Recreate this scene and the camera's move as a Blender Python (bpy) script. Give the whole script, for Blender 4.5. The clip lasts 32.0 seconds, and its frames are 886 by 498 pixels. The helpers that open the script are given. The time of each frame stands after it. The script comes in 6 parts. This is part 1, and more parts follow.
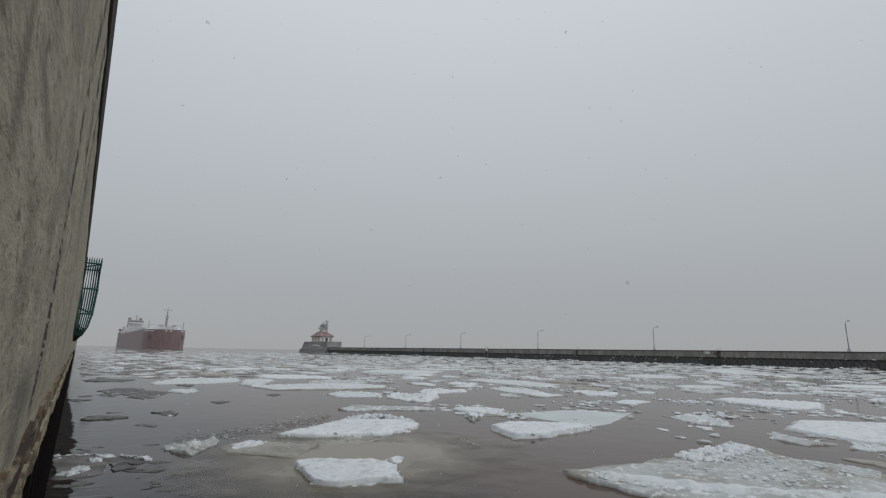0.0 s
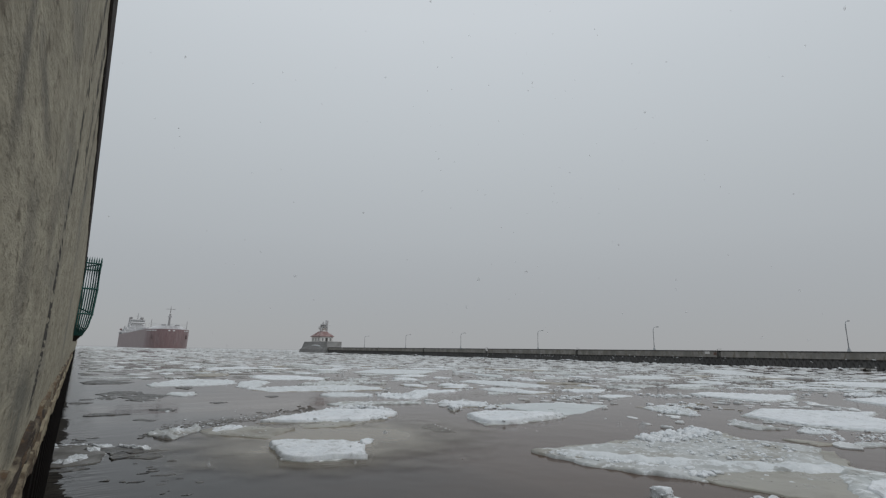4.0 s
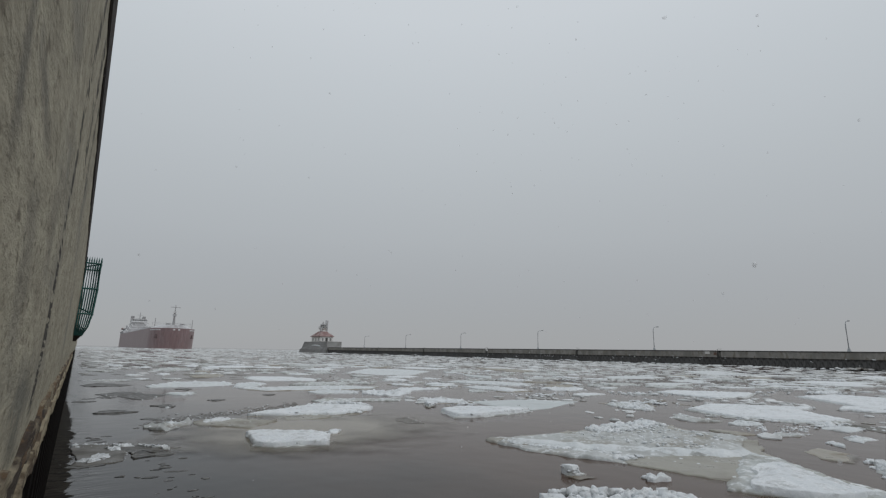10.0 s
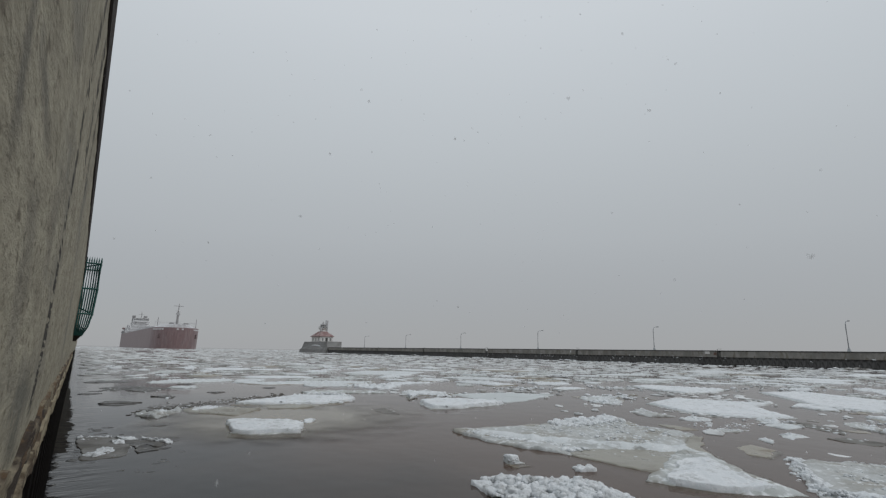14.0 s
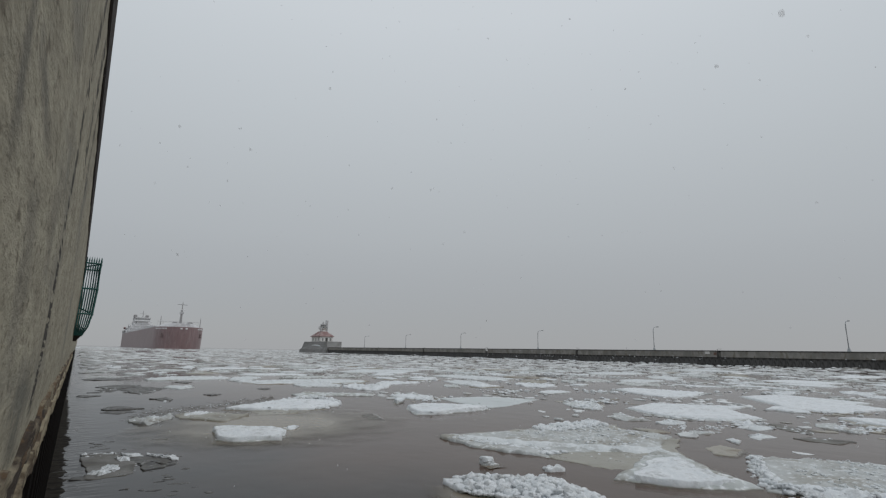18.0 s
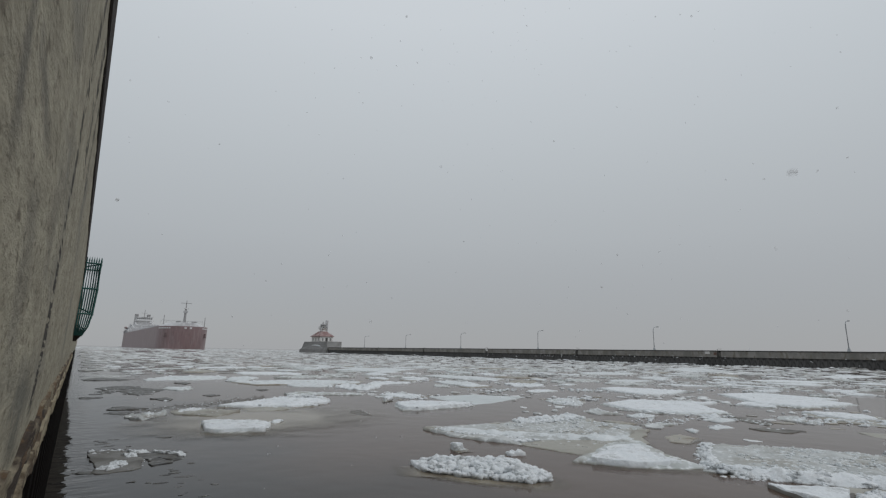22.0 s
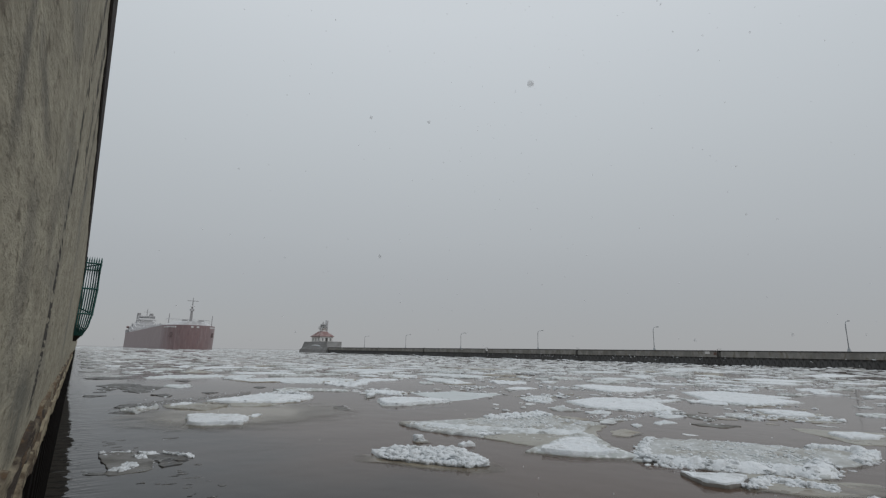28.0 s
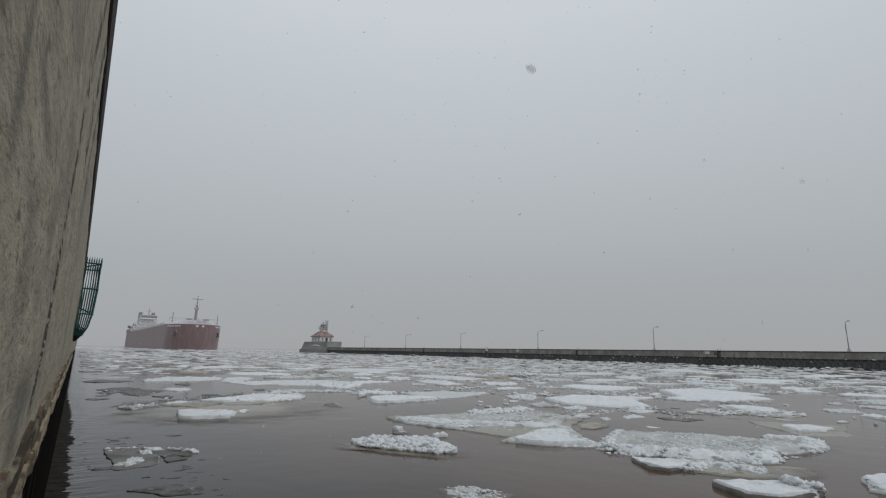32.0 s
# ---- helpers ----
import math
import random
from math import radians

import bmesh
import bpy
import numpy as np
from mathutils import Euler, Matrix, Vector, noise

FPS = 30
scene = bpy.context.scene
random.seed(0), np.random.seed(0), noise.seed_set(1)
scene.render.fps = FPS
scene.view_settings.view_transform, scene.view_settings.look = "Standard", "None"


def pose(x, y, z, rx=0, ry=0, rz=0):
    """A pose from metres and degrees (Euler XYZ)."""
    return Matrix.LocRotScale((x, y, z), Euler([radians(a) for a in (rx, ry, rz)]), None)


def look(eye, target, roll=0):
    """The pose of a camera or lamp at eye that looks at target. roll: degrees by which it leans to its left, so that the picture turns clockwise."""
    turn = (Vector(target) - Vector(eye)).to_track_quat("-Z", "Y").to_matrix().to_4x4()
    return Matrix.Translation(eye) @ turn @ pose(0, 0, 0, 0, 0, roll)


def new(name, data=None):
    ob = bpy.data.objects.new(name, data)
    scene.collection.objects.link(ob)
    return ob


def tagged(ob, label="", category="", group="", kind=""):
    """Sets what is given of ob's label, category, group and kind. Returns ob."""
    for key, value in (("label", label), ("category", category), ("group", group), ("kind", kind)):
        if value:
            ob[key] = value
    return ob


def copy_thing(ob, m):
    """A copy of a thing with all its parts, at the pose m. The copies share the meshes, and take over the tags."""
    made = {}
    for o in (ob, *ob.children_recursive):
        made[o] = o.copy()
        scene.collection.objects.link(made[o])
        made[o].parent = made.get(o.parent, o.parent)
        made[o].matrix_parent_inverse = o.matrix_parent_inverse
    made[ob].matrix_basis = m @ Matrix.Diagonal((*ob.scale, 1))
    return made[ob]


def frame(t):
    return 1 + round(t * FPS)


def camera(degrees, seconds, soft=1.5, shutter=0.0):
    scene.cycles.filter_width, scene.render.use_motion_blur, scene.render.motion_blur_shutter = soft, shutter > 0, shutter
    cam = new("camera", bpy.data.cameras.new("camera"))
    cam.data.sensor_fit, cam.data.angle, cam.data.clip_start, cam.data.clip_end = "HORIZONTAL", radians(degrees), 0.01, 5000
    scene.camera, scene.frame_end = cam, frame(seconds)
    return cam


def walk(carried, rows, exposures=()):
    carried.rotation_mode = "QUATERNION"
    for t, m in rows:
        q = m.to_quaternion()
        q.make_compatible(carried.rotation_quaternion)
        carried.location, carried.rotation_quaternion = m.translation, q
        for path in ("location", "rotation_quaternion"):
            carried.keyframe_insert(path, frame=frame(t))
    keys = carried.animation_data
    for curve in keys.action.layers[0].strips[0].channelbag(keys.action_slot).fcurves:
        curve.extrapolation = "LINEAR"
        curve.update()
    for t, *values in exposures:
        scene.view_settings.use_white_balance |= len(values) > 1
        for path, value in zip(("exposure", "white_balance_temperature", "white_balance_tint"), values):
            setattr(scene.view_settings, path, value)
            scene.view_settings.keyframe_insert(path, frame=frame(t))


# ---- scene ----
# ---- camera: hung a hand's width off the north pier's canal face ----
EYE = Vector((0.0, 0.0, 1.35))
YAW, PITCH, ROLL = radians(36.27), radians(12.0), 1.105
AIM = EYE + Vector((math.sin(YAW) * math.cos(PITCH), math.cos(YAW) * math.cos(PITCH), math.sin(PITCH)))
cam = camera(84.72, 32.0, soft=1.25, shutter=0.3)
walk(cam, [(0.0, look(EYE, AIM, ROLL)), (32.0, look(EYE, AIM, ROLL))])

# ---- light: heavy snow overcast ----
SUN_EL, SUN_AZ = radians(38), radians(150)
world = bpy.data.worlds.new("overcast")
scene.world = world
world.use_nodes = True
wn, wl = world.node_tree.nodes, world.node_tree.links
bg = wn["Background"]
sky = wn.new("ShaderNodeTexSky")
sky.sky_type, sky.sun_disc = "NISHITA", False
sky.sun_elevation, sky.sun_rotation = SUN_EL, SUN_AZ
coord = wn.new("ShaderNodeTexCoord")
sep = wn.new("ShaderNodeSeparateXYZ")
ramp = wn.new("ShaderNodeValToRGB")
ramp.color_ramp.interpolation = "B_SPLINE"
el = ramp.color_ramp.elements
el[0].position, el[0].color = 0.0, (0.343, 0.352, 0.364, 1)
el[1].position, el[1].color = 1.0, (0.70, 0.735, 0.77, 1)
for at, grey in ((0.10, (0.353, 0.368, 0.385)), (0.22, (0.405, 0.428, 0.446)), (0.40, (0.480, 0.515, 0.540)), (0.60, (0.560, 0.600, 0.635))):
    el.new(at).color = (*grey, 1)
scale_sky = wn.new("ShaderNodeVectorMath")
scale_sky.operation = "SCALE"
scale_sky.inputs["Scale"].default_value = 0.004
add = wn.new("ShaderNodeVectorMath")
wl.new(coord.outputs["Generated"], sep.inputs[0])
wl.new(sep.outputs["Z"], ramp.inputs["Fac"])
wl.new(sky.outputs[0], scale_sky.inputs[0])
wl.new(ramp.outputs["Color"], add.inputs[0])
wl.new(scale_sky.outputs[0], add.inputs[1])
wl.new(add.outputs[0], bg.inputs["Color"])
bg.inputs["Strength"].default_value = 1.0
lamp = bpy.data.lights.new("sun", "SUN")
lamp.energy, lamp.angle, lamp.color = 0.5, radians(40), (1.0, 0.97, 0.94)
sun = new("sun", lamp)
sun.matrix_world = look((math.sin(SUN_AZ) * 50, math.cos(SUN_AZ) * 50, 50 * math.tan(SUN_EL)), (0, 0, 0))
scene.view_settings.exposure = 0.0


# ---- materials ----
def material(name, a, b, rough=0.7, scale=3.0, stretch=(1, 1, 1), bump=0.2, fine=40.0, metal=0.0, c=None, c_scale=0.6, c_cut=(0.5, 0.7),
             spread=(0.35, 0.65), rough_b=None, ior=1.45, sheen=0.0, dist=0.02, by_piece=0.0, d=None, d_scale=40.0, d_cut=(0.5, 0.7), fine2=0.0, bump2=0.5, dist2=0.01, octaves=8.0):
    """Two mottled colours, a third in larger patches, and fine relief, in metres of the object's own space."""
    m = bpy.data.materials.new(name)
    m.use_nodes = True
    n, l = m.node_tree.nodes, m.node_tree.links
    p = n["Principled BSDF"]
    tc, mp = n.new("ShaderNodeTexCoord"), n.new("ShaderNodeMapping")
    mp.inputs["Scale"].default_value = stretch
    l.new(tc.outputs["Object"], mp.inputs["Vector"])

    def noise_tex(s, detail=6.0, rough_=0.6):
        t = n.new("ShaderNodeTexNoise")
        t.inputs["Scale"].default_value, t.inputs["Detail"].default_value, t.inputs["Roughness"].default_value = s, detail, rough_
        l.new(mp.outputs[0], t.inputs["Vector"])
        return t.outputs["Fac"]

    def ranged(fac, lo, hi):
        r = n.new("ShaderNodeMapRange")
        r.inputs["From Min"].default_value, r.inputs["From Max"].default_value = lo, hi
        l.new(fac, r.inputs["Value"])
        return r.outputs[0]

    def mix(fac, x, y):
        k = n.new("ShaderNodeMix")
        k.data_type = "RGBA"
        l.new(fac, k.inputs["Factor"])
        for sock, val in ((k.inputs["A"], x), (k.inputs["B"], y)):
            if isinstance(val, tuple):
                sock.default_value = (*val, 1)
            else:
                l.new(val, sock)
        return k.outputs["Result"]

    f1 = ranged(noise_tex(scale), *spread)
    col = mix(f1, a, b)
    if c:
        col = mix(ranged(noise_tex(c_scale, 5.0), *c_cut), col, c)
    if d:
        col = mix(ranged(noise_tex(d_scale, 4.0), *d_cut), col, d)
    if by_piece:
        info = n.new("ShaderNodeObjectInfo")
        hsv = n.new("ShaderNodeHueSaturation")
        l.new(ranged(info.outputs["Random"], -0.0, 1.0), hsv.inputs["Fac"])
        hsv.inputs["Value"].default_value = 1.0 - by_piece
        l.new(col, hsv.inputs["Color"])
        col = hsv.outputs[0]
    l.new(col, p.inputs["Base Color"])
    if rough_b is None:
        p.inputs["Roughness"].default_value = rough
    else:
        r = n.new("ShaderNodeMapRange")
        r.inputs["To Min"].default_value, r.inputs["To Max"].default_value = rough, rough_b
        l.new(f1, r.inputs["Value"])
        l.new(r.outputs[0], p.inputs["Roughness"])
    p.inputs["Metallic"].default_value = metal
    p.inputs["IOR"].default_value = ior
    if sheen:
        p.inputs["Sheen Weight"].default_value, p.inputs["Sheen Roughness"].default_value = sheen, 0.6
    if bump:
        bp = n.new("ShaderNodeBump")
        bp.inputs["Strength"].default_value, bp.inputs["Distance"].default_value = bump, dist
        l.new(noise_tex(fine, octaves, 0.65), bp.inputs["Height"])
        if fine2:
            b2 = n.new("ShaderNodeBump")
            b2.inputs["Strength"].default_value, b2.inputs["Distance"].default_value = bump2, dist2
            l.new(noise_tex(fine2, min(6.0, octaves), 0.6), b2.inputs["Height"])
            l.new(b2.outputs[0], bp.inputs["Normal"])
        l.new(bp.outputs[0], p.inputs["Normal"])
    return m


M_WATER = material("canal_water", (0.078, 0.0485, 0.034), (0.097, 0.0625, 0.044), 0.10, 0.25, stretch=(1.2, 0.9, 1), bump=0.13, fine=7.0, ior=1.24, dist=0.008, fine2=1.3, bump2=0.2, dist2=0.04, octaves=2.0, c=(0.106, 0.075, 0.055), c_scale=0.10,
                   c_cut=(0.5, 0.75))
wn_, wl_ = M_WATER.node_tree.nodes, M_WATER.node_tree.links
# base colour runs darker and less brown towards the north wall
brown_base = wn_["Principled BSDF"].inputs["Base Color"].links[0].from_socket
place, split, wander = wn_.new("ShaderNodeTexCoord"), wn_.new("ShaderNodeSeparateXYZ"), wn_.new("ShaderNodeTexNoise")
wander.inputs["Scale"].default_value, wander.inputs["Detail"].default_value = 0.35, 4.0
reach, wall_fade, blend = wn_.new("ShaderNodeMath"), wn_.new("ShaderNodeMapRange"), wn_.new("ShaderNodeMix")
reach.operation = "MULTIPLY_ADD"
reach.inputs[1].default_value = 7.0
wall_fade.interpolation_type = "SMOOTHSTEP"
wall_fade.inputs["From Min"].default_value, wall_fade.inputs["From Max"].default_value = 3.4, 8.4
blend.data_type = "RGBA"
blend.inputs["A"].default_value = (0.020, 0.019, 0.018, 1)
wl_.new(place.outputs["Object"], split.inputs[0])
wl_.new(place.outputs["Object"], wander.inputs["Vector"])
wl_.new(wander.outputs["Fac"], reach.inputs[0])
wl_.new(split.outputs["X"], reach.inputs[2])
wl_.new(reach.outputs[0], wall_fade.inputs["Value"])
wl_.new(wall_fade.outputs[0], blend.inputs["Factor"])
wl_.new(brown_base, blend.inputs["B"])
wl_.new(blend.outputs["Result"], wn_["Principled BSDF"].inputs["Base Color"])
# wavelets thrown back by the north wall
chop, chop_map, chop_bump, chop_near = wn_.new("ShaderNodeTexNoise"), wn_.new("ShaderNodeMapping"), wn_.new("ShaderNodeBump"), wn_.new("ShaderNodeMapRange")
chop_map.inputs["Scale"].default_value = (0.25, 0.95, 1.0)
chop.inputs["Scale"].default_value, chop.inputs["Detail"].default_value = 9.0, 2.0
chop_near.inputs["From Min"].default_value, chop_near.inputs["From Max"].default_value = 0.7, 0.0
chop_near.interpolation_type = "SMOOTHERSTEP"
chop_bump.inputs["Distance"].default_value = 0.024
wl_.new(place.outputs["Object"], chop_map.inputs["Vector"])
wl_.new(chop_map.outputs[0], chop.inputs["Vector"])
wl_.new(split.outputs["X"], chop_near.inputs["Value"])
wl_.new(chop_near.outputs[0], chop_bump.inputs["Strength"])
wl_.new(chop.outputs["Fac"], chop_bump.inputs["Height"])
wl_.new(wn_["Principled BSDF"].inputs["Normal"].links[0].from_socket, chop_bump.inputs["Normal"])
wl_.new(chop_bump.outputs[0], wn_["Principled BSDF"].inputs["Normal"])
# the water's pattern is laid out over the whole place
spot = wn_.new("ShaderNodeNewGeometry")
for link in [k for k in wl_ if k.from_node.bl_idname == "ShaderNodeTexCoord"]:
    wl_.new(spot.outputs["Position"], link.to_socket)
M_SNOW = material("snow_on_ice", (0.67, 0.70, 0.72), (0.79, 0.81, 0.825), 0.9, 3.5, bump=0.7, fine=20, dist=0.03, c=(0.54, 0.555, 0.56), c_scale=7.0, c_cut=(0.51, 0.64), d=(0.84, 0.85, 0.86), d_scale=30,
                  d_cut=(0.55, 0.7))
M_ICE = material("wet_grey_ice", (0.36, 0.375, 0.36), (0.56, 0.585, 0.58), 0.30, 2.2, bump=0.6, fine=14, rough_b=0.75, c=(0.27, 0.255, 0.22), c_scale=1.3, c_cut=(0.5, 0.66), d=(0.72, 0.74, 0.745), d_scale=9,
                 d_cut=(0.50, 0.62), dist=0.025)
M_RIME = material("wet_snow", (0.58, 0.61, 0.62), (0.70, 0.725, 0.735), 0.7, 3.0, bump=0.6, fine=18, dist=0.03, c=(0.46, 0.47, 0.465), c_scale=5.0, c_cut=(0.52, 0.66), d=(0.76, 0.775, 0.78), d_scale=26, d_cut=(0.55, 0.7))
M_PAN = material("smooth_pale_ice", (0.50, 0.535, 0.535), (0.60, 0.63, 0.635), 0.35, 1.4, bump=0.25, fine=9, rough_b=0.6, c=(0.42, 0.44, 0.43), c_scale=0.9, c_cut=(0.55, 0.75), dist=0.01)
M_SLUSH = material("frozen_slush", (0.36, 0.37, 0.36), (0.54, 0.555, 0.55), 0.45, 3.0, bump=0.6, fine=16, rough_b=0.8, c=(0.30, 0.285, 0.25), c_scale=1.2, c_cut=(0.48, 0.66), d=(0.66, 0.68, 0.685), d_scale=11, d_cut=(0.54, 0.66), dist=0.025)
M_TAN = material("brown_stained_ice", (0.27, 0.245, 0.20), (0.39, 0.365, 0.315), 0.25, 4.0, bump=0.4, fine=12, rough_b=0.6, c=(0.20, 0.165, 0.12), c_scale=2.0, c_cut=(0.52, 0.66))
M_APRON = material("wet_pale_ice", (0.27, 0.255, 0.215), (0.37, 0.356, 0.312), 0.22, 1.8, bump=0.4, fine=12, rough_b=0.6, c=(0.20, 0.178, 0.145), c_scale=1.0, c_cut=(0.5, 0.68), dist=0.02)
M_SHELF = material("sunken_ice", (0.265, 0.232, 0.175), (0.215, 0.185, 0.140), 0.06, 0.9, stretch=(1.5, 0.65, 1), bump=0.20, fine=7.0, ior=1.24, dist=0.008, fine2=1.3, bump2=0.2, dist2=0.04, octaves=2.0, c=(0.15, 0.12, 0.09), c_scale=0.5, c_cut=(0.5, 0.8), spread=(0.1, 0.9))
M_FOOT = material("sunken_ice_foot", (0.27, 0.238, 0.182), (0.21, 0.18, 0.138), 0.06, 0.9, stretch=(1.5, 0.65, 1), bump=0.20, fine=7.0, ior=1.24, dist=0.008, fine2=1.3, bump2=0.2, dist2=0.04, c=(0.12, 0.098, 0.075), c_scale=1.2, c_cut=(0.45, 0.65))
foot_n, foot_l = M_FOOT.node_tree.nodes, M_FOOT.node_tree.links
f_thick, f_ragged, f_sum, f_fade, f_clear, f_mix = (foot_n.new(k) for k in ("ShaderNodeAttribute", "ShaderNodeTexNoise", "ShaderNodeMath", "ShaderNodeMapRange", "ShaderNodeBsdfTransparent", "ShaderNodeMixShader"))
f_thick.attribute_name = "thickness"
f_ragged.inputs["Scale"].default_value, f_ragged.inputs["Detail"].default_value = 5.0, 4.0
f_sum.operation = "MULTIPLY_ADD"
f_sum.inputs[1].default_value = 0.25
f_fade.inputs["From Min"].default_value, f_fade.inputs["From Max"].default_value = 0.20, 0.58
foot_l.new(f_ragged.outputs["Fac"], f_sum.inputs[0])
foot_l.new(f_thick.outputs["Fac"], f_sum.inputs[2])
foot_l.new(f_sum.outputs[0], f_fade.inputs["Value"])
foot_l.new(f_fade.outputs[0], f_mix.inputs["Fac"])
foot_l.new(f_clear.outputs[0], f_mix.inputs[1])
foot_l.new(foot_n["Principled BSDF"].outputs[0], f_mix.inputs[2])
foot_l.new(f_mix.outputs[0], foot_n["Material Output"].inputs["Surface"])
# the wide shelf thins out into the water all round
M_THINNING = M_SHELF.copy()
M_THINNING.name = "sunken_ice_thinning_out"
tn, tl = M_THINNING.node_tree.nodes, M_THINNING.node_tree.links
t_at, t_map, t_len, t_noise, t_sum, t_fade, t_clear, t_mix = (tn.new(k) for k in ("ShaderNodeTexCoord", "ShaderNodeMapping", "ShaderNodeVectorMath", "ShaderNodeTexNoise", "ShaderNodeMath", "ShaderNodeMapRange", "ShaderNodeBsdfTransparent", "ShaderNodeMixShader"))
t_map.vector_type = "TEXTURE"
t_map.inputs["Location"].default_value, t_map.inputs["Scale"].default_value = (0.55, 0.2, 0), (2.5, 2.2, 1)
t_len.operation, t_sum.operation = "LENGTH", "MULTIPLY_ADD"
t_noise.inputs["Scale"].default_value, t_noise.inputs["Detail"].default_value = 1.6, 4.0
t_sum.inputs[1].default_value = 0.9
t_fade.inputs["From Min"].default_value, t_fade.inputs["From Max"].default_value = 1.52, 0.85
tl.new(t_at.outputs["Object"], t_map.inputs["Vector"])
tl.new(t_at.outputs["Object"], t_noise.inputs["Vector"])
tl.new(t_map.outputs[0], t_len.inputs[0])
tl.new(t_noise.outputs["Fac"], t_sum.inputs[0])
tl.new(t_len.outputs["Value"], t_sum.inputs[2])
tl.new(t_sum.outputs[0], t_fade.inputs["Value"])
tl.new(t_fade.outputs[0], t_mix.inputs["Fac"])
tl.new(t_clear.outputs[0], t_mix.inputs[1])
tl.new(tn["Principled BSDF"].outputs[0], t_mix.inputs[2])
tl.new(t_mix.outputs[0], tn["Material Output"].inputs["Surface"])
M_DARKICE = material("thin_dark_ice", (0.055, 0.050, 0.043), (0.10, 0.092, 0.080), 0.22, 4.0, bump=0.5, fine=14, rough_b=0.6, c=(0.030, 0.028, 0.026), c_scale=6.0, c_cut=(0.48, 0.58), ior=1.36, d=(0.24, 0.235, 0.22), d_scale=11, d_cut=(0.58, 0.66))
# near-black colour that lays the wall's dark reflection on the water
M_FRINGE = material("dark_wall_reflection", (0.030, 0.026, 0.021), (0.058, 0.050, 0.040), 0.5, 5.0, stretch=(0.5, 1.6, 1), bump=0.8, fine=14, c=(0.014, 0.012, 0.010), c_scale=5.0, c_cut=(0.46, 0.56), ior=1.05, d=(0.10, 0.095, 0.086), d_scale=8, d_cut=(0.6, 0.68))
M_DIRTY = material("dirty_ice_plate", (0.092, 0.083, 0.068), (0.140, 0.128, 0.108), 0.25, 2.0, bump=0.4, fine=12, rough_b=0.6, c=(0.075, 0.066, 0.056), c_scale=1.6, c_cut=(0.50, 0.62))
M_FIELD = material("broken_ice", (0.47, 0.485, 0.485), (0.80, 0.815, 0.82), 0.85, 0.5, bump=0.5, fine=5, c=(0.32, 0.31, 0.29), c_scale=0.3, c_cut=(0.53, 0.61), dist=0.05)
M_WALL = material("weathered_concrete", (0.43, 0.392, 0.297), (0.285, 0.257, 0.192), 0.92, 15.0, stretch=(1, 0.42, 1.0), bump=0.9, fine=80, dist=0.006, fine2=13.0, bump2=0.6, dist2=0.02,
                  c=(0.215, 0.205, 0.172), c_scale=3.2, c_cut=(0.53, 0.70), d=(0.175, 0.150, 0.108), d_scale=58, d_cut=(0.56, 0.68), spread=(0.34, 0.66))


def pitted_joint(m, y0, half, z0, z1, wander, dark):
    """A rusty pitted joint that runs up the concrete at y0."""
    n, l = m.node_tree.nodes, m.node_tree.links
    col = n["Principled BSDF"].inputs["Base Color"].links[0].from_socket
    at, xyz = n.new("ShaderNodeTexCoord"), n.new("ShaderNodeSeparateXYZ")
    l.new(at.outputs["Object"], xyz.inputs[0])

    def math_(op, a, b):
        k = n.new("ShaderNodeMath")
        k.operation = op
        for sock, val in zip(k.inputs, (a, b)):
            if isinstance(val, float):
                sock.default_value = val
            else:
                l.new(val, sock)
        return k.outputs[0]

    def ranged(v, lo, hi):
        k = n.new("ShaderNodeMapRange")
        k.inputs["From Min"].default_value, k.inputs["From Max"].default_value = lo, hi
        l.new(v, k.inputs["Value"])
        return k.outputs[0]

    sway, pits = n.new("ShaderNodeTexNoise"), n.new("ShaderNodeTexNoise")
    sway.inputs["Scale"].default_value, pits.inputs["Scale"].default_value, pits.inputs["Detail"].default_value = 9.0, 75.0, 3.0
    l.new(at.outputs["Object"], sway.inputs["Vector"])
    along = n.new("ShaderNodeMapping")
    along.inputs["Scale"].default_value = (1.0, 0.10, 1.0)
    l.new(at.outputs["Object"], along.inputs["Vector"])
    l.new(along.outputs[0], pits.inputs["Vector"])
    off = math_("ABSOLUTE", math_("ADD", math_("SUBTRACT", xyz.outputs["Y"], y0), math_("MULTIPLY", math_("SUBTRACT", sway.outputs["Fac"], 0.5), wander)), 0.0)
    fac = math_("MULTIPLY", ranged(off, half, half * 0.7), math_("MULTIPLY", ranged(xyz.outputs["Z"], z0, z0 + 0.04), ranged(xyz.outputs["Z"], z1, z1 - 0.04)))
    fac = math_("MULTIPLY", fac, ranged(pits.outputs["Fac"], 0.43, 0.52))
    k = n.new("ShaderNodeMix")
    k.data_type = "RGBA"
    l.new(fac, k.inputs["Factor"])
    l.new(col, k.inputs["A"])
    k.inputs["B"].default_value = (*dark, 1)
    l.new(k.outputs["Result"], n["Principled BSDF"].inputs["Base Color"])


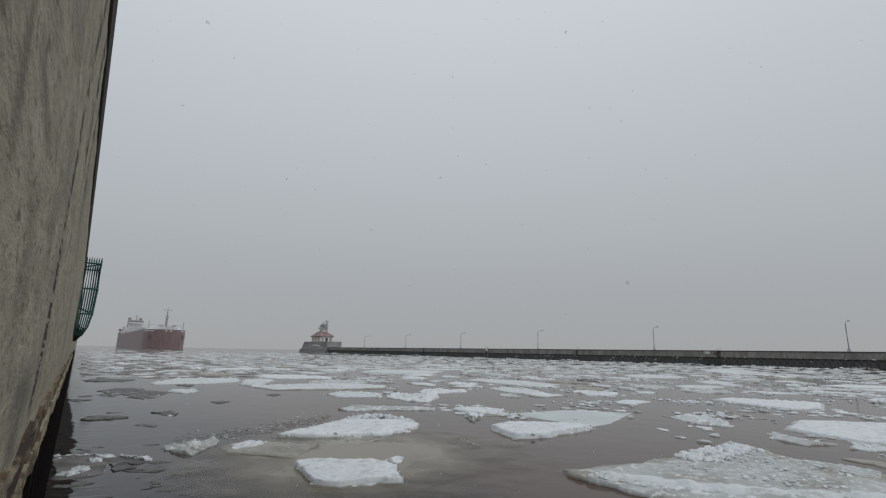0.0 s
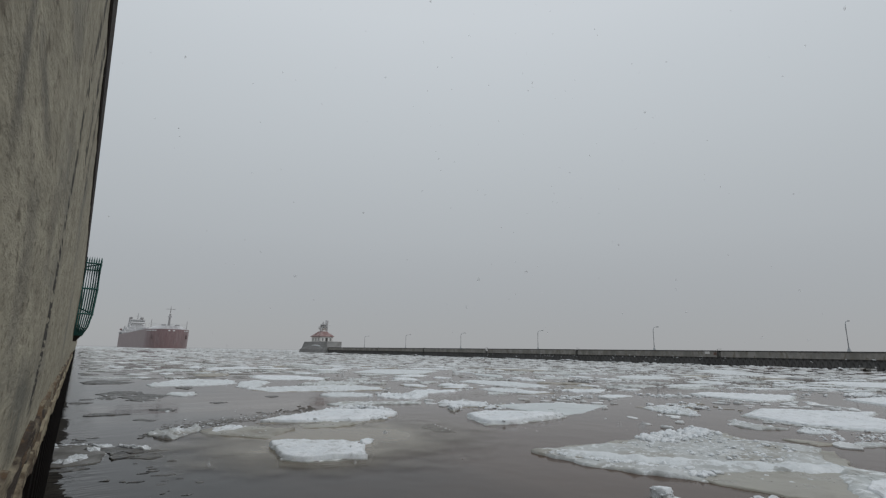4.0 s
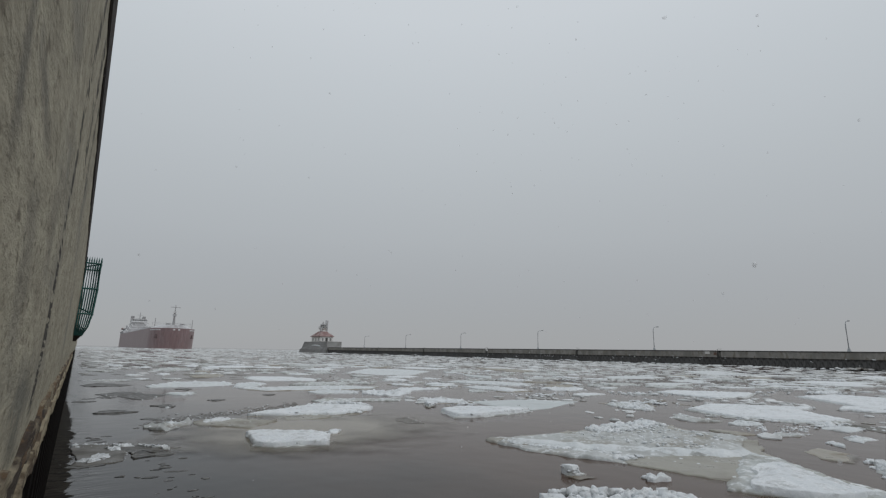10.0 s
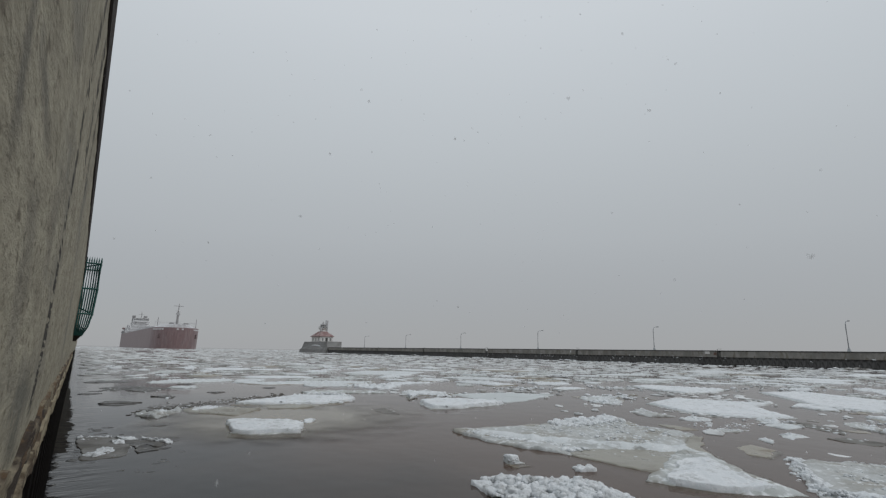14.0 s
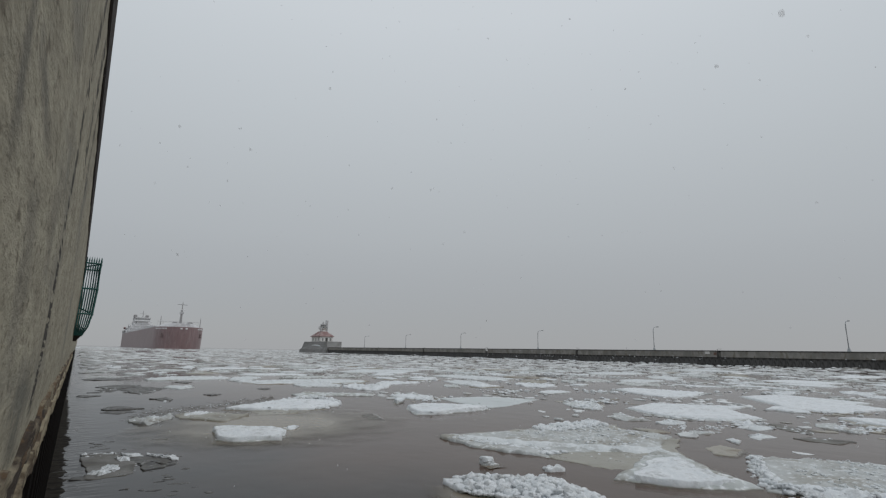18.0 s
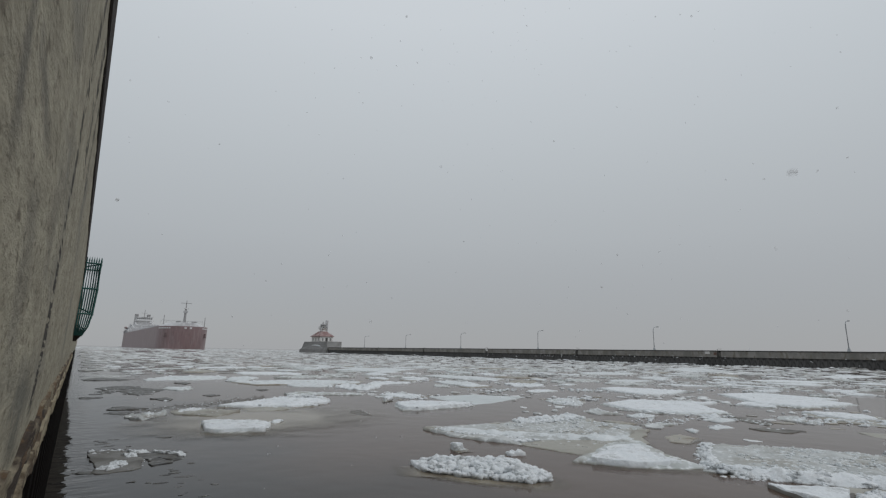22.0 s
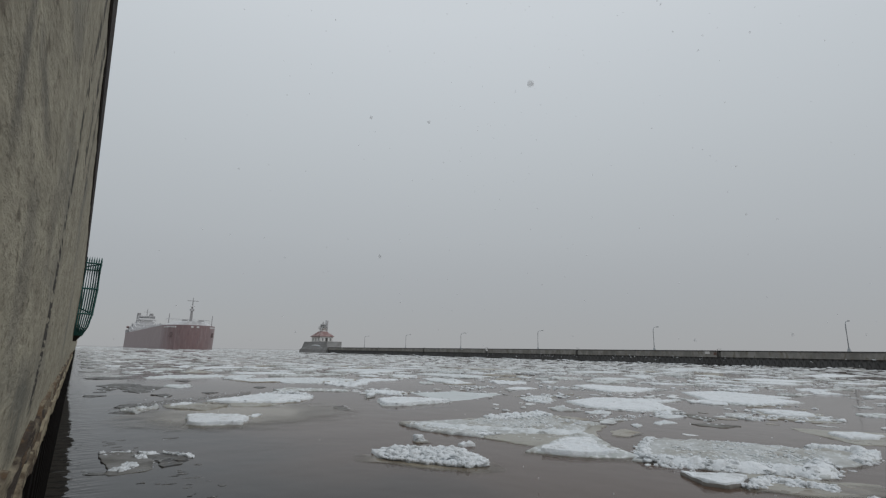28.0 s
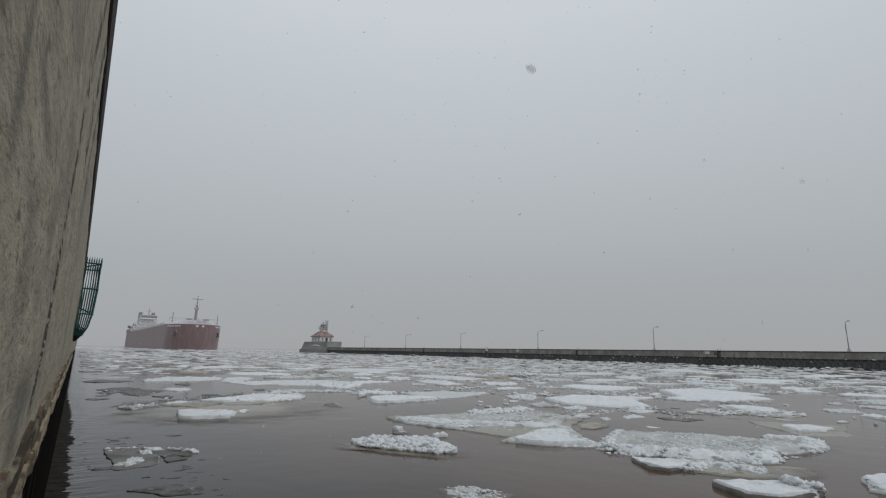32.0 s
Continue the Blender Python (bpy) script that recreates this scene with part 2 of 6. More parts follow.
def stain(m, y0, z0, y1, z1, half, colour, amount):
    """A soft dark run down the concrete, from one spot to another."""
    n, l = m.node_tree.nodes, m.node_tree.links
    col = n["Principled BSDF"].inputs["Base Color"].links[0].from_socket
    at, fit_, cut, ragged, whole, k = (n.new(s) for s in ("ShaderNodeTexCoord", "ShaderNodeMapping", "ShaderNodeMapRange", "ShaderNodeTexNoise", "ShaderNodeMath", "ShaderNodeMix"))
    length, slant = math.hypot(y1 - y0, z1 - z0), math.atan2(z1 - z0, y1 - y0)
    fit_.vector_type = "TEXTURE"
    fit_.inputs["Location"].default_value = (NORTH, (y0 + y1) / 2, (z0 + z1) / 2)
    fit_.inputs["Rotation"].default_value = (slant, 0, 0)
    fit_.inputs["Scale"].default_value = (1, length / 2, half)
    size = n.new("ShaderNodeVectorMath")
    size.operation = "LENGTH"
    ragged.inputs["Scale"].default_value, ragged.inputs["Detail"].default_value = 22.0, 6.0
    whole.operation = "MULTIPLY_ADD"
    whole.inputs[1].default_value = 1.6
    cut.inputs["From Min"].default_value, cut.inputs["From Max"].default_value = 1.95, 1.15
    cut.inputs["To Max"].default_value = amount
    k.data_type = "RGBA"
    l.new(at.outputs["Object"], fit_.inputs["Vector"])
    l.new(fit_.outputs[0], size.inputs[0])
    l.new(at.outputs["Object"], ragged.inputs["Vector"])
    l.new(ragged.outputs["Fac"], whole.inputs[0])
    l.new(size.outputs["Value"], whole.inputs[2])
    l.new(whole.outputs[0], cut.inputs["Value"])
    l.new(cut.outputs[0], k.inputs["Factor"])
    l.new(col, k.inputs["A"])
    k.inputs["B"].default_value = (*colour, 1)
    l.new(k.outputs["Result"], n["Principled BSDF"].inputs["Base Color"])


NORTH = -0.056
DAMP = (0.125, 0.118, 0.102)
stain(M_WALL, 0.395, 1.62, 0.435, 1.47, 0.030, DAMP, 0.65)
stain(M_WALL, 0.44, 1.60, 0.70, 1.56, 0.020, DAMP, 0.6)
stain(M_WALL, 0.55, 1.52, 0.75, 1.40, 0.05, (0.155, 0.146, 0.12), 0.5)
stain(M_WALL, 0.60, 1.43, 0.72, 1.33, 0.045, (0.165, 0.155, 0.13), 0.45)
stain(M_WALL, 0.90, 1.70, 1.0, 1.42, 0.08, (0.18, 0.168, 0.14), 0.4)
# two darker patches low on the face, just above the lip
stain(M_WALL, 0.72, 1.31, 1.20, 1.24, 0.05, (0.15, 0.146, 0.122), 0.75)
stain(M_WALL, 0.85, 1.24, 1.15, 1.17, 0.035, (0.14, 0.134, 0.108), 0.75)
pitted_joint(M_WALL, 1.295, 0.050, 1.20, 2.30, 0.06, (0.040, 0.033, 0.026))
pitted_joint(M_WALL, 1.73, 0.07, 1.84, 2.30, 0.22, (0.045, 0.038, 0.030))
pitted_joint(M_WALL, 2.25, 0.10, 1.90, 2.30, 0.40, (0.075, 0.064, 0.050))
M_FARWALL = material("pier_concrete", (0.30, 0.292, 0.27), (0.205, 0.20, 0.185), 0.9, 0.7, stretch=(1, 1.1, 0.45), bump=0.4, fine=4, c=(0.175, 0.17, 0.155), c_scale=0.35, c_cut=(0.50, 0.66), d=(0.185, 0.168, 0.142), d_scale=1.9, d_cut=(0.52, 0.64))
M_DECKC = material("snowy_concrete_deck", (0.42, 0.42, 0.41), (0.72, 0.73, 0.74), 0.9, 0.4, bump=0.2, fine=5)
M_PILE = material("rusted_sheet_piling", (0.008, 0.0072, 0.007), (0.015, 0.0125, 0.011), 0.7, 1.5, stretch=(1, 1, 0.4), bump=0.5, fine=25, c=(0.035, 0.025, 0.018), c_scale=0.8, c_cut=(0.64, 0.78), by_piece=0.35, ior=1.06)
M_FARPILE = material("weathered_sheet_piling", (0.098, 0.097, 0.095), (0.132, 0.129, 0.124), 0.8, 0.8, stretch=(1, 1, 0.5), bump=0.3, fine=8, c=(0.105, 0.085, 0.068), c_scale=1.1, c_cut=(0.54, 0.66), by_piece=0.25, d=(0.035, 0.033, 0.032), d_scale=3.0, d_cut=(0.5, 0.62))
M_ANGLE = material("rusty_edge_steel", (0.034, 0.029, 0.027), (0.060, 0.048, 0.040), 0.8, 5.0, bump=0.4, fine=60, ior=1.2)
M_LIP = material("crumbling_concrete", (0.40, 0.345, 0.235), (0.275, 0.225, 0.148), 0.95, 22.0, stretch=(0.6, 0.3, 1.0), bump=1.0, fine=80, c=(0.10, 0.070, 0.042), c_scale=16.0, c_cut=(0.54, 0.62), dist=0.012, spread=(0.4, 0.6))
M_SPALL = material("spalled_concrete", (0.30, 0.255, 0.175), (0.17, 0.13, 0.085), 0.95, 22.0, stretch=(0.6, 0.10, 1.0), bump=1.0, fine=80, c=(0.050, 0.034, 0.023), c_scale=17.0, c_cut=(0.47, 0.54), dist=0.012, d=(0.13, 0.08, 0.042), d_scale=44, d_cut=(0.52, 0.58), spread=(0.4, 0.6))
M_HEAD = material("pier_head_concrete", (0.33, 0.328, 0.322), (0.275, 0.272, 0.266), 0.9, 0.5, stretch=(1, 0.6, 1.4), bump=0.3, fine=4, c=(0.22, 0.216, 0.208), c_scale=0.4, c_cut=(0.52, 0.68))
M_CAGE = material("green_painted_steel", (0.030, 0.125, 0.112), (0.018, 0.075, 0.068), 0.5, 9.0, bump=0.2, fine=80)
M_GALV = material("galvanised_steel", (0.33, 0.35, 0.36), (0.24, 0.25, 0.26), 0.5, 3.0, bump=0.1, metal=0.4)
# haze put into the hull and anchor colours: paler, greyer, with sheen
M_HULL = material("hazed_red_hull_paint", (0.262, 0.172, 0.174), (0.220, 0.154, 0.157), 0.7, 0.8, stretch=(1, 1, 0.22), bump=0.1, fine=2, c=(0.285, 0.21, 0.212), c_scale=0.45, c_cut=(0.48, 0.64), sheen=0.30, d=(0.185, 0.125, 0.128), d_scale=1.2, d_cut=(0.54, 0.72))
M_ANCHOR = material("rusty_anchor_iron", (0.185, 0.135, 0.134), (0.155, 0.118, 0.117), 0.8, 2.0, bump=0.2, fine=6)
M_SHIPWHITE = material("ship_white_paint", (0.80, 0.80, 0.80), (0.72, 0.72, 0.73), 0.6, 0.5, bump=0.1, fine=2)
# haze put into the ship's pale paint, steel and glass by lighter base colours
M_SHIPGREY = material("hazed_pale_ship_paint", (0.50, 0.50, 0.51), (0.42, 0.42, 0.43), 0.7, 0.4, bump=0.1, fine=2, c=(0.62, 0.62, 0.63), c_scale=0.5, c_cut=(0.5, 0.65), sheen=0.4)
M_SHIPDARK = material("hazed_ship_steel", (0.27, 0.265, 0.27), (0.32, 0.31, 0.31), 0.6, 0.6, bump=0.1, fine=2, sheen=0.3)
M_GLASS = material("dark_window_glass", (0.18, 0.185, 0.19), (0.21, 0.215, 0.22), 0.08, 1.0, bump=0.0)
M_WHITE = material("white_painted_brick", (0.72, 0.71, 0.69), (0.60, 0.59, 0.57), 0.7, 1.0, bump=0.2, fine=5)
# roof red greyed, with paler patches, to put the haze into its colour
M_ROOF = material("hazed_red_roof", (0.27, 0.165, 0.155), (0.22, 0.14, 0.133), 0.7, 1.2, bump=0.2, fine=6, c=(0.43, 0.34, 0.33), c_scale=0.6, c_cut=(0.46, 0.66))
M_DARK = material("dark_painted_metal", (0.05, 0.05, 0.05), (0.08, 0.075, 0.07), 0.5, 3.0, bump=0.1)
M_FLAKE = bpy.data.materials.new("snow_flake")
M_FLAKE.use_nodes = True
fn, fl = M_FLAKE.node_tree.nodes, M_FLAKE.node_tree.links
thin, matt, both = fn.new("ShaderNodeBsdfTranslucent"), fn.new("ShaderNodeBsdfDiffuse"), fn.new("ShaderNodeMixShader")
thin.inputs["Color"].default_value = matt.inputs["Color"].default_value = (0.88, 0.89, 0.90, 1)
both.inputs["Fac"].default_value = 0.2
fl.new(thin.outputs[0], both.inputs[1])
fl.new(matt.outputs[0], both.inputs[2])
lace, loose_ = fn.new("ShaderNodeBsdfTransparent"), fn.new("ShaderNodeMixShader")
loose_.inputs["Fac"].default_value = 0.5
fl.new(lace.outputs[0], loose_.inputs[1])
fl.new(both.outputs[0], loose_.inputs[2])
fl.new(loose_.outputs[0], fn["Material Output"].inputs["Surface"])
M_RED = material("rusty_red_paint", (0.16, 0.085, 0.065), (0.12, 0.07, 0.055), 0.6, 4.0, bump=0.1)


# ---- building blocks ----
class Geo:
    """Vertices and faces gathered for one mesh."""

    def __init__(self):
        self.v, self.f = [], []

    def add(self, vs, fs):
        o = len(self.v)
        self.v += [tuple(v) for v in vs]
        self.f += [tuple(i + o for i in f) for f in fs]
        return self

    def box(self, x0, x1, y0, y1, z0, z1, c=0.0):
        """A box, its edges cut back by c."""
        b = bmesh.new()
        bmesh.ops.create_cube(b, size=1.0)
        for v in b.verts:
            v.co = Vector((x0 + (v.co.x + 0.5) * (x1 - x0), y0 + (v.co.y + 0.5) * (y1 - y0), z0 + (v.co.z + 0.5) * (z1 - z0)))
        if c:
            bmesh.ops.bevel(b, geom=b.edges[:], offset=c, segments=1, affect="EDGES")
        b.verts.index_update()
        self.add([v.co[:] for v in b.verts], [[v.index for v in f.verts] for f in b.faces])
        b.free()
        return self

    def tube(self, pts, r, n=8, r1=None):
        """A round bar along pts, from radius r to r1."""
        pts = [Vector(p) for p in pts]
        rings = []
        for i, p in enumerate(pts):
            d = (pts[min(i + 1, len(pts) - 1)] - pts[max(i - 1, 0)]).normalized()
            q = d.to_track_quat("Z", "Y")
            rr = r if r1 is None else r + (r1 - r) * i / (len(pts) - 1)
            rings.append([p + q @ Vector((rr * math.cos(a), rr * math.sin(a), 0)) for a in (2 * math.pi * k / n for k in range(n))])
        return self.loft(rings)

    def loft(self, rings, close=True, caps=True):
        n, vs, fs = len(rings[0]), [], []
        for ring in rings:
            vs += [tuple(p) for p in ring]
        for i in range(len(rings) - 1):
            for k in range(n if close else n - 1):
                a, b = i * n + k, i * n + (k + 1) % n
                fs.append((a, b, b + n, a + n))
        if caps and close:
            fs.append(tuple(reversed(range(n))))
            fs.append(tuple((len(rings) - 1) * n + k for k in range(n)))
        return self.add(vs, fs)

    def lump(self, at, size, seed, sub=1, flat=0.7):
        """An uneven chunk."""
        b = bmesh.new()
        bmesh.ops.create_icosphere(b, subdivisions=sub, radius=1.0)
        at = Vector(at)
        for v in b.verts:
            k = 1 + 0.75 * noise.noise(v.co * 1.4 + Vector((seed * 3.1, seed, 0))) + 0.45 * noise.noise(v.co * 3.3 + Vector((seed, 0, seed)))
            v.co = at + Vector((v.co.x * size * k, v.co.y * size * k, v.co.z * size * flat * k))
        b.verts.index_update()
        self.add([v.co[:] for v in b.verts], [[v.index for v in f.verts] for f in b.faces])
        b.free()
        return self

    def mesh(self, name, mat, smooth=False):
        me = bpy.data.meshes.new(name)
        me.from_pydata(self.v, [], self.f)
        me.materials.append(mat)
        if smooth:
            me.polygons.foreach_set("use_smooth", [True] * len(me.polygons))
        me.update()
        return me


def part(name, geo, mat, parent, label="", smooth=False):
    ob = new(name, geo.mesh(name, mat, smooth))
    ob.parent = parent
    return tagged(ob, label)


def thing(name, at, label, category, group="", kind=""):
    ob = new(name)
    ob.location = at
    ob.empty_display_size = 0.2
    return tagged(ob, label, category, group, kind)


def single(name, geo, mat, label, category, group="", kind="", at=(0, 0, 0), smooth=False):
    ob = new(name, geo.mesh(name, mat, smooth))
    ob.location = at
    return tagged(ob, label, category, group, kind)


# ---- the plan: y runs down the canal to the lake, x across it ----
WIDE = 88.73
TOP, FOOT = 2.53, 1.10
MOVERS = []

# ---- water ----
STRIP, STRIP_FROM, STRIPS = 1.5, -12.0, 48
open_water = Geo().box(-2500, 2500, 60, 3600, -6.0, 0.0).box(-2500, 2500, -1500, -12, -6.0, 0.0).box(-2500, -6, -12, 60, -6.0, 0.0).box(WIDE + 6, 2500, -12, 60, -6.0, 0.0)
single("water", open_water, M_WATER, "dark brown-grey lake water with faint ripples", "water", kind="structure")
WAVES = []
for k in range(STRIPS):
    y = STRIP_FROM + STRIP * k
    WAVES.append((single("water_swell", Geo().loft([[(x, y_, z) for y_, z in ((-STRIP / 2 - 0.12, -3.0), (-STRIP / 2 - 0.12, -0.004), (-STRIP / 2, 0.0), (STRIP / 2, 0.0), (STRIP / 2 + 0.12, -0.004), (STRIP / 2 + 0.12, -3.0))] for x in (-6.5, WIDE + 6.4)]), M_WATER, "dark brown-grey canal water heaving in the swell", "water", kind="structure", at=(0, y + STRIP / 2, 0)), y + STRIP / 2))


# ---- north pier, beside the camera ----
def north_pier():
    pier = thing("wall_north", (0, 0, 0), "weathered concrete canal pier with stained face over steel piling", "pier wall", kind="structure")
    g = Geo()
    ys = [-6 + 0.5 * i for i in range(10)] + [-1 + 0.06 * i for i in range(190)] + [10.4 + 2.0 * i for i in range(96)]
    zs = [FOOT + (TOP - 0.02 - FOOT) * k / 22 for k in range(23)]
    rows = []
    for y in ys:
        rag = 0.035 * noise.noise(Vector((y * 1.4, 3, 0))) + 0.022 * noise.noise(Vector((y * 5, 7, 0)))
        ring = []
        for k, z in enumerate(zs):
            w = max(0.0, 1 - k / 4)
            dx = 0.005 * noise.noise(Vector((y * 2, z * 1.2, 1))) + 0.003 * noise.noise(Vector((y * 9, z * 4, 5)))
            ring.append((NORTH + dx - 0.012 * w * w, y, z + rag * w))
        ring += [(NORTH - 0.02, y, TOP), (NORTH - 7, y, TOP), (NORTH - 7, y, -3), (NORTH - 0.12, y, -3), (NORTH - 0.12, y, FOOT + rag)]
        rows.append(ring)
    g.loft(rows)
    part("concrete_face", g, M_WALL, pier, "grey-tan concrete with dark vertical streaks", True)
    # crumbled lower lip, a skin over the foot of the face: a pale broken edge, and rusty gouges above it
    edge, gouge, y = [], [], 0.35
    while y < 16:
        hi = 0.118 + 0.05 * noise.noise(Vector((y * 1.1, 1, 4))) + 0.03 * noise.noise(Vector((y * 3.1, 1, 4))) + 0.005 * noise.noise(Vector((y * 11, 1, 4)))
        cut = 0.46 + 0.22 * noise.noise(Vector((y * 1.7, 5, 4))) + 0.07 * noise.noise(Vector((y * 5.3, 5, 4)))
        rag = 0.022 * noise.noise(Vector((y * 1.4, 3, 0))) + 0.020 * noise.noise(Vector((y * 3.4, 7, 0))) + 0.010 * noise.noise(Vector((y * 9, 7, 0))) + 0.004 * noise.noise(Vector((y * 27, 7, 0))) - 0.04
        for rows, q0, q1, proud in ((edge, 0.0, cut, 0.012), (gouge, cut, 1.0, 0.005)):
            ring = [(NORTH - 0.2, y, FOOT + rag + hi * q0 - 0.01)]
            for k in range(10):
                q = q0 + (q1 - q0) * k / 9
                pit = max(0.0, noise.noise(Vector((y * 1.3, q * 2.6, 2))) + 0.8 * noise.noise(Vector((y * 3.2, q * 6, 6))) - 0.05)
                ring.append((NORTH + proud - 0.008 * pit * (1 - q) ** 0.5 + 0.003 * noise.noise(Vector((y * 13, q * 14, 2))), y, FOOT + rag + hi * q))
            ring.append((NORTH - 0.03, y, FOOT + rag + hi * q1 + 0.01))
            rows.append(ring)
        y += 0.012 * (1 + 0.35 * y)
    part("crumbled_lip", Geo().loft(edge), M_LIP, pier, "pale crumbling concrete edge", True)
    part("gouged_band", Geo().loft(gouge), M_SPALL, pier, "rust-brown gouges in the concrete", True)
    # dark steel along the upper edge
    g = Geo()
    for i in range(40):
        y = -4 + i * 3.0
        g.box(NORTH - 0.2, NORTH + 0.006, y + 0.006, y + 2.994, TOP - 0.24, TOP + 0.008, 0.006)
    part("edge_angle", g, M_ANGLE, pier, "rusted steel angle along the pier's upper edge")
    # interlocking steel piles below
    prof = [(0.0, 0.0), (0.11, 0.0), (0.14, 0.03), (0.26, 0.03), (0.29, 0.0), (0.34, 0.0)]
    ring = lambda z: [(NORTH + 0.009 - d, a, z) for a, d in prof] + [(NORTH - 0.011 - d, a, z) for a, d in reversed(prof)]
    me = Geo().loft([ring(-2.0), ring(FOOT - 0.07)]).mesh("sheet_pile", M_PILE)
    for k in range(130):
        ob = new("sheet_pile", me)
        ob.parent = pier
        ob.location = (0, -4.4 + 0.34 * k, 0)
    return pier


north_pier()


# ---- green guard basket on the north face ----
def basket():
    y0, y1, out, wall = 7.45, 8.15, 0.112, NORTH + 0.008
    b = thing("guard_basket", (0, 0, 0), "green painted steel guard basket with spiked bars on the pier face", "guard basket")

    def station(s):
        """Out from the wall and along it, round the basket's plan."""
        w, d = y1 - y0, out - wall
        t = s * (2 * d + w)
        if t < d:
            return wall + t, y0
        if t < d + w:
            return out, y0 + t - d
        return out - (t - d - w), y1

    n = 42
    for i in range(n):
        x, y = station((i + 0.3) / (n - 0.4))
        low = 1.46 + 0.06 * abs(x - wall) / (out - wall)
        pts = []
        for z, k in ((2.385, 1.0), (2.345, 1.0), (2.03, 1.03), (1.74, 0.96), (1.58, 0.80), (1.47, 0.50)):
            pts.append((wall + (x - wall) * k, (y0 + y1) / 2 + (y - (y0 + y1) / 2) * (0.55 + 0.45 * k), z))
        g = Geo().tube(pts, 0.0075, 6)
        g.tube([pts[0], (pts[0][0], pts[0][1], 2.44)], 0.009, 6, 0.001)
        part("bar", g, M_CAGE, b)
    for z, k in ((2.36, 1.0), (2.04, 1.03), (1.73, 0.96)):
        ring = [station(s / 20) for s in range(21 if k == 1.0 else 15)]
        pts = [(wall + (x - wall) * k, (y0 + y1) / 2 + (y - (y0 + y1) / 2) * (0.55 + 0.45 * k), z) for x, y in ring]
        part("hoop", Geo().tube(pts, 0.011, 6), M_CAGE, b)
    for z0, z1 in ((2.31, 2.355), (1.80, 1.735)):
        part("stay", Geo().tube([(wall, y0 + 0.02, z0), (out - 0.01, y0 + 0.02, z1)], 0.009, 6), M_CAGE, b)
    g = Geo()
    yc = (y0 + y1) / 2
    g.loft([[(wall, yc - 0.20, 1.48), (wall + 0.085, yc - 0.20, 1.48), (wall + 0.085, yc + 0.2, 1.48), (wall, yc + 0.2, 1.48)],
            [(wall, yc - 0.18, 1.40), (wall + 0.03, yc - 0.18, 1.40), (wall + 0.03, yc + 0.18, 1.40), (wall, yc + 0.18, 1.40)]])
    part("bottom_pan", g, M_ANGLE, b, "dark steel pan closing the basket's foot")
    return b


basket()


# ---- ice: everything afloat rides one slow swell and drifts down the canal ----
HEAVE = (-0.104, -0.087, -0.052, -0.009, 0.035, 0.068, 0.07, 0.06, 0.054, 0.014, -0.088, -0.107, -0.069, -0.011, 0.034, 0.058, 0.07, 0.073, 0.065, 0.06, 0.046, 0.008, -0.046, -0.107, -0.149, -0.139, -0.079, 0.014, 0.107, 0.15, 0.135, 0.085, 0.015, -0.041, -0.09, -0.105, -0.088, -0.036, 0.022, 0.06, 0.072, 0.055, 0.014, -0.027, -0.043, -0.039, -0.016, 0.008, 0.029, 0.043, 0.052, 0.058, 0.046, -0.007, -0.033, -0.073, -0.091, -0.063, -0.002, 0.054, 0.087, 0.076, 0.026, -0.025, -0.05)
SWAY = (0.058, 0.058, 0.032, 0.011, -0, 0.014, 0.047, 0.019, -0.081, -0.035, 0.006, -0.011, -0.035, -0.054, -0.04, -0.003, -0.008, -0.009, 0.008, 0.013, 0.02, 0.017, -0.003, -0.011, -0.019, -0.021, -0.017, -0.015, -0.01, -0.008, -0.004, 0.076, 0.034, 0.007, -0.001, -0.015, -0.011, -0.02, -0.027, -0.017, -0.024, -0.019, -0.015, -0.013, -0.007, -0.015, -0.014, -0.018, -0.029, -0.032, -0.033, -0.027, -0.001, 0.037, 0.02, 0.017, 0.027, 0.021, -0.007, 0.002, 0.019, 0.034, 0.039, 0.029, 0.024)
SURGE = (-0.017, 0.03, 0.047, 0.066, 0.061, 0.053, 0.028, -0.078, -0.097, -0.134, -0.089, -0.028, 0.024, 0.056, 0.09, 0.118, 0.054, -0.003, -0.006, -0.023, -0.038, -0.056, -0.091, -0.075, -0.018, 0.064, 0.143, 0.192, 0.142, 0.097, -0.024, -0.068, -0.107, -0.111, -0.092, -0.039, 0.023, 0.043, 0.034, 0.024, -0.032, -0.071, -0.087, -0.069, -0.038, -0.014, 0.016, 0.009, -0.016, -0.033, -0.037, -0.037, -0.016, -0.068, -0.068, -0.037, 0.017, 0.045, 0.06, 0.061, 0.046, 0.025, 0.009, -0.004, -0.004)
DRIFT = 0.175


def swell(t, y):
    """The long swell that runs in from the lake: sway, surge and heave at t, y metres down the canal. It dies out far off."""
    a = min(1.0, max(0.0, (60 - y) / 30))
    a *= a * (3 - 2 * a)
    s = min(63.999, max(0.0, (t - (8 - y) / 6.5) * 2))
    k = int(s)
    w = s - k
    out = []
    for c in (SWAY, SURGE, HEAVE):
        p, q, r, e = c[max(0, k - 1)], c[k], c[k + 1], c[min(64, k + 2)]
        out.append(a * (q + 0.5 * w * (r - p + w * (2 * p - 5 * q + 4 * r - e + w * (3 * (q - r) + e - p)))))
    return tuple(out)


def afloat(ob, x, y, t0=16.0, v=(0.0, DRIFT), turn=0.0, rock=0.0, bend=(0.0, 0.0), mid=None):
    """Notes a floating thing: where it lies at t0, how it drifts and how its drift changes; mid: the middle of a wide scatter, which becomes its origin."""
    if mid is not None:
        ob.data.transform(Matrix.Translation((0, -mid, 0)))
        y += mid
    MOVERS.append((ob, x, y, t0, v, turn, rock, bend))
    return ob


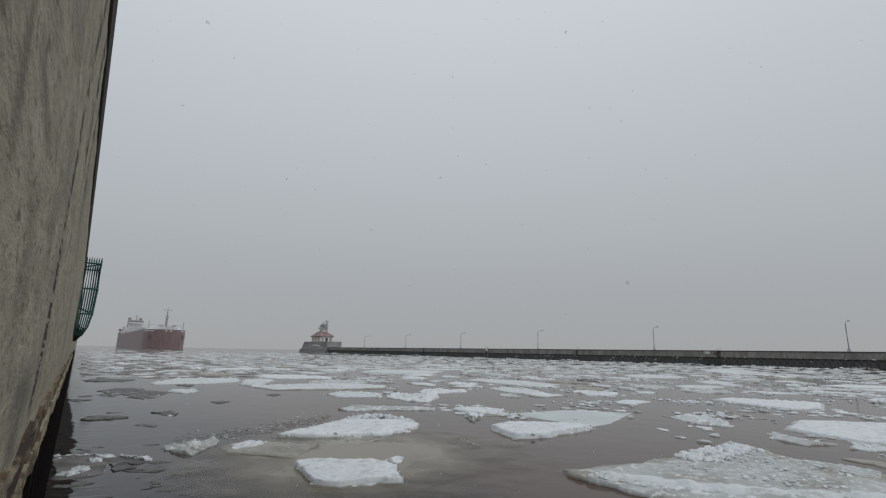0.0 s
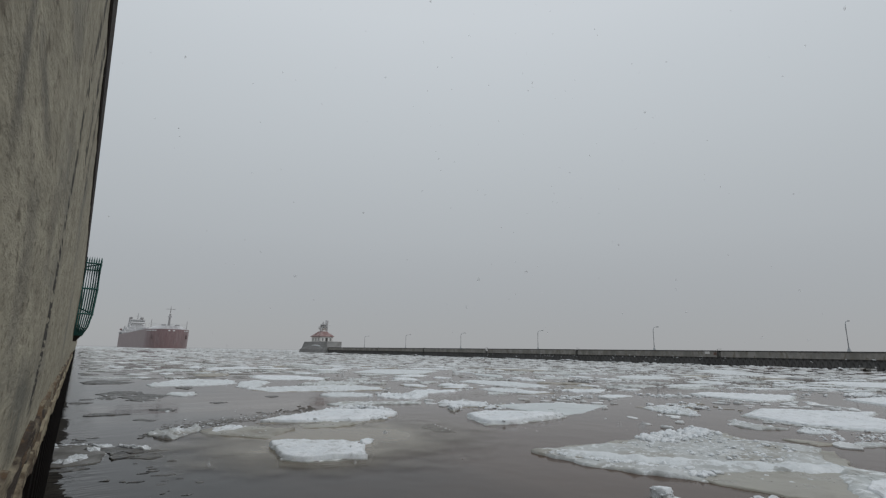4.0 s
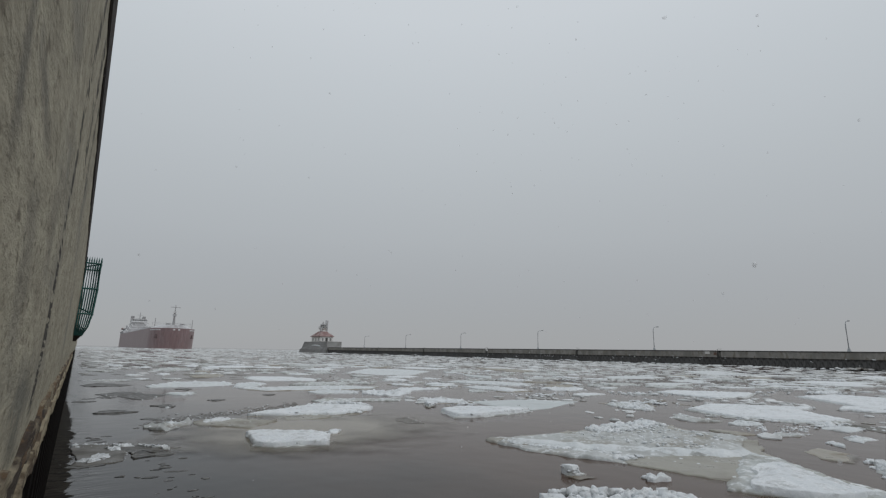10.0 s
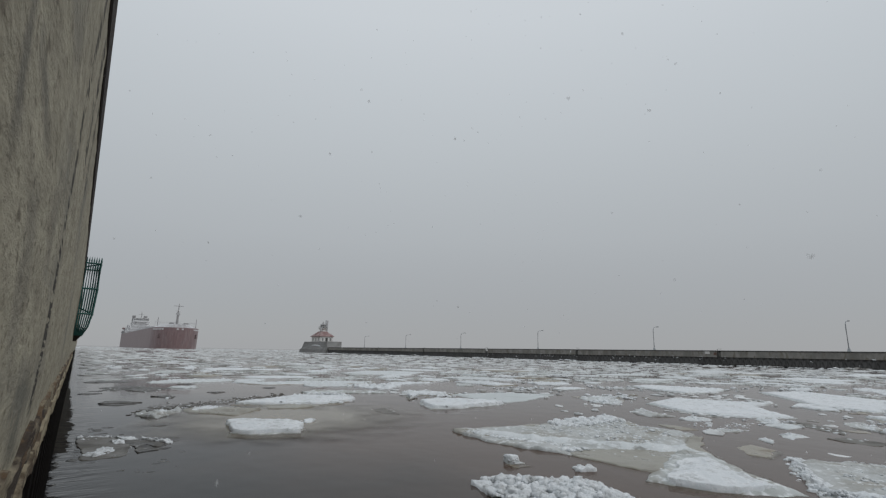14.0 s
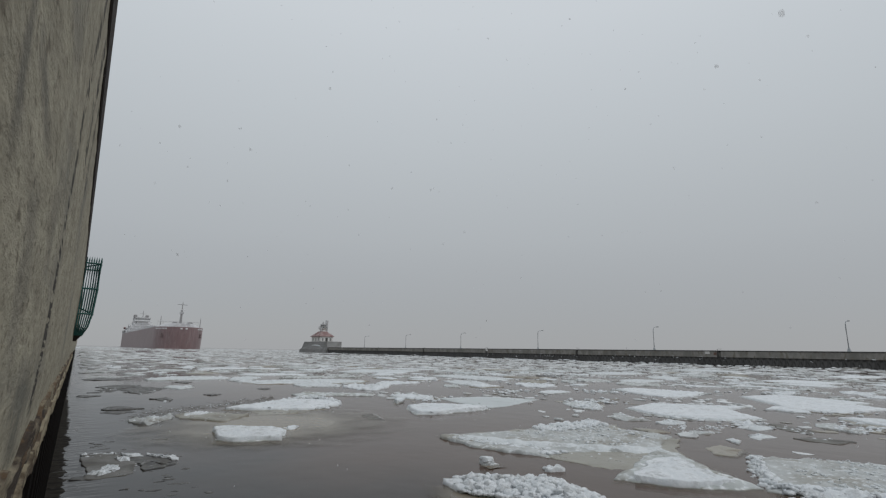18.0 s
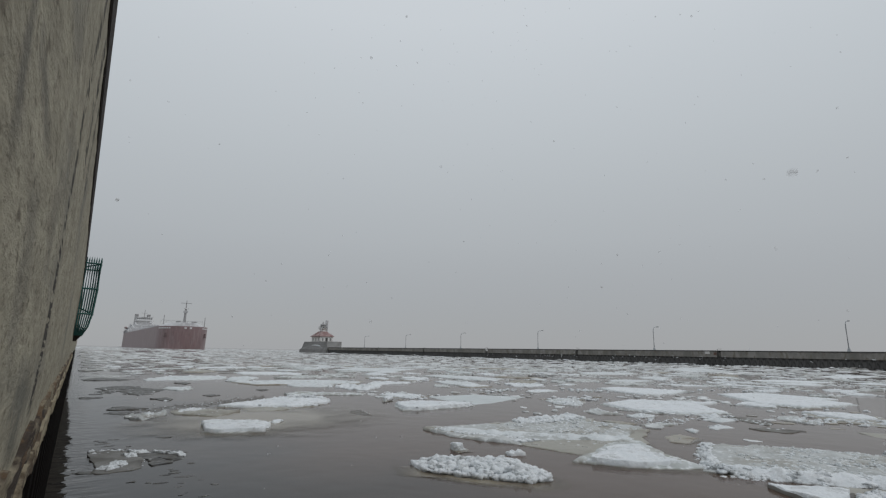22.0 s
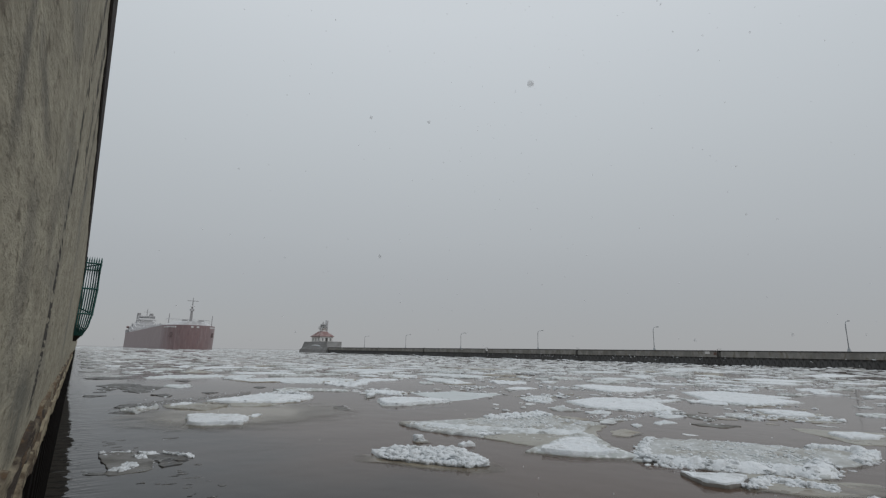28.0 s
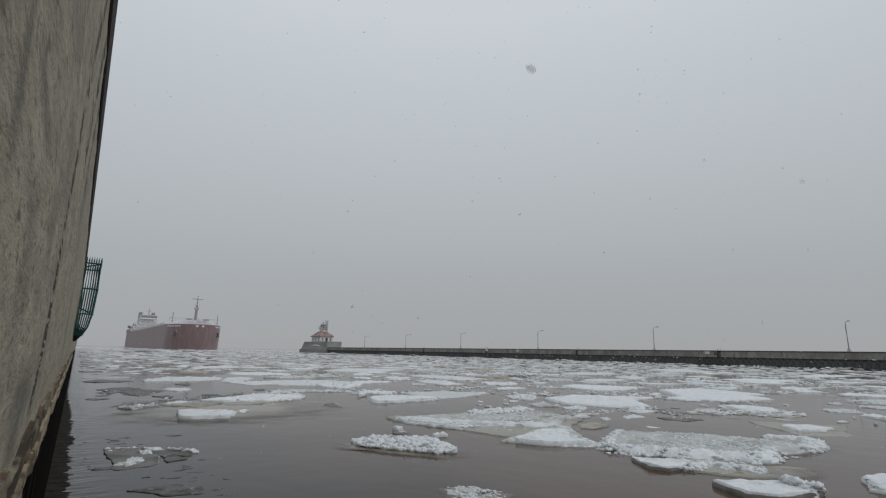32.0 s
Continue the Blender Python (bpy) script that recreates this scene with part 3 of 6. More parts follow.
def outline_points(corners, step, seed, rough=0.5):
    """The corners joined by uneven edges."""
    pts, n = [], len(corners)
    for i in range(n):
        a, b = Vector((*corners[i], 0)), Vector((*corners[(i + 1) % n], 0))
        k = max(2, int((b - a).length / step))
        for j in range(k):
            p = a.lerp(b, j / k)
            d = noise.noise_vector(p * 1.6 + Vector((seed, 0, 3))) * 0.10 + noise.noise_vector(p * 5 + Vector((seed, 9, 3))) * 0.045 + noise.noise_vector(p * 14 + Vector((seed, 5, 1))) * 0.02
            pts.append((p.x + d.x * rough * 2, p.y + d.y * rough * 2))
    return pts


def sheet(corners, step, seed, rings, height, rough=0.5, below=0.12):
    """A floating slab: height(x, y, s) over the water, s from 1 at the edge to 0 in the middle."""
    g = Geo()
    edge = outline_points(corners, step, seed, rough)
    cx, cy = sum(p[0] for p in edge) / len(edge), sum(p[1] for p in edge) / len(edge)
    loops = [[(cx + (x - cx) * 0.94, cy + (y - cy) * 0.94, -below) for x, y in edge], [(cx + (x - cx) * 1.01, cy + (y - cy) * 1.01, -0.025) for x, y in edge]]
    for k in range(rings):
        s = 1 - (k / rings) ** 1.15
        loops.append([(cx + (x - cx) * s, cy + (y - cy) * s, height(cx + (x - cx) * s, cy + (y - cy) * s, s)) for x, y in edge])
    g.loft(loops)
    return g


def bumps(x, y, seed, f):
    return noise.noise(Vector((x * f, y * f, seed * 1.7)))


def snow_height(thick, seed, wave=0.03, slope=5.0, lip=0.6):
    """A flat snow cap with a broken, steep side."""
    return lambda x, y, s: thick * (lip + (1 - lip) * min(1, (1 - s) * slope)) + wave * bumps(x, y, seed, 1.1) * min(1, (1 - s) * 4) + 0.014 * bumps(x, y, seed, 6) + 0.012 * bumps(x, y, seed, 17)


def rubble_height(thick, seed, amp=0.08, f=5.0):
    return lambda x, y, s: max(0.012, thick * (0.7 + 0.3 * min(1, (1 - s) * 6)) + amp * max(-0.3, bumps(x, y, seed, f)) + amp * 0.6 * bumps(x, y, seed + 4, f * 2.1) + amp * 0.4 * bumps(x, y, seed + 7, f * 4.3))


def slab_height(thick, seed, rim=0.05, amp=0.03):
    """A wet slab with a broken raised rim here and there."""
    def h(x, y, s):
        r = math.exp(-((1 - s) * 8) ** 2) * rim * max(0, 0.25 + 1.6 * bumps(x, y, seed + 2, 1.1))
        return max(0.003, thick * (0.25 + 0.75 * min(1, (1 - s) * 7)) + r * (0.7 + 0.9 * bumps(x, y, seed, 9)) + amp * max(-0.15, bumps(x, y, seed, 2.6)) + amp * 0.7 * max(0, bumps(x, y, seed, 8)) + amp * 0.3 * bumps(x, y, seed, 19))
    return h


def chunks(corners, count, sizes, seed, mat, parent, near_edge=0.0, base=0.05, name="ice_rubble", label="", flat=0.58, heap=0.0):
    """Loose broken lumps on a floe; near_edge: how far they keep to its rim; heap: how steeply they are piled."""
    rng, g, n = random.Random(seed), Geo(), len(corners)
    for i in range(count):
        k = rng.randrange(n)
        a, b = corners[k], corners[(k + 1) % n]
        u = rng.random()
        s = rng.uniform(near_edge, 0.97) if near_edge else math.sqrt(rng.random()) * 0.95
        x, y = (a[0] + (b[0] - a[0]) * u) * s, (a[1] + (b[1] - a[1]) * u) * s
        r = rng.uniform(*sizes) * rng.uniform(0.6, 1.0)
        low = base * (1 - s ** heap if heap else 1.0 if s < 0.72 else 0.3)
        g.lump((x, y, low - r * 0.15), r, seed + i, 2 if r > 0.025 else 1, flat)
    ob = part(name, g, mat, parent, label, True)
    return tagged(ob, kind="stuff")


def crumbs(corners, step, seed, rough, thick, far, parent):
    """Small broken snow along the rim of a cap."""
    rng, g = random.Random(seed * 5 + 1), Geo()
    edge = outline_points(corners, step, seed, rough)
    for i, (x, y) in enumerate(edge):
        q = edge[i - 1]
        span = math.hypot(x - q[0], y - q[1])
        size = 0.010 + 0.0018 * far
        for _ in range(max(1, int(span / size * 0.5))):
            w, s, r = rng.random(), rng.uniform(0.86, 0.985), size * rng.uniform(0.45, 1.25)
            g.lump(((x + (q[0] - x) * w) * s, (y + (q[1] - y) * w) * s, thick * rng.uniform(0.3, 0.85) - r * 0.2), r, seed + i, 2, 0.55)
    return tagged(part("crumbled_rim", g, M_SNOW, parent, "crumbling snow along the rim", True), kind="stuff")


def spill(path, count, sizes, wide, high, seed, mat, parent, name="slush_rim", label="", flat=0.7):
    """A bank of frozen lumps heaped along a line, highest on it."""
    rng, g = random.Random(seed), Geo()
    for i in range(count):
        k = rng.randrange(len(path) - 1)
        w, a, b = rng.random(), path[k], path[k + 1]
        d = rng.gauss(0, 1)
        dx, dy = b[0] - a[0], b[1] - a[1]
        n = math.hypot(dx, dy)
        r = rng.uniform(*sizes)
        g.lump((a[0] + dx * w - dy / n * d * wide, a[1] + dy * w + dx / n * d * wide, high * math.exp(-d * d * 0.7) * rng.uniform(0.6, 1.0) - r * 0.3), r, seed + i, 2, flat)
    return tagged(part(name, g, mat, parent, label, True), kind="stuff")


def bank(path, wide, high, seed, mat, parent, label=""):
    """A continuous rounded bank of wet snow along a line."""
    rows, n = [], 10 * (len(path) - 1)
    for k in range(n + 1):
        i = min(len(path) - 2, k // 10)
        w = k / 10 - i
        dx, dy = path[i + 1][0] - path[i][0], path[i + 1][1] - path[i][1]
        d = math.hypot(dx, dy)
        end = min(1.0, k / 5 + 0.15, (n - k) / 5 + 0.15)
        wid, hig = end * wide * (1 + 0.35 * noise.noise(Vector((k * 0.27, seed, 1)))), end * high * (1 + 0.4 * noise.noise(Vector((k * 0.33, seed, 8))))
        rows.append([(path[i][0] + dx * w - dy / d * wid * c + 0.03 * noise.noise(Vector((k * 0.9, c * 3, seed))), path[i][1] + dy * w + dx / d * wid * c, hig * (1 - abs(c) ** 2.5) + 0.022 * noise.noise(Vector((k * 0.8, c * 5, seed))))
                     for c in (-1, -0.85, -0.6, -0.35, -0.1, 0.15, 0.4, 0.65, 0.88, 1)])
    return part("snow_bank", Geo().loft(rows, close=False), mat, parent, label, True)


def plate(label, at, t0, corners, v, seed, thick, cap, bend=(0.0, 0.0)):
    """A thick broken plate that shows its dark side, with snow on top."""
    ob = thing("ice_floe", (at[0], at[1], 0), label, "ice floe", "drifting ice floes")
    part("slab", sheet(corners, 0.05, seed, 4, lambda x, y, s: thick + 0.012 * bumps(x, y, seed, 7), 0.25), M_DIRTY, ob, "dark wet broken side", True)
    part("snow_cap", sheet([(a * cap, b * cap + 0.02) for a, b in corners], 0.05, seed, 12, lambda x, y, s: thick + 0.022 + 0.02 * bumps(x, y, seed, 3) + 0.012 * bumps(x, y, seed, 11), 0.25, 0.01), M_SNOW, ob, "white snow on the plate", True)
    return afloat(ob, at[0], at[1], t0, v, rock=0.25, bend=bend)


def settle(corners, x, y, high):
    """Draws in the far side of a floe, whose raised top stands in front of it."""
    d = math.hypot(x, y)
    ux, uy = x / d, y / d
    reach = max(a * ux + b * uy for a, b in corners)
    out = []
    for a, b in corners:
        back = max(0.0, (a * ux + b * uy) / reach)
        k = min(high * d / 1.35, 0.6 * reach) * back
        out.append((a - ux * k, b - uy * k))
    return out


# each floe: its middle at t0 and its corners round that
def floe(label, at, t0, corners, kind, v=(0.0, DRIFT), seed=1, thick=0.1, mat=None, loose=0, sizes=(0.03, 0.09), edge=0.0, step=0.09, rings=16, rock=0.25, skirt=False, foot=0.0, jag=0.5, bend=(0.0, 0.0), **kw):
    if not (mat and thick < 0.012):
        corners = settle(corners, at[0], at[1], thick * 0.9 + (0.03 if kind == "rubble" else 0.0))
    shape = {"snow": snow_height, "rubble": rubble_height, "slab": slab_height}[kind](thick, seed, **kw)
    ob = thing("ice_floe", (at[0], at[1], 0), label, "ice floe", "drifting ice floes")
    if kind == "snow" and not mat:
        part("snow_cap", sheet([(a * 0.97, b * 0.97) for a, b in corners], step, seed, rings, shape, jag), M_SNOW if at[1] < 13 else M_RIME, ob, "white snow cap", True)
        if at[1] < 14 and jag > 0.3:
            crumbs([(a * 0.97, b * 0.97) for a, b in corners], step, seed, jag, thick, math.hypot(*at), ob)
        part("slab", sheet([(a * 1.03, b * 1.03) for a, b in corners], step, seed + 3, 5, slab_height(0.018, seed, 0.02, 0.012), jag), M_TAN if skirt else M_ICE, ob, "wet ice foot", True)
    else:
        part("slab", sheet(corners, step, seed, rings, shape, jag), mat or {"rubble": M_SNOW, "slab": M_ICE}[kind], ob, "", True)
    if foot:
        g = sheet([(a * foot - 0.06, b * foot - 0.12) for a, b in corners], step * 1.5, seed + 8, 5, lambda x, y, q: 0.009 if q < 0.97 else -0.006)
        low = part("sunken_foot", g, M_FOOT, ob, "brown ice foot just under the water", True)
        n = len(g.v) // 7
        low.data.attributes.new("thickness", "FLOAT", "POINT").data.foreach_set("value", [0.0] * (2 * n) + [(k / 5) ** 1.15 for k in range(5) for _ in range(n)])
    if loose:
        chunks(corners, loose, sizes, seed * 7, M_SNOW, ob, edge, thick * 0.7)
    return afloat(ob, at[0], at[1], t0, v, rock=rock, bend=bend)


SHELF_AT = (2.83, 7.93)
floe("sunken brown ice shelf just under the water", SHELF_AT, 9, [(-2.58, 2.86), (0.32, 3.70), (4.56, 3.14), (3.16, -1.34), (1.06, -3.02), (-1.46, -2.88), (-2.44, -1.76), (-2.86, 0.20)], "slab",
     (-0.012, 0.182), 2, 0.0185, M_THINNING, rim=0.0, amp=0.0, rock=0.0, bend=(-0.006, 0.01))
BLOCK = floe("small thick block of ice with a flat snow cap", (2.68, 7.36), 9, [(-0.28, 0.89), (-0.06, 0.95), (0.62, 0.39), (0.58, -0.35), (0.27, -0.83), (-0.35, -0.67), (-0.60, -0.39)],
     "snow", (-0.0136, 0.182), 3, 0.08, foot=1.4, loose=24, sizes=(0.01, 0.035), edge=0.92, wave=0.012, slope=30.0, lip=0.9, step=0.05, bend=(-0.001, 0.021))
part("thin_foot", sheet([(-0.36, 0.74), (-0.13, 0.79), (0.60, 0.21), (0.56, -0.56), (0.23, -1.07), (-0.43, -0.90), (-0.70, -0.61)], 0.05, 903, 5, slab_height(0.006, 903, 0.010, 0.004), 0.2), M_DIRTY, BLOCK, "thin wet grey ice round the block", True)
LONG = floe("long snow-covered floe with a brown wet foot", (4.71, 10.73), 9, [(-1.81, -0.3), (-0.58, 0.49), (0.44, 1.35), (1.31, 0.94), (1.06, -0.33), (0.27, -1.08), (-0.69, -1.07)], "snow",
     (-0.003, 0.183), 4, 0.10, skirt=True, loose=50, sizes=(0.03, 0.08), edge=0.8, jag=0.8, bend=(-0.015, -0.03))
part("tan_foot", sheet([(-1.39, -0.66), (-0.86, -0.71), (-0.33, -0.74), (-0.02, -1.05), (-0.49, -1.49), (-1.00, -1.65), (-1.37, -1.32)], 0.07, 905, 10, slab_height(0.02, 905, 0.03, 0.02), 0.7), M_APRON, LONG, "pale brown ice foot awash beside the floe", True)
spill([(-0.6, 0.1), (0.2, 0.75), (0.75, 0.95), (1.05, 0.45), (0.9, -0.2)], 150, (0.025, 0.08), 0.13, 0.10, 831, M_SNOW, LONG, "slush_ridge", "lumps of white snow along the ridge")
chunks([(-1.81, -0.3), (-0.58, 0.49), (0.44, 1.35), (1.31, 0.94), (1.06, -0.33), (0.27, -1.08), (-0.69, -1.07)], 90, (0.02, 0.06), 832, M_RIME, LONG, 0.9, 0.1, "wet_rim", "wet lumps along the broken rim")
floe("snow-capped ice floe with a ragged edge", (7.79, 10.77), 20, [(-0.79, 0.35), (0.03, 1.01), (0.65, 0.73), (1.02, 0.19), (1.02, -0.66), (-0.64, -0.91), (-1.29, -0.73)], "snow", (0.0134, 0.182), 5, 0.09,
     slope=12.0, wave=0.015, loose=40, sizes=(0.02, 0.07), edge=0.85, bend=(0.0055, 0.0056), lip=0.75)
floe("flat wet grey ice pan", (9.97, 11.56), 20, [(-0.87, 1.18), (1.01, 1.20), (2.10, -0.12), (-0.19, -1.15), (-1.00, -1.27), (-1.05, 0.16)], "slab", (0.0134, 0.182), 6, 0.03, M_PAN, loose=3, sizes=(0.03, 0.07), edge=0.8, rim=0.012, amp=0.003, jag=0.15, bend=(0.0055, 0.0056))
BIG = floe("large wet ice slab strewn with frozen slush", (7.19, 5.83), 19, [(-1.74, 1.73), (-0.44, 1.42), (0.94, 1.51), (2.42, 1.03), (1.71, 0.24), (1.69, -0.8), (0.79, -1.17), (0.42, -1.54), (-1.21, -1.84),
     (-1.41, -1.29), (-1.43, -0.45), (-1.75, 1.15)], "slab", (0.0157, 0.1637), 10, 0.02, M_APRON, foot=1.15, loose=60, sizes=(0.015, 0.045), edge=0.5, step=0.06, rings=30, rim=0.03, amp=0.015)
BACK = [(-1.85, 1.55), (-1.26, 1.5), (-0.27, 1.32), (1.28, 1.27), (2.1, 1.07), (1.74, 0.43), (1.95, -0.18), (1.7, -0.62), (1.0, -0.85), (0.46, -1.33), (-0.28, -0.8), (-1.09, -0.45), (-1.5, -0.6),
        (-1.71, -0.02), (-1.93, 0.63)]
part("slush_cover", sheet(BACK, 0.06, 51, 34, slab_height(0.035, 51, 0.06, 0.035)), M_SLUSH, BIG, "grey-white frozen slush", True)
# the snow ridge that runs across it
RIDGE = [(-1.75, 1.35), (-1.35, 0.62), (-0.98, 0.05), (-0.55, -0.42), (0.0, -0.92), (0.5, -1.3)]
LUMPS = Geo()
rows = []
for k in range(61):
    i, w = min(4, k // 12), (k - 12 * min(4, k // 12)) / 12
    px, py = (RIDGE[i][j] + (RIDGE[i + 1][j] - RIDGE[i][j]) * w for j in (0, 1))
    wid, hig = 0.21 + 0.09 * noise.noise(Vector((k * 0.21, 3, 1))), 0.07 + 0.03 * noise.noise(Vector((k * 0.33, 8, 1)))
    end = min(1.0, k / 4 + 0.1, (60 - k) / 4 + 0.1)
    rows.append([(px + wid * end * c * 0.8 + 0.02 * noise.noise(Vector((k * 0.7, c * 3, 5))), py + wid * end * c * 0.6, 0.01 + hig * end * (1 - c * c) + 0.012 * noise.noise(Vector((k * 0.9, c * 4, 2)))) for c in (-1, -0.7, -0.35, 0, 0.35, 0.7, 1)])
part("snow_ridge", Geo().loft(rows, close=False), M_RIME, BIG, "smooth pale ridge of wet snow", True)
for k in range(120):
    u = random.Random(900 + k)
    w = u.random()
    LUMPS.lump((-1.85 + 0.45 * w + abs(u.gauss(0, 0.15)), 1.4 - 1.9 * w, 0.03), u.uniform(0.02, 0.06), k, 2, 0.45)
for k in range(140):
    u = random.Random(1300 + k)
    w = u.random()
    LUMPS.lump((0.2 + 1.7 * w + u.uniform(-0.1, 0.1), 1.28 - abs(u.gauss(0, 0.22)), 0.045), u.uniform(0.02, 0.09), k, 2, 0.65)
for k in range(190):
    u = random.Random(1700 + k)
    LUMPS.lump((u.uniform(-0.3, 1.75), u.uniform(-0.8, 1.1), 0.04), u.uniform(0.012, 0.045), k, 1, 0.45)
tagged(part("slush_ridge", LUMPS, M_SNOW, BIG, "white ridge of frozen slush", True), kind="stuff")
WEDGE = floe("wedge of wet ice with heaped snow", (6.38, 3.87), 19, [(-0.97, 0.14), (-0.27, 0.38), (1.45, 1.06), (1.49, 0.79), (0.92, 0.18), (0.3, -0.59), (0.03, -1.05), (-0.22, -0.92), (-0.88, -0.11)], "slab",
              (0.0077, 0.168), 11, 0.05, foot=1.3, step=0.05, rings=20, rim=0.02, amp=0.02, bend=(0.02, -0.015))
HEAP = [(-0.51, 0.13), (-0.03, 0.31), (0.6, 0.35), (0.55, 0.05), (0.25, -0.26), (-0.02, -0.84), (-0.25, -0.78), (-0.63, -0.42), (-0.82, -0.08)]
part("snow_cap", sheet(HEAP, 0.05, 61, 20, snow_height(0.13, 61, 0.05, 1.8)), M_SNOW, WEDGE, "white heaped snow", True)
HEAPED = floe("bar of heaped white ice rubble", (4.21, 4.95), 23, [(-0.44, 0.93), (-0.09, 0.68), (0.14, 0.41), (0.54, 0.22), (0.47, -0.25), (0.34, -0.69), (0.24, -0.78), (-0.03, -0.76), (-0.41, -0.19), (-0.75, 0.42)], "rubble", (0.004, 0.186), 12, 0.055, foot=1.45, loose=60, sizes=(0.018, 0.05), step=0.04, rings=20, amp=0.04, bend=(0, -0.015))
chunks([(-0.47, 0.81), (-0.13, 0.58), (0.10, 0.33), (0.48, 0.15), (0.42, -0.29), (0.29, -0.71), (0.19, -0.79), (-0.07, -0.77), (-0.44, -0.24), (-0.77, 0.33)], 300, (0.025, 0.075), 821, M_SNOW, HEAPED, 0.0, 0.078, "heaped_snow", "round white lumps frozen together", 0.75, 9.0)
chunks([(-0.47, 0.81), (-0.13, 0.58), (0.10, 0.33), (0.48, 0.15), (0.42, -0.29), (0.29, -0.71), (0.19, -0.79), (-0.07, -0.77), (-0.44, -0.24), (-0.77, 0.33)], 300, (0.022, 0.055), 822, M_SNOW, HEAPED, 0.9, 0.13, "broken_face", "round white lumps along the broken face", 0.8)
floe("small white lump of ice", (4.61, 4.86), 16, [(-0.09, -0.07), (0.08, -0.09), (0.1, 0.07), (-0.06, 0.1)], "snow", (0.0094, 0.182), 13, 0.095, step=0.03, rings=8, slope=16.0, foot=1.7)
floe("jagged upturned ice chunk", (5.14, 3.87), 14, [(-0.16, 0.02), (0.0, 0.1), (0.17, 0.04), (0.1, -0.09), (-0.1, -0.06)], "rubble", (0.0, 0.178), 42, 0.04, loose=9, sizes=(0.03, 0.07), step=0.03, rings=8)
BANKED = floe("wide ice slab heaped with frozen slush", (8.30, 3.92), 31, [(-1.88, 0.73), (-0.85, 1.32), (0.00, 1.69), (0.72, 1.22), (1.06, 0.86), (1.14, 0.35), (1.49, -0.27), (1.76, -0.76), (1.48, -1.10), (0.46, -1.15), (-0.01, -1.03), (-0.93, -1.18), (-1.14, -0.76), (-1.54, -0.21), (-1.75, 0.29)], "slab", (-0.015, 0.175), 14, 0.04, M_SLUSH, foot=1.14, loose=40, sizes=(0.02, 0.06), edge=0.5,
            step=0.06, rings=30, rim=0.03, amp=0.035, bend=(0.03, -0.03))
chunks([(-1.88, 0.73), (-0.85, 1.32), (0.00, 1.69), (0.72, 1.22), (1.06, 0.86), (1.14, 0.35), (1.49, -0.27), (1.76, -0.76), (1.48, -1.10), (0.46, -1.15), (-0.01, -1.03), (-0.93, -1.18), (-1.14, -0.76), (-1.54, -0.21), (-1.75, 0.29)], 900, (0.012, 0.04), 814, M_RIME, BANKED, 0.0, 0.045, "frozen_slush", "pale crumbs of frozen slush", 0.5)
bank([(-1.75, 0.66), (-1.54, 0.25), (-1.36, -0.18), (-1.00, -0.65), (-0.82, -1.01), (-0.01, -0.85)], 0.20, 0.095, 31, M_SNOW, BANKED, "smooth white bank of wet snow")
spill([(-1.75, 0.66), (-1.54, 0.25), (-1.36, -0.18), (-1.00, -0.65), (-0.82, -1.01), (-0.01, -0.85)], 420, (0.015, 0.055), 0.13, 0.10, 815, M_SNOW, BANKED, "slush_rim", "thick white bank of frozen slush", 0.6)
bank([(1.39, -0.25), (1.64, -0.71), (1.38, -1.02), (0.43, -1.07)], 0.15, 0.08, 35, M_SNOW, BANKED)
spill([(1.39, -0.25), (1.64, -0.71), (1.38, -1.02), (0.43, -1.07)], 150, (0.02, 0.065), 0.09, 0.08, 816, M_SNOW, BANKED, "slush_end", "white lumps of frozen slush")
spill([(-1.79, 0.69), (-0.81, 1.25), (0.00, 1.61)], 100, (0.02, 0.06), 0.07, 0.07, 817, M_SNOW, BANKED, "slush_corner", "white lumps of frozen slush")
floe("tight knot of white slush lumps", (10.07, 2.66), 28, [(0.08, 0.25), (0.56, 0.24), (0.25, -0.18), (-0.41, -0.29), (-0.48, -0.02)], "rubble", (0.003, 0.162), 41, 0.04, loose=40, sizes=(0.03, 0.09), step=0.05)
plate("thin pale tilted ice plate with a dark edge", (6.17, 3.48), 31, [(-0.01, 0.44), (0.06, 0.31), (0.23, 0.04), (0.32, -0.22), (0.02, -0.30), (-0.28, -0.26), (-0.33, -0.01)], (-0.015, 0.155), 15, 0.036, 0.93, (0.02, 0.0))
ROW = floe("pale brown sunken ice with a row of white lumps", (6.80, 2.87), 31, [(-0.45, 0.78), (0.14, 0.59), (0.56, 0.17), (0.44, -0.15), (0.72, -0.47), (0.42, -0.70), (-0.06, -0.60), (-0.45, -0.23), (-0.61, 0.13), (-0.72, 0.48)], "slab", (0.003, 0.162), 16, 0.008, M_APRON, step=0.06, rim=0.0, amp=0.01, jag=0.6, foot=1.2)
bank([(-0.74, 0.27), (-0.11, 0.34), (-0.09, 0.09), (0.00, -0.19), (0.05, -0.29)], 0.09, 0.05, 33, M_SNOW, ROW)
spill([(-0.74, 0.27), (-0.11, 0.34), (-0.09, 0.09), (0.00, -0.19), (0.05, -0.29)], 110, (0.015, 0.05), 0.07, 0.06, 819, M_SNOW, ROW, "slush_row", "row of white frozen lumps")
RIMMED = plate("snowy slab with a dark broken side", (5.83, 2.11), 31, [(-0.18, 0.51), (0.15, 0.25), (0.47, -0.00), (0.31, -0.33), (-0.01, -0.29), (-0.31, -0.19), (-0.44, 0.05)], (0.003, 0.162), 17, 0.045, 0.93)
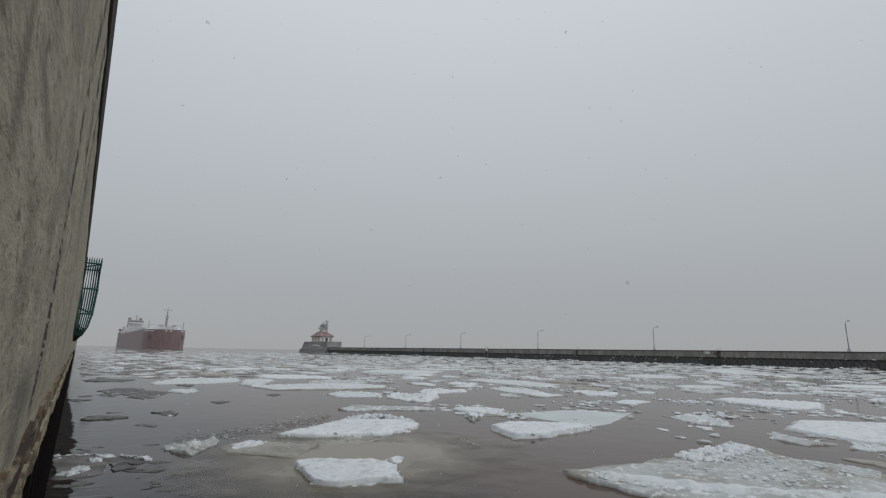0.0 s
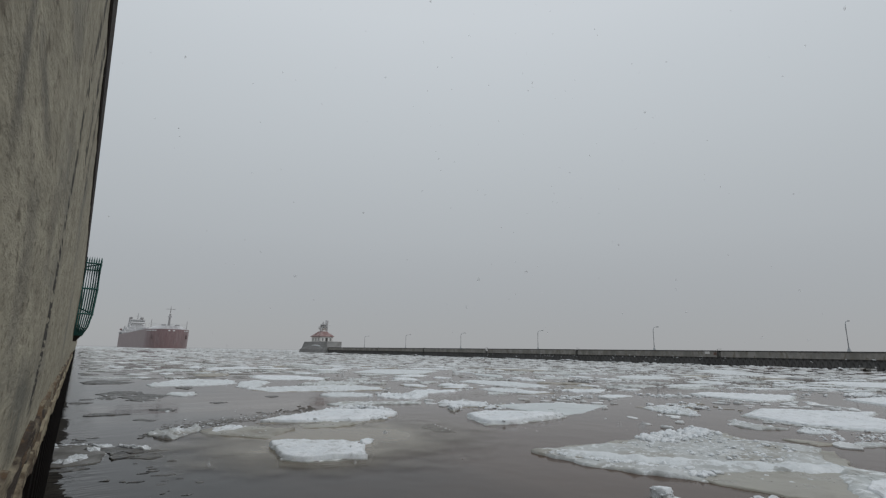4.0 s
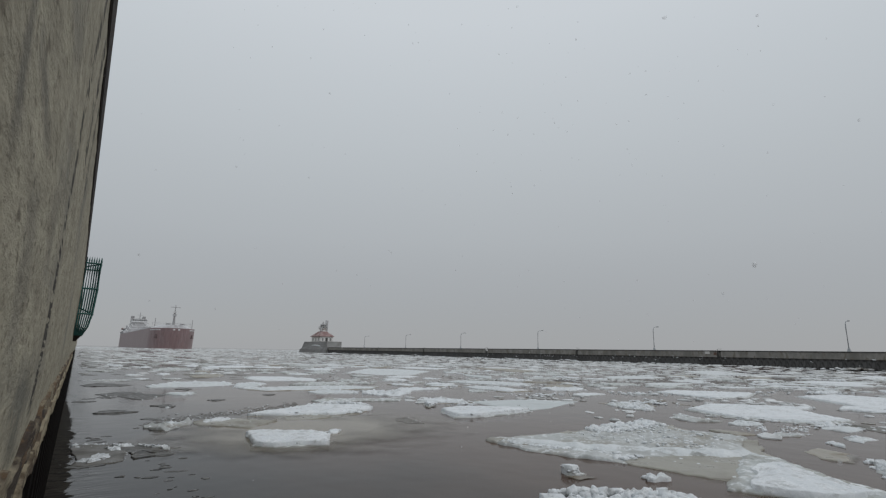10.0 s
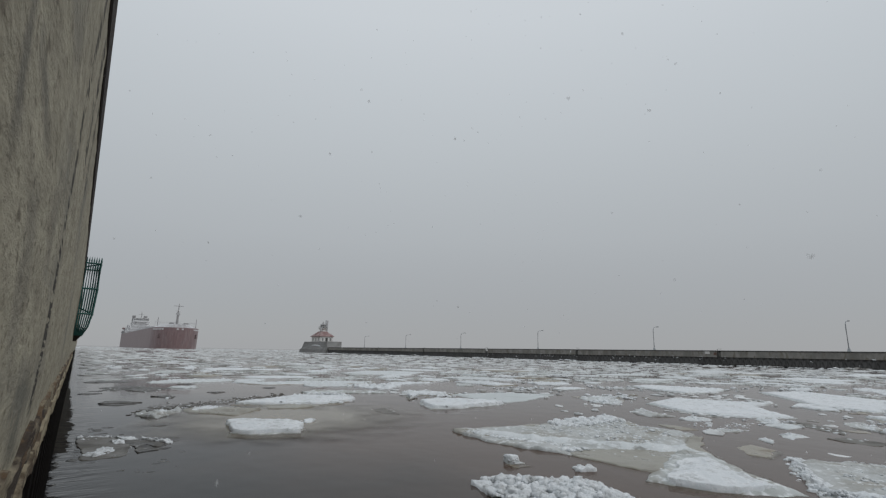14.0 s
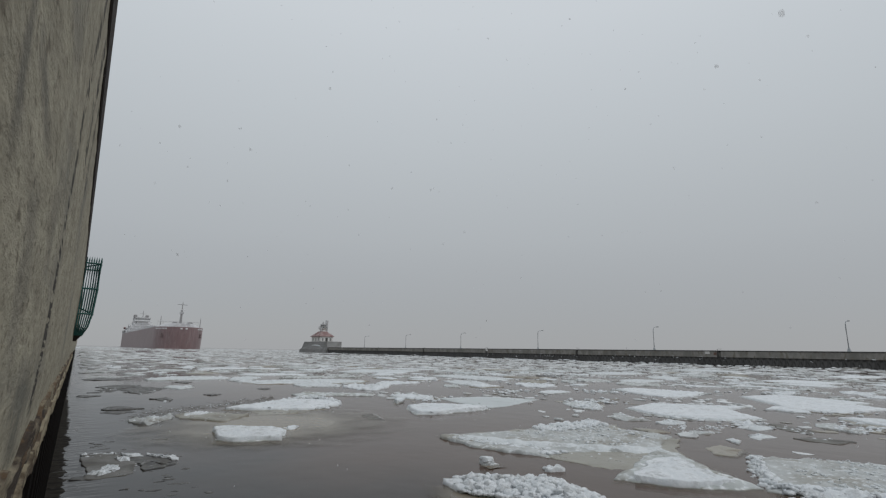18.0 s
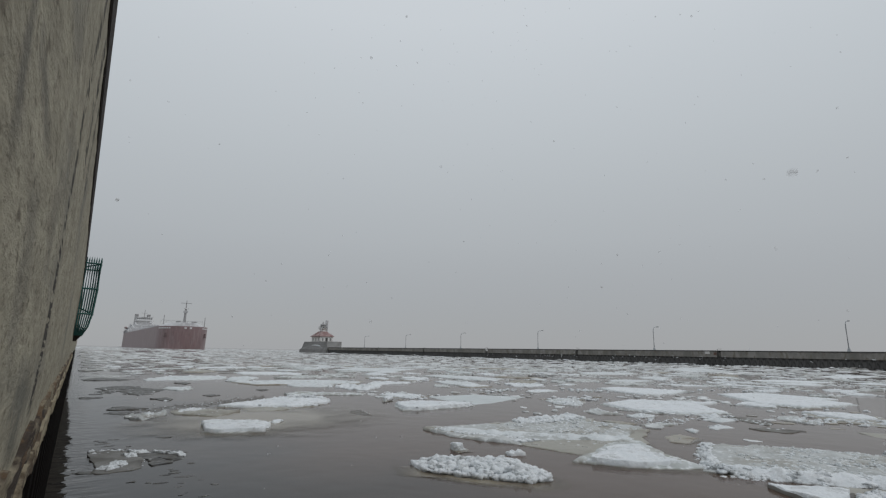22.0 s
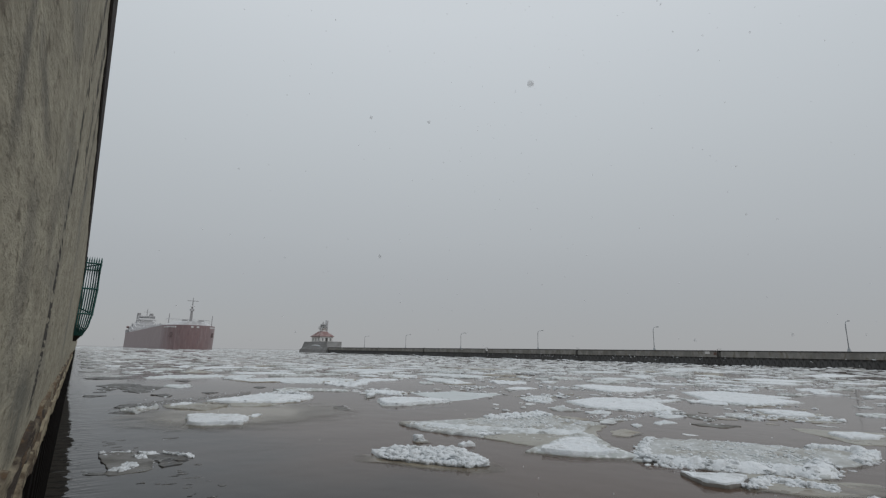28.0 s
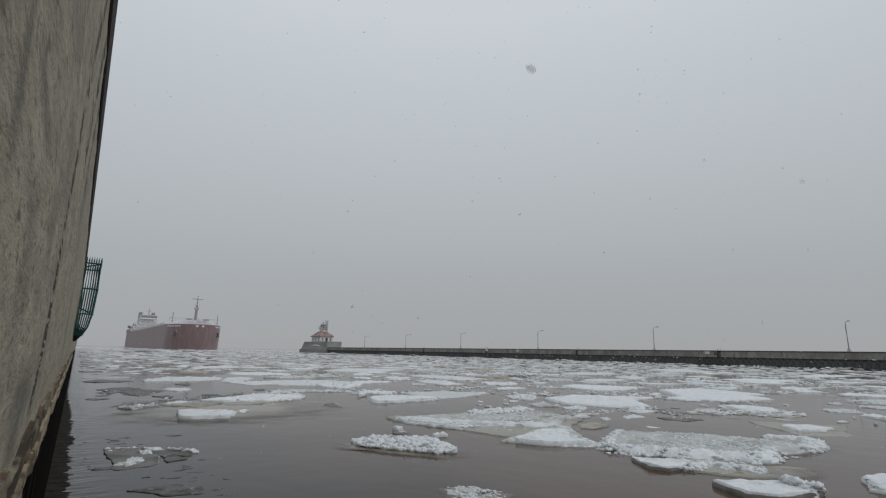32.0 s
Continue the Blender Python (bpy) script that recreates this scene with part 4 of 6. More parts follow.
spill([(0.38, -0.00), (0.31, -0.03), (0.29, -0.33)], 110, (0.02, 0.055), 0.06, 0.13, 818, M_SNOW, RIMMED, "slush_rim", "white lumps heaped on one end")
PATCH = floe("low patch of grey-white slush", (3.30, 3.75), 31, [(-0.06, 0.32), (0.09, 0.28), (0.17, 0.10), (0.24, -0.05), (0.09, -0.29), (-0.13, -0.26), (-0.22, -0.14), (-0.18, 0.04)], "slab", (0.0, 0.17), 18, 0.008, M_SLUSH, jag=0.9, foot=1.9, loose=30, sizes=(0.012, 0.035), step=0.05, rim=0.02,
     amp=0.02)
chunks([(-0.09, 0.45), (0.13, 0.39), (0.24, 0.14), (0.33, -0.07), (0.13, -0.40), (-0.18, -0.36), (-0.31, -0.20), (-0.25, 0.06)], 150, (0.01, 0.035), 820, M_RIME, PATCH, 0.0, 0.02, "frozen_slush", "grey-white crumbs of slush", 0.5)
floe("large smooth snow-covered ice pan", (13.83, 7.40), 20, [(-1.32, 1.28), (0.89, 1.89), (3.05, 0.06), (1.21, -0.26), (-0.26, -1.73), (-1.58, -1.21), (-2.00, -0.03)], "snow", (0.0016, 0.2085), 19, 0.055,
     wave=0.006, slope=16.0, jag=0.22, bend=(-0.045, -0.0215), lip=0.75)
floe("broad smooth snow-covered ice pan", (19.99, 6.67), 20, [(0.57, 2.50), (3.60, 2.24), (2.32, -0.94), (0.91, -0.78), (-0.09, -1.98), (-2.86, -1.54), (-2.90, -0.28), (-1.55, 0.78)], "snow", (-0.02, 0.22), 20, 0.055,
     wave=0.006, slope=16.0, jag=0.22, lip=0.75)
floe("wide flat snowy pan of ice", (18.79, 10.75), 17, [(-0.81, 1.40), (1.15, 1.88), (1.55, 0.57), (2.16, -0.75), (-0.50, -1.66), (-1.83, -1.29), (-1.71, -0.14)], "snow", (0.0, 0.21), 21, 0.055, wave=0.006, slope=16.0, jag=0.22)
PLATE = floe("thin dirty ice plate with snow patches", (0.98, 7.63), 32, [(-0.54, 0.55), (-0.46, 0.85), (-0.07, 0.72), (0.02, 0.30), (0.06, -0.10), (0.0, -0.48), (-0.46, -0.64), (-0.52, -0.20)], "slab", (0.018, -0.003), 22, 0.008, M_DIRTY, loose=10, sizes=(0.015, 0.04), edge=0.75, step=0.05, rim=0.014, amp=0.006, rock=0.0, bend=(-0.004, 0.02))
part("dark_half", sheet([(-0.07, 0.72), (0.20, 0.55), (0.56, 0.22), (0.46, -0.15), (0.29, -0.25), (0.31, -0.46), (0.06, -0.50), (0.03, 0.0)], 0.05, 222, 8, slab_height(0.005, 222, 0.012, 0.005), 0.5), M_DARKICE, PLATE, "dark water-soaked half of the plate", True)
for k, patch in enumerate(([(-0.43, -0.35), (-0.35, -0.06), (-0.17, -0.02), (-0.12, -0.28), (-0.18, -0.45), (-0.32, -0.50)], [(-0.17, 0.46), (-0.04, 0.48), (-0.05, 0.2), (-0.15, 0.22)],
                           [(-0.05, 0.66), (0.16, 0.52), (0.15, 0.35), (-0.02, 0.5)], [(0.36, 0.3), (0.50, 0.2), (0.47, -0.05), (0.38, 0.02)], [(-0.45, 0.84), (-0.1, 0.70), (-0.12, 0.61), (-0.42, 0.74)],
                           [(0.2, 0.5), (0.48, 0.22), (0.43, 0.16), (0.18, 0.42)])):
    part("snow_patch", sheet(patch, 0.02, 80 + k, 9, rubble_height(0.016, 80 + k, 0.04, 11.0), 0.7, 0.01), M_SNOW, PLATE, "patch of wet white snow", True)
floe("thin dark ice sheet awash", (0.97, 5.73), 32, [(-0.36, 0.21), (-0.03, 0.3), (0.25, -0.03), (0.24, -0.26), (-0.1, -0.22)], "slab", (0.0, 0.12), 23, 0.009, M_DARKICE, step=0.05, rim=0.01, amp=0.006, rock=0.0)
floe("small snowy drifting ice pan", (15.62, 5.53), 28, [(0.01, 0.89), (0.94, 0.56), (0.62, -0.31), (-0.49, -0.81), (-1.08, -0.33)], "snow", (-0.02, 0.19), 24, 0.06, wave=0.008, slope=14.0, jag=0.25)
floe("grey slush skirt of a pan", (14.97, 5.2), 28, [(0.33, 0.99), (1.57, 0.72), (1.32, -0.19), (-0.88, -1.14), (-1.24, -0.55), (-1.1, 0.17)], "slab", (-0.02, 0.19), 44, 0.012, M_APRON, loose=50, sizes=(0.02, 0.06), edge=0.5,
     rim=0.02, amp=0.02)
floe("low brown ice cake awash", (8.56, 3.85), 17, [(0.02, 0.28), (0.49, 0.22), (0.37, -0.17), (-0.41, -0.3), (-0.47, -0.04)], "slab", (0.0, 0.178), 46, 0.015, M_TAN, foot=1.2, step=0.05, rim=0.01, amp=0.012)
floe("flat pale cake of slushy ice", (12.01, 5.24), 20, [(-0.39, 0.18), (0.37, 0.32), (0.55, 0.03), (0.02, -0.30), (-0.54, -0.24)], "slab", (0.0, 0.19), 47, 0.025, M_RIME, loose=40, sizes=(0.02, 0.06), step=0.06, rim=0.02, amp=0.03)
floe("flat pale cake of slushy ice", (10.68, 4.69), 20, [(0.03, 0.19), (0.48, 0.18), (0.28, -0.18), (-0.46, -0.20), (-0.32, 0.01)], "slab", (0.0, 0.19), 147, 0.02, M_RIME, loose=30, sizes=(0.02, 0.06), step=0.06, rim=0.02, amp=0.03)
floe("brown wet sliver of ice", (11.28, 3.86), 20, [(-0.25, 0.35), (0.37, 0.35), (0.37, -0.08), (0.20, -0.46), (-0.31, -0.25), (-0.37, 0.09)], "slab", (0.0, 0.19), 148, 0.012, M_DIRTY, loose=6, sizes=(0.02, 0.05), step=0.06, rim=0.015, amp=0.012, jag=0.6)
floe("dark wet slush with pale crumbs", (12.40, 4.69), 20, [(0.43, 0.67), (0.59, 0.35), (0.02, -0.41), (-0.57, -0.56), (-0.46, -0.05)], "slab", (0.0, 0.19), 149, 0.008, M_DIRTY, loose=30, sizes=(0.015, 0.05), step=0.06, rim=0.012, amp=0.012, jag=0.9)
floe("grey slush with white lumps", (13.59, 4.21), 20, [(0.19, 0.58), (0.95, 0.43), (0.10, -0.05), (-0.03, -0.60), (-0.75, -0.50), (-0.47, 0.14)], "slab", (0.0, 0.19), 150, 0.01, M_SLUSH, loose=50, sizes=(0.02, 0.07), step=0.06, rim=0.02, amp=0.025, jag=0.9)
floe("small white slush lumps", (9.74, 4.75), 20, [(-0.02, 0.11), (0.34, 0.15), (0.05, -0.09), (-0.37, -0.17)], "slab", (0.0, 0.19), 151, 0.02, M_RIME, loose=14, sizes=(0.02, 0.05), step=0.05, rim=0.01, amp=0.03)
floe("thin brown sliver of ice", (9.52, 5.55), 17, [(0.01, 0.33), (0.25, 0.2), (0.06, -0.32), (-0.31, -0.21)], "slab", (0.0, 0.19), 48, 0.02, M_TAN, step=0.05, rim=0.01, amp=0.01)
floe("low white lumps of slushy ice", (11.01, 6.55), 20, [(-0.38, 0.14), (0.39, 0.37), (0.41, -0.02), (0.01, -0.30), (-0.42, -0.19)], "slab", (0.0, 0.19), 49, 0.03, M_RIME, loose=40, sizes=(0.02, 0.07), step=0.06, rim=0.02, amp=0.04)
floe("thin grey slush with pale crumbs", (10.86, 7.57), 20, [(-0.37, 0.32), (0.70, 0.67), (0.20, 0.04), (0.13, -0.59), (-0.66, -0.44)], "slab", (0.0, 0.19), 152, 0.01, M_SLUSH, loose=60, sizes=(0.015, 0.05), step=0.07, rim=0.015, amp=0.02, jag=0.9)
floe("dark wet slush with pale crumbs", (10.75, 5.90), 20, [(-0.73, 0.45), (0.61, 0.42), (1.07, -0.28), (0.07, -0.49), (-1.01, -0.11)], "slab", (0.0, 0.19), 153, 0.008, M_FOOT, loose=60, sizes=(0.015, 0.05), step=0.07, rim=0.012, amp=0.012, jag=0.9)
floe("pale flat strip of slush", (10.11, 5.46), 20, [(-0.55, 0.16), (0.21, 0.22), (0.44, -0.19), (-0.10, -0.18)], "slab", (0.0, 0.19), 154, 0.01, M_SLUSH, loose=20, sizes=(0.015, 0.05), step=0.06, rim=0.015, amp=0.02, jag=0.7)
floe("thin pale sliver of ice with a dark side", (9.47, 6.21), 20, [(-0.03, 0.33), (0.19, 0.32), (0.15, -0.36), (-0.14, -0.29), (-0.17, 0.01)], "slab", (0.0, 0.19), 155, 0.02, M_APRON, step=0.06, rim=0.01, amp=0.01, jag=0.3)
floe("cluster of white broken ice lumps", (12.04, 9.11), 17, [(-0.17, 0.68), (1.24, 0.95), (0.42, -0.33), (-0.66, -0.93), (-0.83, -0.36)], "slab", (0.0, 0.18), 50, 0.012, M_ICE, loose=90, sizes=(0.04, 0.12), rim=0.02,
     amp=0.03)
floe("small flat snowy cake", (16.79, 6.36), 20, [(-0.75, 0.27), (0.60, 0.61), (1.33, 0.48), (0.31, -0.41), (-0.41, -0.76), (-0.63, -0.31), (-0.44, 0.12)], "snow", (-0.01, 0.21), 52, 0.05, wave=0.008, slope=14.0, jag=0.25)
floe("wet grey sheet round a snowy pan", (11.9, 3.27), 28, [(0.33, 1.1), (0.64, 0.53), (1.29, -0.41), (-0.56, -0.91), (-1.07, -0.47), (-0.63, 0.17)], "slab", (-0.01, 0.18), 43, 0.01, M_APRON, step=0.08, rim=0.01, amp=0.01)
floe("snowy ice pan on a wet skirt", (12.02, 3.16), 28, [(-0.16, 0.45), (0.66, 0.21), (0.5, -0.27), (-0.25, -0.36), (-0.76, -0.03)], "snow", (-0.01, 0.18), 25, 0.06, wave=0.008, slope=14.0, jag=0.25)
floe("narrow white floe with lumpy edge", (7.34, 1.7), 32, [(0.04, 0.19), (0.62, 0.15), (0.44, -0.06), (-0.55, -0.24), (-0.56, -0.04)], "snow", (0.0, 0.165), 26, 0.07, step=0.05)

BAR = floe("pale brown ice bar with a snowy end", (2.45, 9.49), 9, [(-0.53, 0.64), (-0.08, 0.92), (0.26, 0.41), (0.66, -0.27), (0.27, -0.67), (0.05, -0.92), (-0.63, -0.11)], "slab", (0.0, 0.195), 8, 0.04, M_APRON, loose=14,
           sizes=(0.02, 0.06), edge=0.5, rim=0.03, amp=0.03, foot=1.05)
part("snow_patch", sheet([(-0.45, 0.35), (-0.1, 0.62), (0.14, 0.3), (0.0, 0.1), (-0.3, 0.05), (-0.5, 0.0)], 0.04, 91, 8, rubble_height(0.05, 91, 0.03, 7.0), 0.6, 0.01), M_SNOW, BAR, "patch of wet white snow", True)
floe("low heap of small broken ice", (1.43, 9.85), 9, [(-0.35, 0.2), (0.09, 0.49), (0.48, 0.52), (0.27, -0.24), (-0.15, -0.82), (-0.34, -0.15)], "rubble", (-0.007, 0.1705), 9, 0.012, M_SLUSH, loose=14, sizes=(0.04, 0.11),
     amp=0.09, f=4.5, step=0.05, rings=14, foot=1.15, bend=(0.005, 0.037))
floe("long thin snow-covered floe", (4.08, 23.71), 17, [(-1.69, -0.75), (-0.52, 1.63), (0.49, 2.16), (1.73, 1.05), (1.46, -0.83), (0.24, -1.74), (-1.71, -1.52)], "snow", (0.0, 0.10), 27, 0.04, loose=60, sizes=(0.03, 0.11), edge=0.8, step=0.1, jag=0.85)
floe("long cream-white floe with a broken rim", (7.70, 19.80), 17, [(-2.52, 0.50), (-1.41, 1.24), (-0.39, 1.51), (2.15, 1.36), (2.56, -0.49), (1.72, -1.71), (-0.06, -1.41), (-2.06, -1.00)], "snow", (0.0, 0.10), 28, 0.035, loose=60, sizes=(0.03, 0.11), edge=0.7, step=0.1, skirt=True, jag=0.85)
floe("thin grey ice band by the wall", (1.27, 26.29), 17, [(-1.03, 0.12), (0.03, 0.62), (0.92, 0.15), (0.07, -0.88)], "slab", (0.0, 0.04), 81, 0.012, M_ICE, step=0.1, rim=0.02, amp=0.012, rock=0.0)
floe("thin dark ice band by the wall", (1.13, 23.80), 17, [(-0.80, 0.14), (-0.19, 1.24), (0.27, 0.67), (0.94, -0.37), (0.46, -1.02), (-0.68, -0.66)], "slab", (0.0, 0.04), 82, 0.010, M_DARKICE, step=0.1, rim=0.015, amp=0.01, rock=0.0)
floe("streak of thin dark wet ice", (1.30, 19.07), 17, [(-0.66, 0.07), (-0.11, 0.89), (0.60, 0.62), (0.61, -0.18), (0.04, -0.69), (-0.47, -0.71)], "slab", (0.0, 0.04), 83, 0.008, M_DARKICE, loose=4, sizes=(0.02, 0.05), edge=0.7, step=0.08, rim=0.012, amp=0.012, rock=0.0, jag=0.9)
floe("streak of thin dark wet ice", (1.87, 17.84), 17, [(-0.63, 0.19), (0.22, 1.03), (0.57, 0.15), (0.25, -0.62), (-0.41, -0.75)], "slab", (0.0, 0.04), 431, 0.008, M_DARKICE, loose=4, sizes=(0.02, 0.05), edge=0.7, step=0.08, rim=0.012, amp=0.012, rock=0.0, jag=0.9)
floe("streak of thin dark wet ice", (0.88, 17.78), 17, [(-0.34, 0.13), (0.02, 0.63), (0.27, -0.13), (0.04, -0.64)], "slab", (0.0, 0.04), 432, 0.008, M_DARKICE, loose=4, sizes=(0.02, 0.05), edge=0.7, step=0.08, rim=0.012, amp=0.012, rock=0.0, jag=0.9)
floe("streak of thin dark wet ice", (1.69, 16.73), 17, [(-0.46, 0.10), (0.12, 0.44), (0.43, -0.10), (-0.09, -0.44)], "slab", (0.0, 0.04), 433, 0.008, M_DARKICE, loose=4, sizes=(0.02, 0.05), edge=0.7, step=0.08, rim=0.012, amp=0.012, rock=0.0, jag=0.9)
floe("small snow-dusted end of thin ice", (2.93, 18.48), 17, [(-0.44, -0.07), (-0.15, 0.88), (0.22, 0.46), (0.52, 0.91), (0.29, -0.62), (-0.08, -0.95), (-0.35, -0.60)], "snow", (0.0, 0.04), 84, 0.035, step=0.08, rock=0.0)
floe("dark flat ice cake with a ragged edge", (0.97, 13.15), 17, [(-0.31, -0.10), (-0.25, 0.43), (-0.03, 0.56), (0.25, -0.05), (0.41, -0.25), (0.12, -0.32), (-0.18, -0.27)], "slab", (0.024, 0.05), 85, 0.015, M_DARKICE, loose=5,
     sizes=(0.015, 0.04), edge=0.6, step=0.06, rim=0.012, amp=0.02, rock=0.0)
floe("small dark cake with a snow lump", (2.01, 14.49), 17, [(-0.28, 0.37), (0.17, 0.47), (0.22, -0.02), (0.01, -0.51), (-0.12, -0.30)], "slab", (0.014, 0.12), 86, 0.012, M_DARKICE, loose=4, sizes=(0.03, 0.06), step=0.05, rim=0.01, amp=0.02)
floe("small dark scrap of wet ice", (3.35, 15.52), 17, [(-0.23, 0.15), (0.13, 0.37), (0.22, -0.06), (-0.12, -0.45)], "slab", (0.006, 0.07), 401, 0.015, M_DARKICE, step=0.05, rim=0.01, amp=0.012)
floe("small dark scrap of wet ice", (5.24, 16.80), 17, [(-0.21, 0.11), (0.19, 0.32), (0.17, -0.05), (-0.15, -0.39)], "slab", (0.006, 0.07), 402, 0.015, M_DARKICE, step=0.05, rim=0.01, amp=0.012)
floe("thin dark sliver of ice", (3.46, 20.78), 17, [(-0.30, 0.09), (0.08, 0.66), (0.26, -0.10), (-0.04, -0.66)], "slab", (0.004, 0.05), 403, 0.015, M_DARKICE, step=0.05, rim=0.01, amp=0.012)
floe("snowy end of a long floe on dark wet ice", (6.01, 22.38), 17, [(-0.88, -1.20), (-0.06, 1.37), (0.84, 2.41), (0.96, 0.84), (-0.19, -1.42), (-0.67, -2.01)], "snow", (0.0, 0.10), 404, 0.046, step=0.1, wave=0.01, slope=10.0, jag=0.85, loose=60, sizes=(0.03, 0.11), edge=0.8)
floe("low floe with a line of white lumps", (7.45, 17.78), 17, [(-0.77, 0.28), (-0.00, 1.28), (0.59, 0.72), (1.04, 0.22), (0.37, -1.05), (-0.41, -0.88), (-0.81, -0.58)], "snow", (0.0, 0.17), 405, 0.033, step=0.1, wave=0.01, slope=10.0, jag=0.85, loose=60, sizes=(0.03, 0.11), edge=0.8)
floe("rough floe of heaped white ice", (8.94, 16.53), 17, [(-1.04, -0.09), (0.13, 1.61), (0.22, 0.60), (1.68, 1.39), (0.49, -0.71), (-0.53, -1.62), (-0.94, -1.19)], "rubble", (0.0, 0.17), 406, 0.033, step=0.1, loose=60, sizes=(0.04, 0.13), amp=0.09)
floe("low snowy floe on a grey foot", (8.52, 12.86), 17, [(-0.41, 0.56), (0.11, 0.94), (0.64, 0.49), (0.61, -0.31), (-0.04, -0.93), (-0.39, -0.58), (-0.52, -0.16)], "snow", (0.0, 0.17), 407, 0.033, step=0.1, wave=0.01, slope=10.0, jag=0.85, loose=60, sizes=(0.03, 0.11), edge=0.8)
floe("round white lump of ice in slush", (7.59, 12.03), 17, [(-0.11, 0.10), (0.25, 0.45), (0.28, 0.25), (-0.03, -0.26), (-0.40, -0.54)], "snow", (0.0, 0.17), 408, 0.09, step=0.05, rings=8, slope=12.0, foot=1.6)
floe("patch of dark slush with crumbs", (5.47, 9.60), 17, [(-0.09, 0.34), (0.26, 0.47), (0.13, -0.08), (-0.04, -0.47), (-0.25, -0.26)], "slab", (0.01, 0.18), 409, 0.008, M_DARKICE, jag=0.9, loose=8, sizes=(0.012, 0.035), step=0.05, rim=0.012, amp=0.015)
floe("broad snowy floe far down the canal", (17.60, 30.83), 17, [(-3.54, -0.37), (0.30, 3.90), (2.51, 2.53), (3.31, 0.20), (-0.05, -3.14), (-2.53, -3.12)], "snow", (0.0, 0.17), 410, 0.039, step=0.12, wave=0.008, slope=14.0, jag=0.25)
floe("long white floe with a pointed end", (17.06, 20.58), 17, [(-1.18, 1.76), (0.64, 2.90), (1.63, 1.02), (1.17, -2.24), (-1.09, -2.95), (-1.18, -0.49)], "snow", (0.0, 0.17), 411, 0.039, step=0.1, wave=0.01, slope=10.0, jag=0.85, loose=60, sizes=(0.03, 0.11), edge=0.8)
floe("narrow white floe beside a longer one", (14.01, 16.97), 17, [(-0.29, 1.21), (0.89, 1.66), (0.99, 0.35), (0.27, -1.28), (-1.00, -1.79), (-0.85, -0.14)], "snow", (0.0, 0.17), 412, 0.033, step=0.1, wave=0.01, slope=10.0, jag=0.85, loose=60, sizes=(0.03, 0.11), edge=0.8)
floe("thin straight plate of ice", (21.18, 25.91), 17, [(0.82, 2.53), (0.64, -0.65), (-0.86, -2.33), (-0.60, 0.45)], "slab", (0.0, 0.17), 413, 0.05, M_PAN, step=0.15, rim=0.01, amp=0.004)
floe("low floe of white broken lumps", (16.42, 15.13), 17, [(-0.71, 0.48), (0.88, 1.44), (0.94, 0.62), (0.83, -0.47), (-0.62, -1.26), (-1.31, -0.82)], "rubble", (0.0, 0.17), 414, 0.04, step=0.1, loose=40, sizes=(0.04, 0.11), amp=0.05)
floe("thin snowy strip of ice", (14.55, 12.37), 17, [(-0.65, 0.20), (0.53, 0.63), (0.85, 0.22), (0.65, -0.23), (-0.39, -0.54), (-0.98, -0.28)], "snow", (0.0, 0.17), 415, 0.04, step=0.12, wave=0.008, slope=14.0, jag=0.25)
floe("thin snowy strip of ice", (25.00, 15.33), 17, [(-1.08, 0.70), (1.07, 1.05), (1.97, 0.21), (1.36, -0.63), (-1.13, -0.96), (-2.19, -0.36)], "snow", (0.0, 0.17), 416, 0.033, step=0.12, wave=0.008, slope=14.0, jag=0.25)
floe("thin snowy strip of ice", (29.94, 16.91), 17, [(-0.35, 0.96), (2.31, 1.25), (1.43, -0.56), (-1.43, -1.20), (-1.96, -0.45)], "snow", (0.0, 0.17), 417, 0.033, step=0.12, wave=0.008, slope=14.0, jag=0.25)
floe("long thin strip of snowy ice", (32.25, 21.95), 17, [(-1.61, 1.38), (2.18, 2.10), (3.35, 0.37), (1.69, -1.57), (-2.26, -1.88), (-3.36, -0.41)], "snow", (0.0, 0.17), 418, 0.033, step=0.12, wave=0.008, slope=14.0, jag=0.25)
floe("low snowy cake with a dark wet edge", (23.55, 20.58), 17, [(-1.28, 0.02), (1.35, 1.48), (1.28, 0.03), (-1.34, -1.53)], "slab", (0.0, 0.17), 419, 0.03, M_DARKICE, loose=20, sizes=(0.05, 0.12), step=0.1, rim=0.05, amp=0.02)
floe("long thin strip of snowy ice", (36.45, 11.45), 17, [(-2.28, 1.70), (1.79, 1.57), (2.76, 0.01), (2.14, -1.79), (-1.53, -1.49), (-2.88, 0.00)], "snow", (0.0, 0.17), 420, 0.033, step=0.12, wave=0.008, slope=14.0, jag=0.25)
floe("thin sliver of snowy ice", (24.38, 11.99), 17, [(-0.32, 1.06), (0.78, 0.23), (0.40, -0.99), (-0.86, -0.30)], "snow", (0.0, 0.17), 421, 0.04, step=0.12, wave=0.008, slope=14.0, jag=0.25)
floe("small heap of white lumps", (24.49, 8.34), 17, [(-0.89, 0.12), (1.13, 0.50), (1.26, 0.12), (-0.26, -0.44), (-1.24, -0.30)], "rubble", (0.0, 0.17), 422, 0.04, step=0.08, loose=30, sizes=(0.04, 0.11), amp=0.06)
floe("straggling band of white lumps", (28.53, 7.02), 17, [(0.14, 0.67), (1.93, 0.65), (0.74, -0.59), (-1.38, -0.75), (-1.43, 0.02)], "rubble", (0.0, 0.17), 423, 0.03, step=0.1, loose=40, sizes=(0.04, 0.12), amp=0.06)
